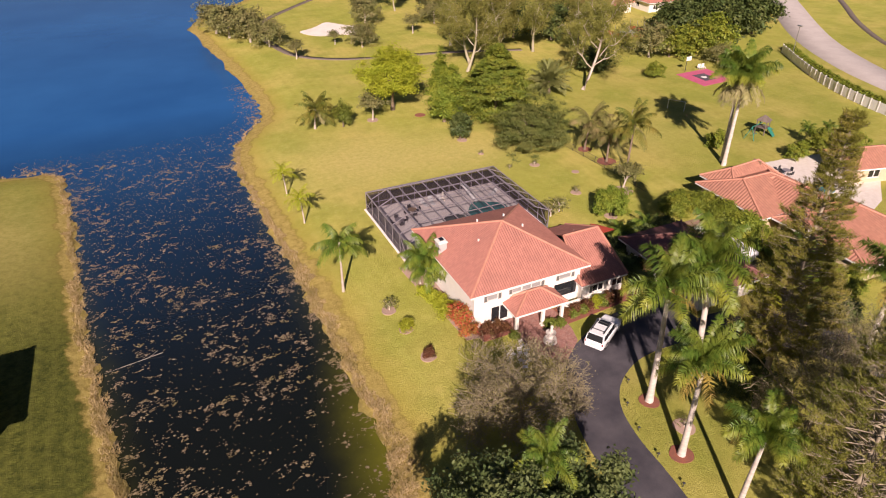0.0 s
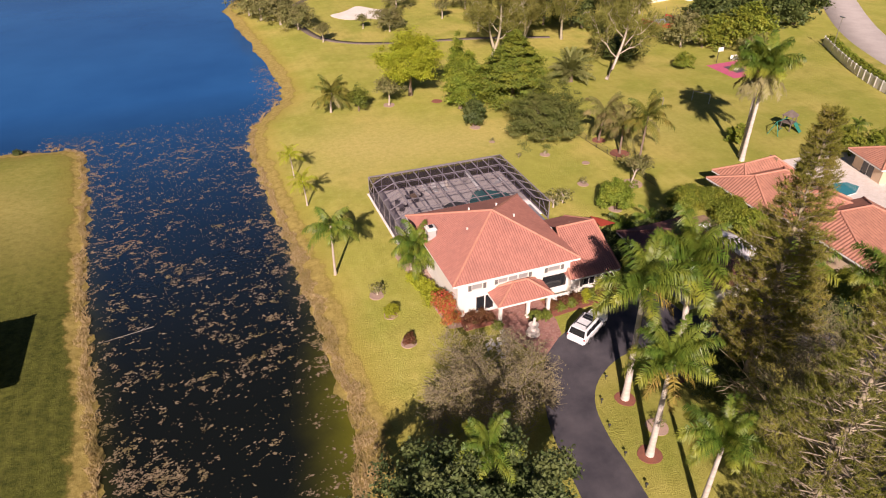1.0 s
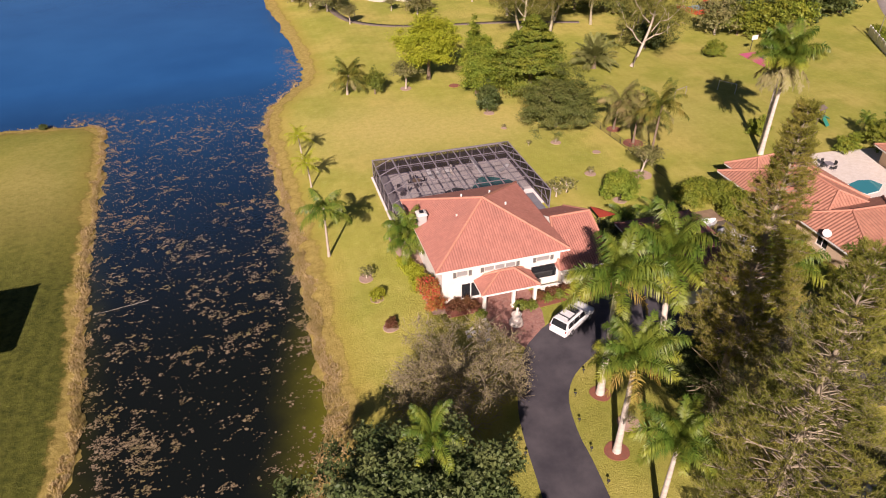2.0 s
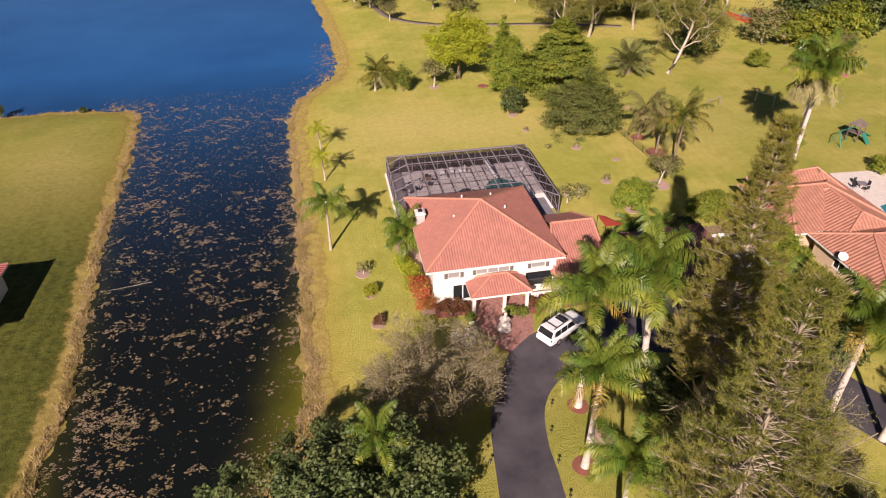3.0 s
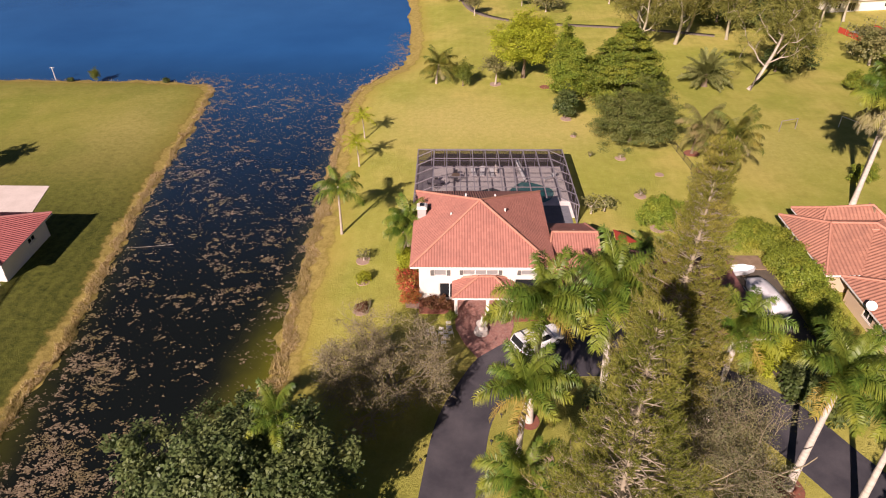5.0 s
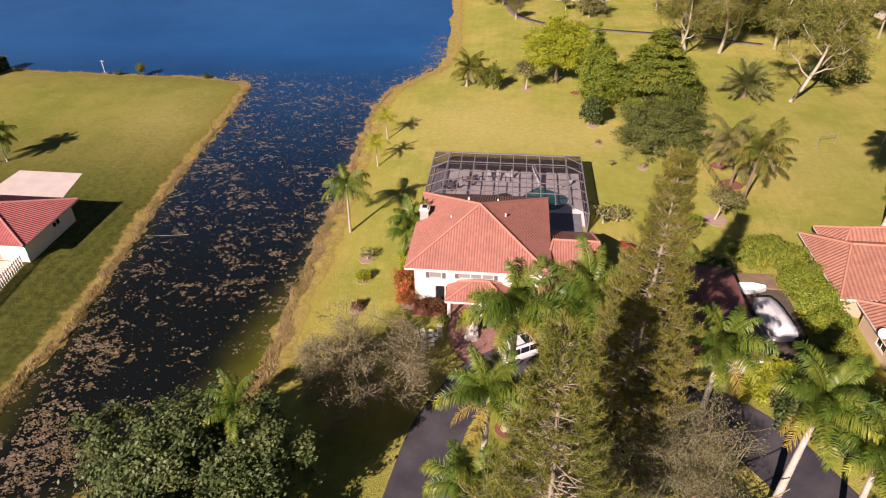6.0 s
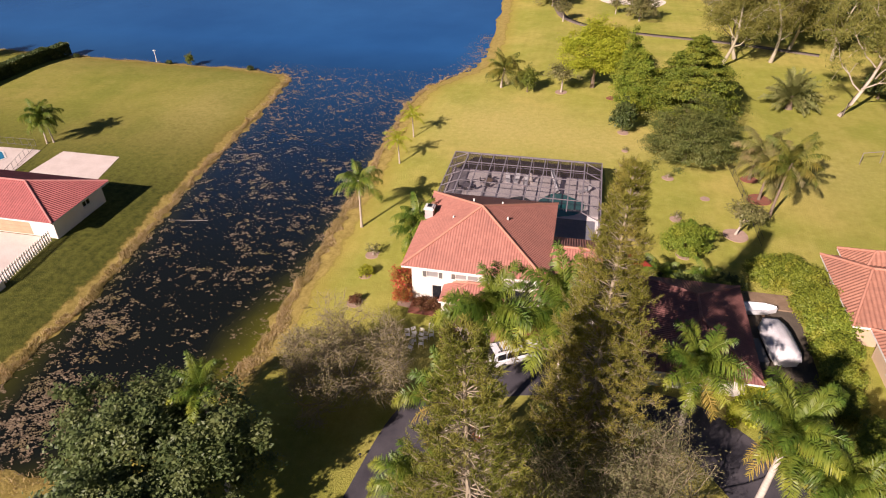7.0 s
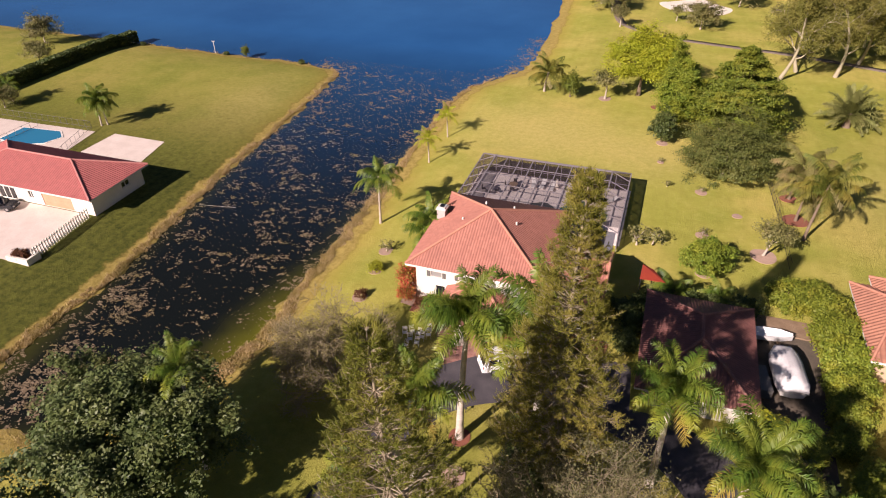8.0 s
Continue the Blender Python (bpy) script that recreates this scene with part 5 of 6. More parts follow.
plate("front_bed", [(9.95, -3.4), (20.4, -2.6), (20.4, -0.6), (9.95, -0.4)], 0.035, MULCH, "reddish mulch bed along the front wall", "mulch bed")

# ---- entry statue and garden lights ----
foun = thing("entry_fountain", pose(6.6, -5.0, 0.05), "white stone fountain figure on the entry patio", "fountain")
bm = bmesh.new()
bmesh.ops.create_cone(bm, cap_ends=True, segments=20, radius1=0.75, radius2=0.62, depth=0.45, matrix=Matrix.Translation((0, 0, 0.22)))
rod(bm, (0, 0, 0.45), (0, 0, 1.0), 0.28, 0.2, 12)
bmesh.ops.create_cone(bm, cap_ends=True, segments=16, radius1=0.25, radius2=0.55, depth=0.22, matrix=Matrix.Translation((0, 0, 1.05)))
rod(bm, (0, 0, 1.1), (0.05, 0, 1.75), 0.22, 0.12, 10)
ball(bm, (0.06, 0, 1.85), 0.17)
part("figure", bm, STONE, foun)
lamp = thing("path_light", pose(0, 0, 0), "small black path light beside the driveway", "path light", "path lights")
part("stake", rod(bmesh.new(), (0, 0, 0), (0, 0, 0.5), 0.03), BLACK, lamp)
part("shade", rod(bmesh.new(), (0, 0, 0.5), (0, 0, 0.6), 0.14, 0.05, 10), BLACK, lamp)
drop(lamp, pose(9.9, -13.4, 0))
for x, y in ((7.9, -15.8), (6.9, -18.6), (6.5, -21.6), (6.3, -24.8), (1.2, -20.5), (3.0, -13.6)):
    copy_thing(lamp, pose(x, y, 0))


# pale folding chairs standing in the shade on the front lawn
def folding_chair():
    root = thing("folding_chair", pose(0, 0, 0), "pale folding chair in tree shade on the front lawn", "chair", "chairs on the front lawn")
    part("seat", boxed((-0.22, -0.2, 0.42), (0.22, 0.22, 0.46), 0.01), TRIM, root)
    for z in (0.62, 0.76, 0.88):
        part("back_slat", boxed((-0.22, 0.26 + (z - 0.46) * 0.18, z - 0.045), (0.22, 0.285 + (z - 0.46) * 0.18, z + 0.045), 0.008), TRIM, root)
    for x in (-0.23, 0.23):
        part("leg", rod(bmesh.new(), (x, -0.22, 0), (x, 0.36, 0.94), 0.016, sides=6), TRIM, root)
        part("leg", rod(bmesh.new(), (x, 0.3, 0), (x, -0.18, 0.45), 0.016, sides=6), TRIM, root)
    return root


seat = folding_chair()
drop(seat, pose(1.3, -5.9, 0, 0, 0, 20))
for x, y, turn in ((1.9, -5.5, 35), (3.4, -4.7, 10), (3.1, -6.0, 0), (2.6, -5.6, 350), (2.1, -6.6, 15), (2.9, -6.9, 5), (3.6, -5.5, 25), (2.0, -7.6, 340)):
    copy_thing(seat, pose(x, y, 0, 0, 0, turn))


# ---- vehicles ----
def loft(rings):
    """A closed skin through rings of equal length."""
    bm = bmesh.new()
    vs = [[bm.verts.new(p) for p in r] for r in rings]
    n = len(vs[0])
    for a, b in zip(vs, vs[1:]):
        for i in range(n):
            bm.faces.new((a[i], a[(i + 1) % n], b[(i + 1) % n], b[i]))
    bm.faces.new(vs[0][::-1])
    bm.faces.new(vs[-1])
    bmesh.ops.recalc_face_normals(bm, faces=bm.faces)
    return bm


def suv(m, paint, label):
    """A large estate car, front towards +x: body, glasshouse, windows, wheels, lamps, roof rack."""
    car = thing("car", m, label, "car")

    def ring_at(x, w, z0, z1, c=0.12):
        return [(x, -w + c, z0), (x, -w, z0 + c), (x, -w, z1 - c), (x, -w + c, z1), (x, w - c, z1), (x, w, z1 - c), (x, w, z0 + c), (x, w - c, z0)]

    part("body", loft([ring_at(-2.5, 0.86, 0.5, 0.95), ring_at(-2.42, 0.96, 0.38, 1.12), ring_at(-1.0, 0.99, 0.35, 1.16), ring_at(0.6, 0.99, 0.35, 1.12), ring_at(1.2, 0.98, 0.36, 1.05),
                      ring_at(2.2, 0.94, 0.38, 0.95), ring_at(2.48, 0.82, 0.48, 0.84)]), paint, car, smooth=False)
    part("cabin", loft([ring_at(-2.4, 0.9, 1.08, 1.14, 0.02), ring_at(-2.15, 0.82, 1.1, 1.78, 0.1), ring_at(-0.2, 0.82, 1.1, 1.85, 0.1), ring_at(0.35, 0.8, 1.1, 1.8, 0.1), ring_at(1.25, 0.86, 1.04, 1.1, 0.02)]), paint, car)
    part("rear_window", loft([[(-2.43, -0.79, 1.14), (-2.43, 0.79, 1.14), (-2.22, 0.72, 1.72), (-2.22, -0.72, 1.72)], [(-2.3, -0.79, 1.14), (-2.3, 0.79, 1.14), (-2.1, 0.72, 1.72), (-2.1, -0.72, 1.72)]]), DARKGLASS, car)
    part("windscreen", loft([[(1.2, -0.74, 1.14), (1.2, 0.74, 1.14), (0.44, 0.68, 1.74), (0.44, -0.68, 1.74)], [(1.14, -0.74, 1.08), (1.14, 0.74, 1.08), (0.38, 0.68, 1.68), (0.38, -0.68, 1.68)]]), DARKGLASS, car)
    for s in (-1, 1):
        for x0, x1, k in ((-2.0, -1.25, 0.0), (-1.15, -0.35, 0.0), (-0.25, 0.6, 0.35)):
            part("side_window", loft([[(x0, s * 0.9, 1.14), (x1 + k * 0.6, s * 0.91, 1.14), (x1 - k * 0.5, s * 0.835, 1.72), (x0 + 0.04, s * 0.835, 1.72)],
                                      [(x0, s * 0.84, 1.2), (x1 + k * 0.6, s * 0.84, 1.2), (x1 - k * 0.5, s * 0.78, 1.66), (x0 + 0.04, s * 0.78, 1.66)]]), DARKGLASS, car)
        part("mirror", boxed((0.75, s * 1.0 - 0.1, 1.1), (0.92, s * 1.0 + 0.1, 1.28), 0.03), paint, car)
        part("headlight", boxed((2.34, s * 0.66 - 0.16, 0.68), (2.5, s * 0.66 + 0.16, 0.84), 0.02), CHROME, car)
        part("tail_light", boxed((-2.5, s * 0.84 - 0.07, 0.84), (-2.4, s * 0.84 + 0.07, 1.06), 0.02), LAMPRED, car)
        part("roof_rail", rod(bmesh.new(), (-1.9, s * 0.62, 1.92), (0.0, s * 0.62, 1.92), 0.045), BLACK, car)
        part("sill_trim", boxed((-1.5, s * 0.985 - 0.02, 0.45), (1.3, s * 0.985 + 0.02, 0.58), 0.01), SHUTTER, car)
        for x in (-1.5, 1.5):
            w = part("wheel", rod(bmesh.new(), (x, s * 0.72, 0.38), (x, s * 1.0, 0.38), 0.38, sides=20), BLACK, car)
            part("rim", rod(bmesh.new(), (x, s * 0.95, 0.38), (x, s * 1.012, 0.38), 0.23, 0.2, 14), CHROME, w)
    for x in (-1.6, -0.3):
        part("cross_bar", rod(bmesh.new(), (x, -0.62, 1.93), (x, 0.62, 1.93), 0.04), BLACK, car)
    part("sunroof", boxed((-0.55, -0.5, 1.84), (0.2, 0.5, 1.866), 0.005), DARKGLASS, car)
    part("bumper", boxed((-2.58, -0.85, 0.42), (-2.44, 0.85, 0.66), 0.04), paint, car)
    part("bumper", boxed((2.42, -0.8, 0.4), (2.58, 0.8, 0.62), 0.04), paint, car)
    part("number_plate", boxed((-2.6, -0.26, 0.72), (-2.5, 0.26, 0.86)), TRIM, car)
    return car


suv(pose(11.95, -6.75, 0.04, 0, 0, 31) @ Matrix.Diagonal((1.07, 1.07, 1.07, 1)), CARWHITE, "white estate car with roof rack parked on the asphalt court")
DARKPAINT = surface("black_car_paint", (0.02, 0.02, 0.024), (0.03, 0.03, 0.034), 0.25, 2, 0.5, 0.0)
suv(pose(-58.2, 0.4, 0.06, 0, 0, 20) @ Matrix.Diagonal((0.9, 0.9, 0.85, 1)), DARKPAINT, "black car parked on the pale court across the canal")

boat = thing("covered_boat", pose(36.0, -0.6, 0.0, 0, 0, 96) @ Matrix.Diagonal((0.85, 0.95, 0.95, 1)), "boat under a crumpled white cover on a trailer", "boat")
hull = [(-3.3, 1.25, 0.7), (-2.0, 1.4, 0.6), (0.5, 1.35, 0.6), (2.2, 0.9, 0.65), (3.3, 0.25, 0.9)]
part("hull", loft([[(x, -w, 1.5), (x, -w * 0.8, z), (x, 0, z - 0.2), (x, w * 0.8, z), (x, w, 1.5)] for x, w, z in hull]), TRIM, boat)
bm = loft([[(x, -w * 1.08, 1.3), (x, -w * 1.0, 1.75), (x, -w * 0.35, h), (x, w * 0.35, h), (x, w * 1.0, 1.75), (x, w * 1.08, 1.3)] for x, w, h in ((-3.4, 1.2, 1.7), (-2.6, 1.4, 2.3), (-1.0, 1.4, 2.5), (0.8, 1.4, 2.35), (2.2, 1.2, 2.1), (3.2, 0.75, 1.75))])
bmesh.ops.subdivide_edges(bm, edges=bm.edges, cuts=2, use_grid_fill=True)
for v in bm.verts:
    v.co += Vector((0, 0, 0.05)) * noise.noise(v.co * 1.1)
part("cover", bm, CANVAS, boat, "crumpled white tarpaulin", smooth=True)
part("trailer_frame", box(box(boxed((-3.0, -0.9, 0.4), (3.2, -0.8, 0.5)), (-3.0, 0.8, 0.4), (3.2, 0.9, 0.5)), (3.0, -0.05, 0.4), (4.8, 0.05, 0.5)), CHROME, boat)
for s in (-1, 1):
    part("wheel", rod(bmesh.new(), (-1.2, s * 1.0, 0.33), (-1.2, s * 1.2, 0.33), 0.33, sides=16), BLACK, boat)
part("jack_post", rod(bmesh.new(), (4.2, 0, 0), (4.2, 0, 0.8), 0.04), CHROME, boat)
skiff = thing("small_skiff", pose(35.0, 4.6, 0.0, 0, 0, 8), "small white open skiff on blocks", "boat")
part("hull", loft([[(x, -w, 1.0), (x, -w * 0.7, 0.35), (x, w * 0.7, 0.35), (x, w, 1.0), (x, w * 0.85, 0.95), (x, w * 0.6, 0.55), (x, -w * 0.6, 0.55), (x, -w * 0.85, 0.95)] for x, w in ((-2.1, 0.65), (-0.5, 0.75), (1.0, 0.65), (2.1, 0.15))]), CARWHITE, skiff)
part("block", box(boxed((-1.2, -0.4, 0), (-0.9, 0.4, 0.36)), (0.7, -0.4, 0), (1.0, 0.4, 0.36)), WOOD, skiff)
cart = thing("utility_trailer", pose(33.9, -2.6, 0, 0, 0, 98), "grey box trailer beside the garage wall", "trailer")
part("box_body", boxed((-1.6, -0.5, 0.5), (1.6, 0.5, 1.5), 0.03), SHUTTER, cart)
for s in (-1, 1):
    part("wheel", rod(bmesh.new(), (0, s * 0.5, 0.28), (0, s * 0.66, 0.28), 0.28, sides=14), BLACK, cart)
part("drawbar", boxed((1.6, -0.04, 0.3), (2.5, 0.04, 0.5)), CHROME, cart)
plate("timber_deck", [(33.9, 5.6), (38.9, 5.6), (38.9, 8.2), (33.9, 8.2)], 0.18, WOOD, "weathered timber platform behind the boats", "deck", thick=0.2)
# dark earth plate; the trees' shade over the yard goes into its colour
plate("boat_yard", [(33.2, -13.0), (39.2, -12.0), (39.4, 5.6), (33.2, 5.6)], 0.025, surface("shade_dark_earth", (0.1, 0.08, 0.06), (0.14, 0.11, 0.08), 0.95, 8, 0.8, 0.4), "bare earth yard behind the garage, its colour darkened for shade", "ground")

# ---- house across the canal ----
west = thing("west_house", pose(-45.0, 3.0, 0.0, 0, 0, 0), "cream single-storey house with pink tile hip roof", "house")
shell(west, -24.0, 0.0, 0.0, 9.2, 2.6, {"E": [(5.0, 6.4, 1.2, 2.0)], "S": [(15.6, 20.6, 0.02, 2.15, None), (13.3, 14.1, 0.8, 2.0), (8, 11, 0.02, 2.1, dict(bars=2))]})
bm = bmesh.new()
for i in range(4):
    box(bm, (-8.4, 0.08, 0.04 + 0.53 * i), (-3.4, 0.16, 0.55 + 0.53 * i), 0.01)
part("garage_door", bm, DOORTAN, west, "wide tan sectional garage door")
hip(west, -24.8, -0.8, 0.7, 10.0, 2.65, (-17.5, 4.6, 4.75), (-6.6, 4.6, 4.75), PINK)
plate("court_paving", [(-76, -8.3), (-45.0, -8.3), (-46.2, 2.8), (-76, 2.8)], 0.05, CONCRETE, "pale pink paved forecourt", "paving")
plate("pool_paving", [(-86, 14.2), (-63.2, 15.2), (-64.6, 24.0), (-86, 23.4)], 0.05, CONCRETE, "pale pink paving round a pool", "paving")
plate("pad_paving", [(-61.2, 15.8), (-49.8, 16.6), (-51.2, 24.2), (-60.9, 24.3)], 0.05, CONCRETE, "pale pink concrete pad on the lawn", "paving")
basin("swimming_pool", [(-77, 17.0), (-72, 16.4), (-69.0, 18.0), (-68.0, 20.5), (-70, 22.2), (-77, 21.6)], BLUEPOOL, "bright blue swimming pool in pink paving", "pool")
LOWFENCE = [((-86, 24.6), (-66.2, 25.0)), ((-66.2, 25.0), (-63.0, 15.0)), ((-75.6, 14.6), (-75.2, 22.8))]
for a, b in LOWFENCE:
    f = thing("pool_fence", pose(0, 0, 0), "low aluminium pool fence", "fence", "pool fences")
    a, b = Vector((*a, 0)), Vector((*b, 0))
    n = max(3, int((b - a).length / 1.2))
    for i in range(n + 1):
        q = a + (b - a) * i / n
        part("post", rod(bmesh.new(), q, q + Vector((0, 0, 1.25)), 0.03, sides=6), SHUTTER, f)
    for z in (0.2, 1.2):
        part("rail", beam(bmesh.new(), a + Vector((0, 0, z)), b + Vector((0, 0, z)), 0.03, 0.04), SHUTTER, f)
fence = thing("picket_fence", pose(0, 0, 0), "cream picket fence along the forecourt", "fence")
a, b = Vector((-45.4, 2.2, 0)), Vector((-44.5, -7.2, 0))
for i in range(24):
    q = a + (b - a) * i / 23
    part("picket", boxed((q.x - 0.05, q.y - 0.07, 0), (q.x + 0.05, q.y + 0.07, 1.5), 0.01), STUCCO, fence)
for z in (0.3, 1.2):
    part("rail", beam(bmesh.new(), a + Vector((0, 0, z)), b + Vector((0, 0, z)), 0.05, 0.1), STUCCO, fence)
tagged(part("planter_wall", box(box(boxed((-47.4, -8.4, -0.2), (-44.2, -8.1, 0.7)), (-44.5, -8.1, -0.2), (-44.2, -6.6, 0.7)), (-47.4, -6.9, -0.2), (-44.5, -6.6, 0.7)), STUCCO, None), "low cream planter wall at the forecourt corner", "planter")

# ---- neighbour to the east ----
east = thing("east_house", pose(0, 0, 0), "single-storey house with stepped orange clay hip roofs", "house")
shell(east, 43.2, 1.7, 55.0, 12.3, 2.6, {"W": [(3, 4.6, 0.9, 2.1), (6.5, 8, 0.9, 2.1)], "N": [(3.0, 6.0, 0.1, 2.1, dict(bars=2))]}, material=PEACH)
hip(east, 42.5, 1.0, 55.8, 13.0, 2.75, (45.4, 7.7, 4.95), (50.4, 7.6, 4.95), EASTCLAY)
hip(east, 44.4, 7.4, 54.6, 14.2, 3.0, (46.6, 10.9, 5.0), (51.6, 10.9, 5.3), EASTCLAY, "rear_roof")
hip(east, 46.0, -2.0, 55.5, 9.0, 2.71, (50.2, 0.9, 4.85), (50.2, 6.5, 4.85), EASTCLAY, "link_roof")
shell(east, 44.7, -11.6, 57.0, 0.2, 2.6, {"W": [(3, 4.6, 0.9, 2.1)], "S": [(3, 5, 0.9, 2.1)]}, material=PEACH)
hip(east, 44.0, -12.3, 57.7, 0.9, 2.73, (48.2, -3.3, 4.8), (53.0, -3.6, 4.8), EASTCLAY, "front_roof")
part("roof_end_board", boxed((51.5, 10.2, 4.7), (51.62, 11.6, 5.3)), WOOD, east, "dark weathered board at the ridge end")
part("dish_arm", rod(bmesh.new(), (44.3, -4.7, 2.9), (43.9, -4.7, 3.3), 0.03), CHROME, east)
bm = bmesh.new()
bmesh.ops.create_cone(bm, cap_ends=True, segments=18, radius1=0.12, radius2=0.5, depth=0.16)
part("satellite_dish", bm, TRIM, east, "white satellite dish on the eave", m=pose(43.9, -4.7, 3.4, 35, -20, 0))
plate("neighbour_patio", [(55.2, 14.4), (60.4, 17.8), (66.0, 17.4), (75.5, 16.0), (73.0, 5.5), (67.0, 1.0), (60.0, -1.6), (57.2, 0.4), (55.4, 4.0)], 0.05, STONE, "pale paved pool patio of the neighbouring house", "paving")
basin("swimming_pool", [(60.6, 8.3), (62.6, 8.8), (64.4, 8.4), (64.9, 6.8), (63.0, 5.6), (60.8, 5.4), (60.1, 6.8)], TEALPOOL, "small teal swimming pool in pale paving", "pool")
annex = thing("pool_house", pose(68.2, 6.4, 0, 0, 0, -14), "peach pool house with a clay hip roof", "house")
shell(annex, 0, 0, 9.0, 6.0, 2.55, {"W": [(1.5, 4.0, 0.05, 2.1, dict(bars=1))], "S": [(2, 4, 0.8, 2.1)]}, material=PEACH)
hip(annex, -1.0, -0.8, 9.8, 6.8, 2.65, (2.8, 3.0, 4.4), (6.0, 3.0, 4.4), EASTCLAY)

# ---- lawn furniture to the north-east ----
plate("play_court", [(82.3, 60.4), (81.9, 51.4), (90.4, 52.0), (91.6, 60.7)], 0.05, PINKCOURT, "pink painted play court", "court")
plate("play_court_key", [(84.9, 58.2), (84.7, 53.9), (88.0, 54.1), (88.4, 58.3)], 0.056, GREYCOURT, "dark grey painted square on the pink court", "court", thick=0.02)
plate("play_court_mark", blob(86.4, 56.1, 0.7, 0.7), 0.062, TRIM, "white painted round mark on the court", "court", thick=0.02)
hoop = thing("basketball_hoop", pose(85.6, 61.2, 0, 0, 0, 180), "dark basketball hoop beside the pink court", "hoop")
part("pole", rod(bmesh.new(), (0, 0, 0), (0, 0, 3.0), 0.07), BLACK, hoop)
part("backboard", boxed((-0.7, 0.5, 2.6), (0.7, 0.55, 3.5)), TRIM, hoop)
part("arm", beam(bmesh.new(), (0, 0, 2.9), (0, 0.5, 3.0), 0.06, 0.06), BLACK, hoop)
for x, y in ((90.0, 61.3), (91.0, 61.2)):
    c2 = thing("lawn_chair", pose(x, y, 0, 0, 0, 0), "white lawn chair beside the pink court", "chair", "lawn chairs")
    part("seat", boxed((-0.4, -0.4, 0.35), (0.4, 0.3, 0.42), 0.02), TRIM, c2)
    part("backrest", boxed((-0.4, 0.28, 0.42), (0.4, 0.36, 1.1), 0.02), TRIM, c2)
    for u in (-0.34, 0.34):
        for v in (-0.34, 0.26):
            part("leg", boxed((u - 0.04, v - 0.04, 0), (u + 0.04, v + 0.04, 0.35)), TRIM, c2)
play = thing("play_tower", pose(71.5, 27.0, 0, 0, 0, 20), "timber play tower with a green slide and roof", "playset")
for x in (-0.8, 0.8):
    for y in (-0.8, 0.8):
        part("post", boxed((x - 0.07, y - 0.07, 0), (x + 0.07, y + 0.07, 2.6)), GREYWOOD, play)
part("platform", boxed((-0.95, -0.95, 1.3), (0.95, 0.95, 1.4)), GREYWOOD, play)
bm = bmesh.new()
bmesh.ops.create_cone(bm, cap_ends=True, segments=4, radius1=1.5, radius2=0.1, depth=0.9, matrix=Matrix.Translation((0, 0, 3.0)) @ Matrix.Rotation(radians(45), 4, "Z"))
part("tower_roof", bm, GREYWOOD, play)
part("slide", beam(bmesh.new(), (0.9, 0, 1.4), (3.4, -0.6, 0.1), 0.55, 0.12), GREENPLASTIC, play)
part("climbing_panel", beam(bmesh.new(), (0.2, -0.95, 1.4), (0.2, -2.2, 0.05), 0.9, 0.08), GREENPLASTIC, play)
part("swing_beam", rod(bmesh.new(), (-0.8, 0, 2.3), (-4.0, 0.3, 2.3), 0.07), GREENPLASTIC, play)
for s in (-0.9, 0.9):
    part("swing_leg", rod(bmesh.new(), (-4.0, 0.3, 2.3), (-4.3, 0.3 + s, 0), 0.06), GREENPLASTIC, play)
for x in (-1.8, -2.8):
    part("swing_seat", boxed((x - 0.22, 0.05, 0.5), (x + 0.22, 0.3, 0.55)), GREENPLASTIC, play)
    for s in (-0.2, 0.2):
        part("rope", rod(bmesh.new(), (x + s, 0.18, 0.52), (x + s, 0.18, 2.3), 0.015, sides=4), BLACK, play)
goal = thing("goal_frame", pose(56.9, 43.0, 0, 0, 0, 20), "thin dark pipe goal frame on the lawn", "goal")
for x in (-1.6, 1.6):
    part("upright", rod(bmesh.new(), (x, 0, 0), (x, 0, 1.8), 0.05), BRONZE, goal)
part("crossbar", rod(bmesh.new(), (-1.6, 0, 1.8), (1.6, 0, 1.8), 0.05), BRONZE, goal)

white_goal = copy_thing(goal, pose(66.5, 43.0, 0, 0, 0, -60))
for ob in white_goal.children:
    ob.data = ob.data.copy()
    ob.data.materials[0] = TRIM
white_goal["label"] = "thin white pipe goal frame on the lawn"
table_set(61.6, 13.2, 0, BRONZE, "round dark table on the neighbour's patio")
for x, y, t in ((61.6, 14.2, 0), (61.6, 12.2, 180), (62.6, 13.2, -90), (60.6, 13.2, 90)):
    chair(x, y, t, BLACK, "dark chair on the neighbour's pale patio")

# boundary fence on the east lawn
fx = thing("boundary_fence", pose(0, 0, 0), "low dark wire fence across the lawn", "fence")
line = [Vector(p) for p in ((37.0, 38.0, 0), (37.6, 29.5, 0), (38.0, 17.5, 0))]
for a, b in zip(line, line[1:]):
    n = int((b - a).length / 2.2)
    for i in range(n):
        q = a + (b - a) * i / n
        part("post", rod(bmesh.new(), q, q + Vector((0, 0, 1.15)), 0.035, sides=6), BLACK, fx)
    for z in (0.15, 1.1):
        part("rail", beam(bmesh.new(), a + Vector((0, 0, z)), b + Vector((0, 0, z)), 0.03, 0.03), BLACK, fx)
    bm = bmesh.new()
    f = bm.faces.new([bm.verts.new(p) for p in (a + Vector((0, 0, 0.15)), b + Vector((0, 0, 0.15)), b + Vector((0, 0, 1.1)), a + Vector((0, 0, 1.1)))])
    bmesh.ops.solidify(bm, geom=[f], thickness=0.004)
    part("wire_mesh", bm, WIRE, fx)

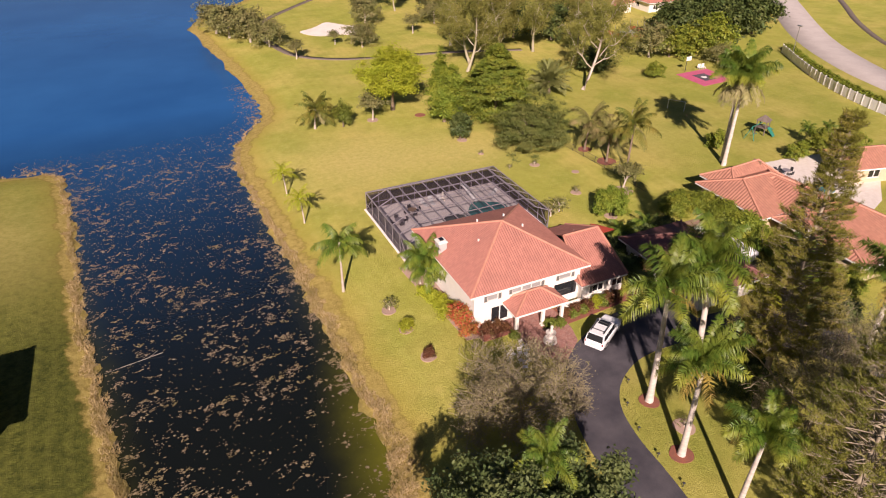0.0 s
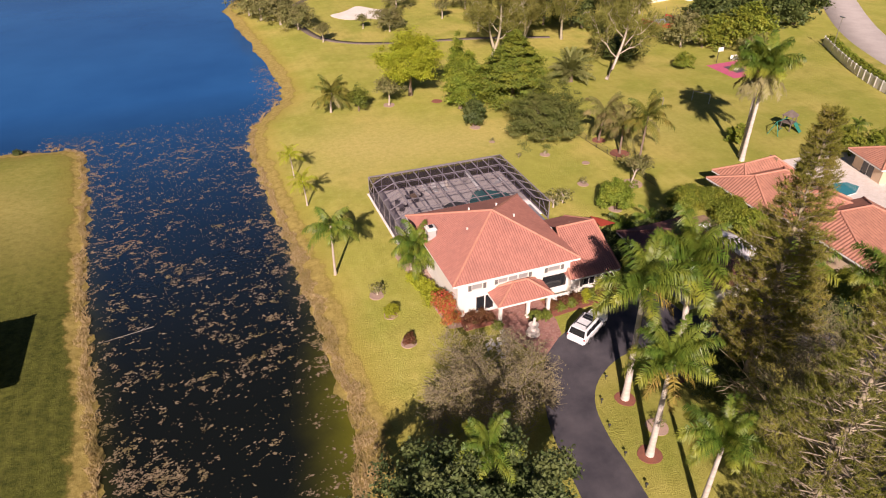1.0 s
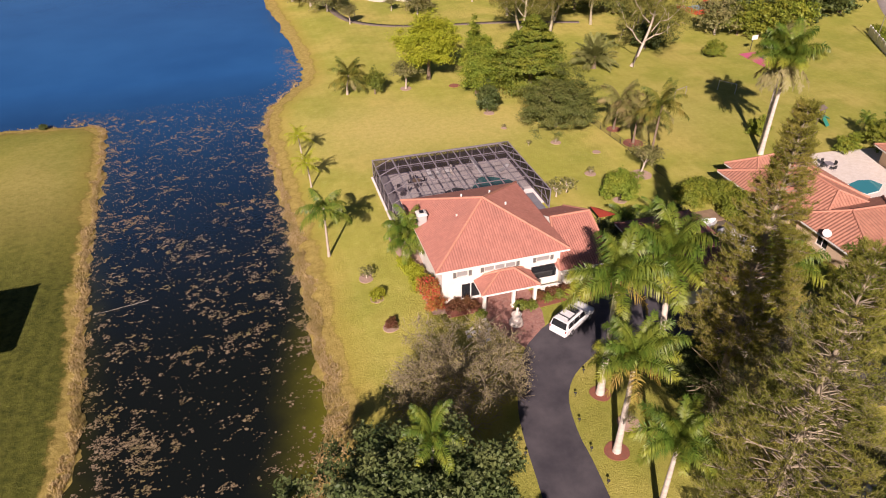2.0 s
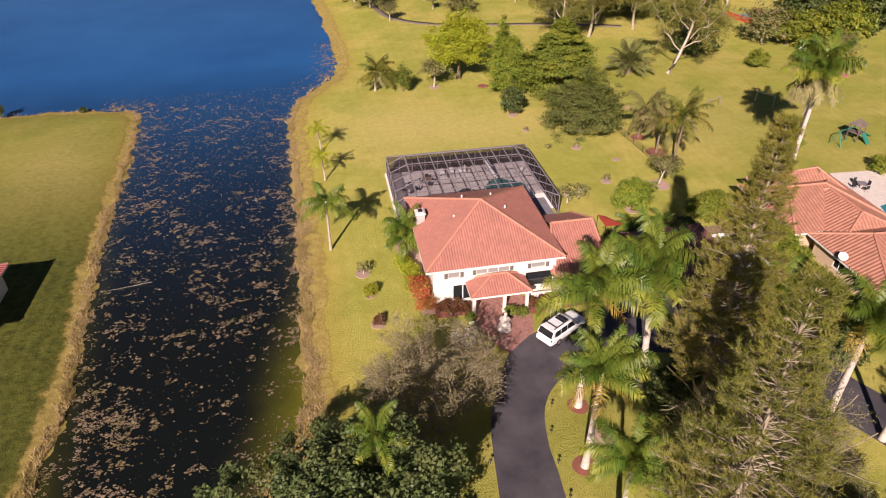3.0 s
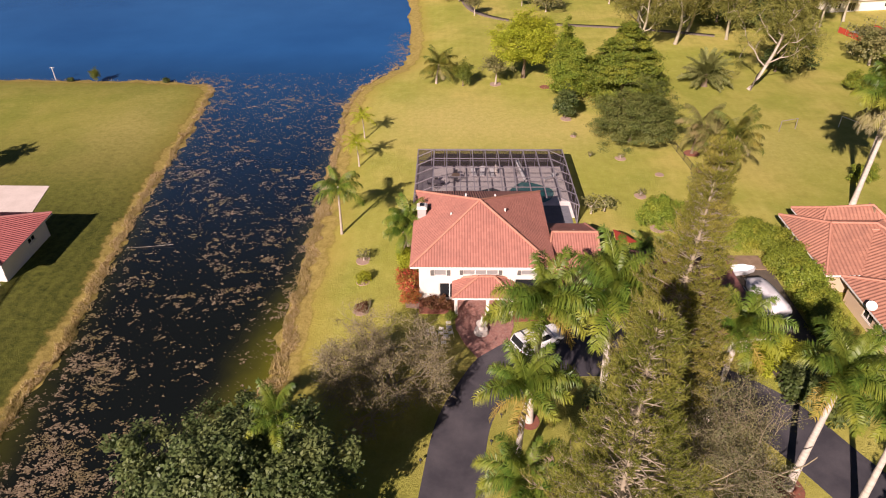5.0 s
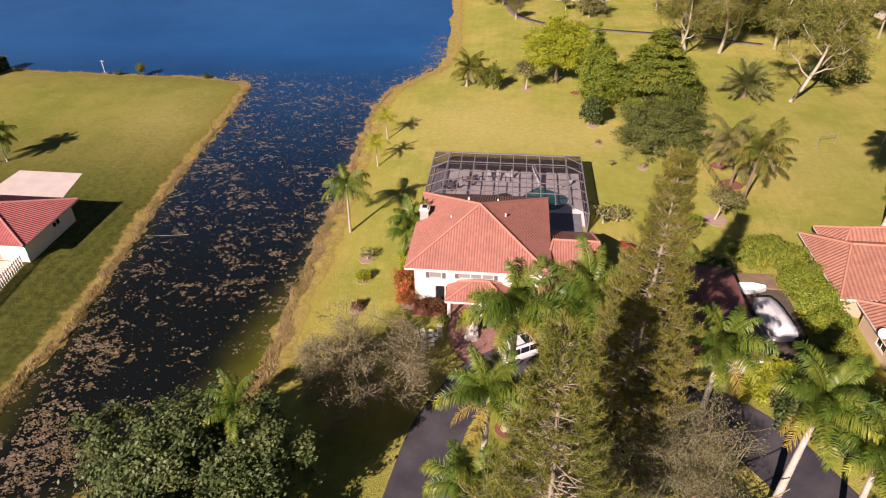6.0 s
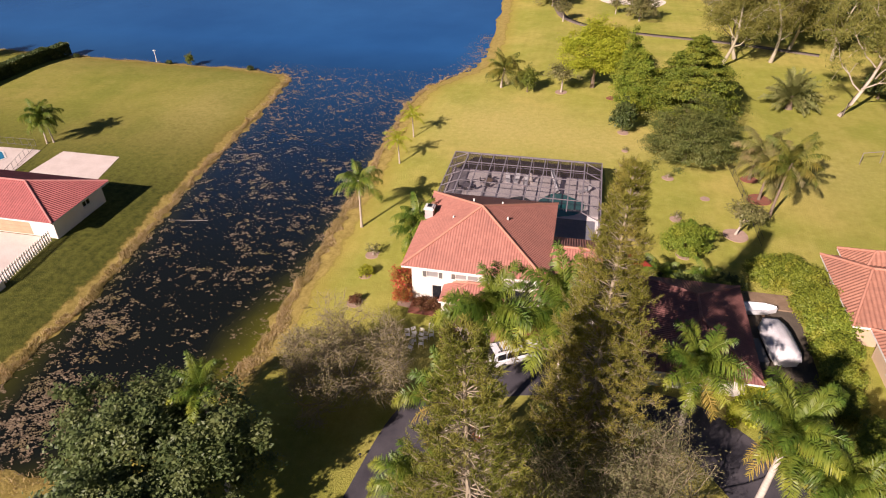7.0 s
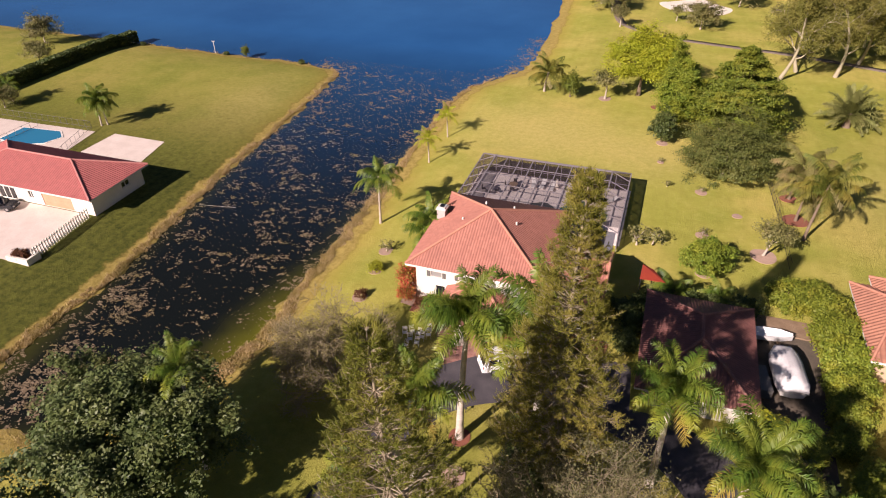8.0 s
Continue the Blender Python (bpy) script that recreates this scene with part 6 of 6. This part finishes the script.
# ---- golf course, road, far side ----
def band(points, width, z, material, name, label, category):
    p = np.array(curve_pts(points, 8))
    d = np.gradient(p, axis=0)
    d /= np.linalg.norm(d, axis=1)[:, None]
    s = np.stack([-d[:, 1], d[:, 0]], -1) * width / 2
    n = len(p)
    L, R = p + s, p - s
    V = np.concatenate([np.c_[L, np.full(n, z)], np.c_[R, np.full(n, z)], np.c_[L, np.full(n, z - 0.2)], np.c_[R, np.full(n, z - 0.2)]])
    i = np.arange(n - 1)
    F = np.concatenate([np.stack([i + n, i + n + 1, i + 1, i], -1), np.stack([i, i + 1, i + 1 + 2 * n, i + 2 * n], -1), np.stack([i + n + 1, i + n, i + 3 * n, i + 3 * n + 1], -1)])
    return tagged(place(name, mesh_np(name, V, F, material)), label, category, kind="structure")


band([(70, 215), (40, 185), (22, 166), (10, 151), (6.5, 136), (7.0, 124), (10, 112), (18.3, 104.6), (31, 101.2), (45, 98.6), (62, 93)], 1.9, 0.05, PATHGREY, "cart_path", "narrow dark cart path across the golf course", "path")
band([(210, 125), (183, 96), (162, 74.6), (146, 53), (132, 22)], 1.8, 0.05, PATHGREY, "cart_path", "narrow dark path beside the road", "path")
band([(190, 132), (165, 103), (148, 83.5), (137, 69.8), (128.5, 56.5), (120.5, 39), (115, 15), (112, -20)], 10.0, 0.04, ROADGREY, "road", "pale grey road curving behind a hedge", "road")
plate("sand_bunker", blob(25.5, 133, 7.0, 7.4, 40, 0.3, 2.2), 0.06, WHITESAND, "pale sand bunker on the golf course", "bunker")
wf = thing("vinyl_fence", pose(0, 0, 0), "white panel fence along the road", "fence")
pts = curve_pts([(118, 63), (111, 52), (106, 43), (102, 33), (99.8, 23.3), (98.5, 10), (98, -6)], 5)
for (ax, ay), (bx, by) in zip(pts, pts[1:]):
    a, b = Vector((ax, ay, 0)), Vector((bx, by, 0))
    d = (b - a).normalized()
    part("panel", beam(bmesh.new(), a + d * 0.1 + Vector((0, 0, 1.0)), b - d * 0.1 + Vector((0, 0, 1.0)), 0.08, 1.9), WHITEFENCE, wf)
    part("post", boxed((ax - 0.1, ay - 0.1, 0), (ax + 0.1, ay + 0.1, 2.1)), WHITEFENCE, wf)
pole = thing("street_lamp", pose(114.0, 57.0, 0), "thin grey street lamp by the road", "street lamp")
part("mast", rod(bmesh.new(), (0, 0, 0), (0, 0, 8), 0.1, 0.06), CHROME, pole)
part("lamp_head", boxed((-0.2, -0.6, 7.9), (0.2, 0.6, 8.1), 0.03), CHROME, pole)


def far_house(x, y, turn, w, d, label, material=CLAY):
    h = thing("far_house", pose(x, y, 0, 0, 0, turn), label, "house")
    shell(h, 0, 0, w, d, 2.8, {"S": [(1.5, 3.0, 0.8, 2.1), (5, 7, 0.1, 2.1), (w - 3, w - 1.5, 0.8, 2.1)], "W": [(2, 3.5, 0.8, 2.1)]})
    hip(h, -0.7, -0.7, w + 0.7, d + 0.7, 2.85, (d / 2, d / 2, 5.2), (w - d / 2, d / 2, 5.2), material)
    return h


far_house(96, 112, 10, 18, 9, "distant house with a red tile roof behind trees")
far_house(118, 112, -5, 16, 9, "distant house with a red tile roof in the woods")
far_house(48, 185, 0, 20, 10, "distant brown-roofed house beyond the golf course")
courtred = thing("red_shade_court", pose(92, 89, 0, 0, 0, 12), "fenced court with a red windscreen", "court")
for a, b in (((0, 0), (9, 0)), ((9, 0), (9, 7)), ((0, 7), (0, 0))):
    part("windscreen", beam(bmesh.new(), (*a, 0.6), (*b, 0.6), 0.05, 1.2), DARKRED, courtred)
    for k in range(4):
        q = (a[0] + (b[0] - a[0]) * k / 3, a[1] + (b[1] - a[1]) * k / 3)
        part("post", rod(bmesh.new(), (*q, 0), (*q, 3.0), 0.05, sides=6), CHROME, courtred)
part("court_floor", boxed((0, 0, -0.05), (9, 7, 0.05)), surface("grey_green_court", (0.22, 0.3, 0.32), (0.26, 0.33, 0.35), 0.8, 5, 0.5, 0.0), courtred)
# sunlit red lean-to roof behind the wing
lean = thing("red_awning", pose(0, 0, 0), "bright red sloping awning behind the side wing", "awning")
part("awning_cloth", loft([[(22.3, 7.6, 2.35), (24.9, 8.3, 1.9), (23.6, 10.3, 1.9), (22.4, 10.3, 2.35)], [(22.3, 7.6, 2.3), (24.9, 8.3, 1.85), (23.6, 10.3, 1.85), (22.4, 10.3, 2.3)]]), DARKRED, lean)
for x, y, z in ((24.8, 8.3, 1.88), (23.6, 10.2, 1.88), (22.4, 7.7, 2.32), (22.4, 10.2, 2.32)):
    part("post", rod(bmesh.new(), (x, y, 0), (x, y, z), 0.04, sides=6), BLACK, lean)
# lake shore pieces on the west lawn
mast = thing("dock_post", pose(-72, 67.0, -0.9), "thin white post at the lake's edge", "post")
part("shaft", rod(bmesh.new(), (0, 0, 0), (0, 0, 2.6), 0.06), TRIM, mast)
part("arm", beam(bmesh.new(), (-0.4, 0, 2.5), (0.4, 0, 2.5), 0.08, 0.08), TRIM, mast)


# ---- shrubs, hedges, far trees ----
bush = tree("shrub", "rounded dark green shrub", "shrub", (1.0, 1.0, 0.8), 1.5, 0.05, OAKLEAF, BARK, 90, 28, 0.15, 0.2, 61, limb_count=6)
drop(bush, at(23.0, 5.6, 0, 1.2))
for x, y, s, turn in ((22.6, 2.2, 1.1, 50), (24.2, 7.0, 1.2, 90), (27.6, 7.2, 1.2, 20), (22.0, -0.9, 1.0, 170), (29.2, 7.4, 1.1, 210), (32.5, 7.4, 1.2, 300), (20.9, 4.0, 1.0, 80), (34.6, -13.0, 1.6, 40), (36.8, -15.2, 1.5, 140)):
    copy_thing(bush, at(x, y, turn, s))
hedge = tree("hedge_bush", "tall dense yellow-green hedge bush beside the boundary", "hedge", (2.6, 2.4, 2.2), 4.0, 0.12, HEDGELEAF, BARK, 280, 28, 0.2, 0.34, 62, 0.7, 0.15)
drop(hedge, at(37.0, 10.6, 0, 0.8))
for x, y, s, turn in ((39.6, 11.8, 0.85, 60), (40.6, 9.3, 1.05, 100), (41.0, 5.8, 1.1, 200), (41.2, 2.2, 1.1, 300), (40.9, -1.4, 0.95, 20), (40.6, -4.6, 0.85, 140), (40.2, -7.6, 0.8, 240), (41.5, -12.0, 1.0, 70), (37.0, -9.4, 0.7, 50)):
    copy_thing(hedge, at(x, y, turn, s))
boug = tree("bougainvillea", "bougainvillea with red bracts climbing the house corner", "shrub", (1.1, 1.6, 1.5), 3.2, 0.06, REDLEAF, BARK, 150, 26, 0.14, 0.22, 63)
drop(boug, at(-0.9, 0.9))
copy_thing(boug, at(-0.7, -0.9, 80, 0.6))["label"] = "low shrub with red bracts at the house corner"
light = tree("shrub", "light green leafy shrub in the bed by the house wall", "shrub", (0.9, 0.9, 0.9), 1.6, 0.05, LIMELEAF, BARK, 80, 26, 0.15, 0.18, 64, limb_count=6)
drop(light, at(-1.0, 3.6, 0, 1.0))
for x, y, s, turn in ((-1.2, 5.2, 0.9, 40), (-1.5, 6.8, 0.9, 100), (-1.9, 8.0, 0.8, 160), (-6.0, 3.5, 0.75, 20), (14.6, -1.9, 0.7, 50), (33.4, -8.6, 1.6, 10), (35.0, -9.6, 1.5, 100), (31.6, -10.2, 1.3, 220)):
    copy_thing(light, at(x, y, turn, s))
redsh = tree("shrub", "dull red-leaved shrub below the front windows", "shrub", (0.8, 0.6, 0.6), 1.1, 0.04, foliage("maroon_leaf", (0.12, 0.04, 0.02), (0.17, 0.07, 0.03), (0.12, 0.1, 0.03)), BARK, 70, 24, 0.13, 0.15, 65, limb_count=6)
drop(redsh, at(1.3, -1.0))
for x, y, s, turn in ((2.6, -1.2, 1.0, 30), (3.4, -1.4, 0.8, 90), (10.6, -2.0, 0.9, 150), (11.8, -1.9, 1.0, 210), (13.2, -1.9, 1.0, 260), (16.2, -2.0, 1.0, 20), (17.6, -1.9, 0.9, 70), (-5.6, -1.5, 0.85, 10), (-45.8, -7.6, 1.0, 40), (-46.6, -7.6, 0.9, 90)):
    copy_thing(redsh, at(x, y, turn, s, 0.0 if x < -40 else None))
gsh = tree("shrub", "small clipped green shrub in the front bed", "shrub", (0.7, 0.6, 0.5), 0.95, 0.04, MIDLEAF, BARK, 60, 24, 0.13, 0.15, 66, limb_count=6)
drop(gsh, at(12.5, -2.3))
for x, y, s, turn in ((11.2, -2.4, 0.9, 40), (15.4, -2.0, 1.1, 100), (7.9, -2.9, 1.0, 0), (9.0, -3.2, 0.9, 60), (3.6, -2.9, 0.8, 90)):
    copy_thing(gsh, at(x, y, turn, s))
pale = tree("shrub", "sparse pale-twigged frangipani on the lawn", "shrub", (1.0, 1.0, 0.8), 1.7, 0.07, DUSTLEAF, PALEBARK, 24, 8, 0.16, 0.16, 67, limb_count=16)
drop(pale, at(-6.4, 7.5))
for x, y, s, turn in ((22.7, 40.6, 0.5, 0), (24.0, 33.4, 0.6, 50), (28.4, 33.0, 0.6, 90), (28.7, 22.0, 0.7, 130), (10.9, -19.9, 0.7, 60), (21.4, 17.6, 1.5, 200), (23.2, 18.2, 1.4, 20)):
    copy_thing(pale, at(x, y, turn, s))
gum = tree("small_tree", "leaning thin-leaved tan tree in a mulch bed", "tree", (2.0, 2.0, 1.3), 4.4, 0.13, DUSTLEAF, PALEBARK, 110, 22, 0.2, 0.35, 68, 0.2, 0.3)
drop(gum, at(35.4, 19.8) @ pose(0, 0, 0, 0, 14, 0))
for x, y, s, turn in ((11.8, 63.0, 1.15, 90), (9.3, 109.3, 1.0, 40), (21.5, 118, 0.8, 80), (44.0, 120, 1.1, 20)):
    copy_thing(gum, at(x, y, turn, s))["label"] = "small grey-green tree standing on the lawn"
cyp = tree("small_conifer", "small dense dark conifer on the lawn", "tree", (1.5, 1.5, 2.2), 4.8, 0.12, MIDLEAF, BARK, 120, 30, 0.2, 0.3, 69)
drop(cyp, at(5.8, 62.1, 0, 0.95))
copy_thing(cyp, at(-64.0, 66.6, 0, 0.55))
for x, y, s in ((-69, 66.8, 0.16), (-50.5, 66.2, 0.17), (-91, 66.8, 0.15)):
    copy_thing(bush, at(x, y, x * 7, s * 3))
# hedge far across the western lawn
def clipped_hedge(label, size, material, count, leaf, seed):
    """A length of hedge cut square: a woody frame inside and leaves over its flat sides and top."""
    rng = np.random.default_rng(seed)
    root = thing("hedge_bush", pose(0, 0, 0), label, "hedge", "hedges")
    w, l, h = size
    p = rng.uniform(-1, 1, (count, 3)) * np.array([w, l, h]) / 2
    face = rng.choice(3, count, p=[0.5, 0.1, 0.4])
    side = np.where(rng.uniform(size=count) < 0.5, -0.5, 0.5)
    for k in range(3):
        p[:, k] = np.where(face == k, (0.5 if k == 2 else side) * (w, l, h)[k], p[:, k])
    p += rng.normal(0, 0.07, p.shape) + np.array([0, 0, h / 2])
    p[:, 2] = np.maximum(p[:, 2], 0.06)
    stems = [(np.array([[0, y, 0], [rng.normal(0, 0.2), y + 0.1, h * 0.9]]), np.array([0.05, 0.02])) for y in np.linspace(-l * 0.45, l * 0.45, 6)]
    place("stem", mesh_np("stem", *tube(stems, 5), BARK), root)
    place("crown", mesh_np("crown", *leaves(rng, p, leaf, None, 0.3), material), root)
    return root


fh = clipped_hedge("tall dark clipped boundary hedge", (1.9, 5.4, 2.4), OAKLEAF, 4500, 0.26, 70)
drop(fh, at(-94.2, 65.5, 0))
for k in range(1, 9):
    copy_thing(fh, at(-94.3 - 0.12 * k, 65.5 - 5.2 * k, (k % 2) * 180))
# hedge along the road
rh = tree("hedge_bush", "clipped green hedge along the road", "hedge", (1.2, 2.8, 0.9), 1.7, 0.08, HEDGELEAF, BARK, 150, 14, 0.3, 0.26, 71, 0.8, 0.05)
rp = curve_pts([(121, 64), (114, 53), (109, 43), (105, 33), (102.6, 23), (101.4, 10), (101, -6)], 3)
for k, ((ax, ay), (bx, by)) in enumerate(zip(rp, rp[1:])):
    m = at((ax + bx) / 2, (ay + by) / 2, math.degrees(math.atan2(by - ay, bx - ax)) + 90)
    drop(rh, m) if k == 0 else copy_thing(rh, m)
# feathery big trees at the north
LEANING = "large feathery grey-green tree with pale leaning limbs"
ca = weeping(LEANING, 19.0, (6.5, 1.5), 72, PALEBARK, FEATHER, 14)
drop(ca, at(57.4, 60.2))
cb = weeping("tall open feathery grey-green tree on the far lawn", 18.0, (-1.5, 1.0), 76, TWIGBARK, FEATHER, 11)
drop(cb, at(51.5, 86.5))
cc = weeping("tall open feathery grey-green tree on the far lawn", 17.0, (2.5, -1.0), 77, TWIGBARK, FEATHER, 10)
drop(cc, at(41.5, 82.0))
for k, (x, y, s, turn) in enumerate(((63.5, 90.5, 0.9, 200), (56.5, 96, 0.95, 300), (74, 86, 0.75, 30), (45.0, 88.0, 0.95, 150), (50, 148, 0.7, 120), (58, 138, 0.65, 250), (66, 120, 0.7, 10), (78, 104, 0.85, 100), (88, 100, 0.85, 220), (70, 80, 0.7, 330), (48, 104, 0.85, 60), (60, 108, 0.8, 110), (84, 112, 0.9, 15), (96, 104, 0.85, 75))):
    copy_thing((cb, cc)[k % 2], at(x, y, turn, s))
oak = tree("shade_tree", "broad dark green shade tree", "tree", (5.6, 5.2, 4.5), 9.0, 0.28, OAKLEAF, BARK, 200, 22, 0.5, 0.6, 73)
drop(oak, at(108, 90.0, 0))
for x, y, s, turn in ((74, 98, 1.0, 20), (66, 104, 0.9, 80), (112, 76, 1.15, 10), (120, 82, 1.2, 90), (128, 88, 1.0, 50), (104, 84, 1.0, 200), (70.5, 72.5, 0.6, 140), (66, 70, 0.55, 260), (92, 122, 1.2, 40), (110, 122, 1.1, 140),
                      (132, 100, 1.3, 0), (80, 132, 1.2, 50), (64, 152, 1.0, 190), (72, 160, 1.2, 70), (44, 160, 0.9, 250), (150, 112, 1.2, 310), (30, 182, 0.9, 20), (60, 185, 1.1, 80), (172, 60, 0.9, 10), (180, 66, 1.0, 60), (126, 80, 1.2, 0), (134, 92, 1.3, 70), (143, 103, 1.3, 130), (135, 104, 1.2, 220), (152, 116, 1.4, 300), (122, 92, 1.3, 20)):
    copy_thing(oak, at(x, y, turn, s))
dusty = tree("shade_tree", "rounded grey-brown thin-leaved tree", "tree", (4.6, 4.6, 3.8), 7.6, 0.2, DUSTLEAF, PALEBARK, 170, 34, 0.28, 0.55, 74, 0.3)
drop(dusty, at(-4.0, 145, 0, 1.1))
for x, y, s, turn in ((-1.6, 138.0, 1.15, 60), (2.4, 130, 1.05, 150), (5.8, 123, 0.85, 240)):
    copy_thing(dusty, at(x, y, turn, s))
for x, y, s, turn in ((86, 74, 1.0, 50), (96.5, 62.5, 0.6, 120), (36, 136, 0.9, 10), (27, 112.5, 0.8, 90), (54, 128, 0.9, 200), (-112, 60, 0.75, 0), (-102, 49, 0.55, 50), (-87.5, 27.5, 0.5, 90)):
    copy_thing(dusty, at(x, y, turn, s))
lime = tree("shade_tree", "bright yellow-green leafy tree beside the court", "tree", (5.0, 4.4, 4.0), 8.0, 0.25, HEDGELEAF, BARK, 190, 40, 0.36, 0.5, 75)
drop(lime, at(97, 70, 0))
for x, y, s, turn in ((104, 72, 1.0, 60), (90.5, 72, 0.8, 140), (76.2, 60.5, 0.42, 200), (60, 26, 0.35, 20), (73.5, 17.0, 0.45, 100), (77, 14, 0.5, 200), (68, 16.5, 0.35, 0)):
    copy_thing(lime, at(x, y, turn, s))
for x, y, s, turn in ((75, 21.0, 0.55, 0), (78, 19, 0.6, 120), (-88.5, 30, 0.7, 70)):
    copy_thing(side_palm, at(x, y, turn, s))["label"] = "slim palm at the edge of a lawn"

# ---- margins of the canal ----
def field(rng, x, y, wave):
    """Smooth noise from 0 to 1 with the given wavelength in metres."""
    g = rng.uniform(size=(128, 128))
    u, v = x / wave + 500, y / wave + 500
    i, j = np.floor(u).astype(int), np.floor(v).astype(int)
    a, b = u - i, v - j
    a, b = a * a * (3 - 2 * a), b * b * (3 - 2 * b)
    at_ = lambda p, q: g[p % 128, q % 128]
    return (at_(i, j) * (1 - a) + at_(i + 1, j) * a) * (1 - b) + (at_(i, j + 1) * (1 - a) + at_(i + 1, j + 1) * a) * b


def reeds():
    """Dry grass tufts along the banks."""
    rng = np.random.default_rng(81)
    X, Y = [], []
    for x0, x1, y0, y1, n in ((-46, -31, -30, 70, 260000), (-20, -7, -30, 100, 330000), (-130, -40, 64, 72, 20000), (-36, -12, -36, -14, 14000)):
        x, y = rng.uniform(x0, x1, n), rng.uniform(y0, y1, n)
        X.append(x), Y.append(y)
    x, y = np.concatenate(X), np.concatenate(Y)
    d = shore_distance(x, y)
    west_side = x < -25
    wide = np.where(west_side, 1.2, 1.5 + 0.4 * np.clip(-y / 8, 0, 1)) * (1 - 0.35 * np.clip((y - 22) / 20, 0, 1) - 0.4 * np.clip((y - 62) / 8, 0, 1)) + 0.35 * np.sin(y * 0.55) * np.sin(y * 0.21 + 1)
    rag = field(rng, x, y, 1.3) + 0.6 * field(rng, x, y, 0.5) - 0.8
    wide = wide + np.where(west_side, 1.3, 0.9) * rag
    tuft = np.sin(x * 3.1 + 2 * np.sin(y * 1.7)) * np.sin(y * 2.7 + 1.5 * np.sin(x * 2.3))
    ok = (d > 0.1 + 0.9 * rag) & (d < wide) & (rng.uniform(size=len(x)) < 0.8 + 0.4 * tuft)
    x, y, d = x[ok], y[ok], d[ok]
    z = np.maximum(ground_z(x, y), WATER_Z - 0.02)
    h = rng.uniform(0.12, 0.42, len(x)) * np.clip(1.3 - 0.3 * d, 0.4, 1.2)
    a = rng.uniform(0, 2 * np.pi, len(x))
    lean = rng.normal(0, 0.18, (len(x), 2))
    w = rng.uniform(0.02, 0.055, len(x))
    p = np.stack([x, y, z], -1)
    s = np.stack([np.cos(a) * w, np.sin(a) * w, 0 * x], -1)
    t = p + np.stack([lean[:, 0], lean[:, 1], h], -1)
    V = np.stack([p - s, p + s, t], 1).reshape(-1, 3)
    F = np.arange(len(V)).reshape(-1, 3)
    tagged(place("bank_grass", mesh_np("bank_grass", V, F, REED)), "dry tan grass fringing the canal banks", "grass", kind="stuff")


def floating():
    """Mats of weed on the canal: ragged bunches and flecks of small pads with open water between."""
    rng = np.random.default_rng(82)
    n = 900000
    x, y = rng.uniform(-48, -5, n), rng.uniform(-31, 100, n)
    d = shore_distance(x, y)
    ok = d < 0.1
    x, y, d = x[ok], y[ok], d[ok]
    u, v = x + 0.25 * y, y * 1.35 - 0.25 * x
    f = 0.22 * field(rng, u, v, 1.9) + 0.28 * field(rng, u, v, 0.8) + 0.26 * field(rng, u, v, 0.42) + 0.24 * field(rng, u, v, 0.24)
    big = field(rng, x, y, 11.0) * 0.6 + field(rng, x, y, 5.0) * 0.4
    corner = np.exp(-((x + 28.5) / 4.5) ** 2 - ((y + 21) / 4.5) ** 2) + 0.8 * np.exp(-((x + 29.5) / 3.5) ** 2 - ((y + 9.5) / 3.5) ** 2)
    eastern = np.exp(-((x + 17.5) / 2.2) ** 2 - ((y - 17) / 13) ** 2)
    thick = 0.15 * (big - 0.5) + 0.34 * corner + 0.1 * np.exp(d / 1.6) + 0.05 * eastern + 0.012 * np.clip((y - 5) / 30, 0, 1)
    lake = np.clip((y - 66) / 12, 0, 1) * np.clip((-d - 2.0) / 5, 0, 1)
    cover = f + thick - 0.3 * lake
    ok = (cover > 0.652) & (rng.uniform(size=len(x)) < 0.32 + 2.2 * (cover - 0.652))
    fleck = (rng.uniform(size=len(x)) < 0.006 + 0.012 * np.clip(y / 40, 0, 1)) & (lake < 0.5)
    r = np.minimum(rng.lognormal(-2.75, 0.45, len(x)), 0.2) * np.where(ok, 1.0, 0.85)
    ok = ok | fleck
    x, y, r = x[ok], y[ok], r[ok]
    k = 5
    a = np.linspace(0, 2 * np.pi, k, endpoint=False)[None] + rng.uniform(0, 6, (len(x), 1))
    rr = r[:, None] * rng.uniform(0.35, 1.3, (len(x), k))
    st = rng.uniform(0.3, 1.0, (len(x), 1))
    px, py = x[:, None] + rr * np.cos(a), y[:, None] + rr * np.sin(a) * st
    pz = WATER_Z + 0.012 + rng.uniform(0, 0.04, (len(x), k))
    ring_v = np.stack([px, py, pz], -1)
    mid = np.stack([x, y, WATER_Z + 0.03 + rng.uniform(0, 0.07, len(x))], -1)[:, None]
    V = np.concatenate([mid, ring_v], 1).reshape(-1, 3)
    b = (np.arange(len(x)) * (k + 1))[:, None]
    i = np.arange(k)[None]
    F = np.stack([np.broadcast_to(b, (len(x), k)), b + 1 + i, b + 1 + (i + 1) % k], -1).reshape(-1, 3)
    tagged(place("floating_weed", mesh_np("floating_weed", V, F, FLOAT)), "ragged brown and green weed mats floating on the canal", "water weed", kind="stuff")


reeds()
floating()
branch = thing("fallen_branch", pose(-32.6, 11.2, WATER_Z, 0, 0, 4), "bare pale branch lying in the canal", "branch")
V, F = tube([(np.array([[-3, 0, 0.02], [-1, 0.1, 0.08], [1.2, 0.25, 0.1], [2.6, 0.2, 0.25]]), np.array([0.01, 0.02, 0.025, 0.03])), (np.array([[1.2, 0.25, 0.1], [2.2, 0.7, 0.3]]), np.array([0.02, 0.01]))], 6)
place("stem", mesh_np("stem", V, F, PALEBARK), branch)
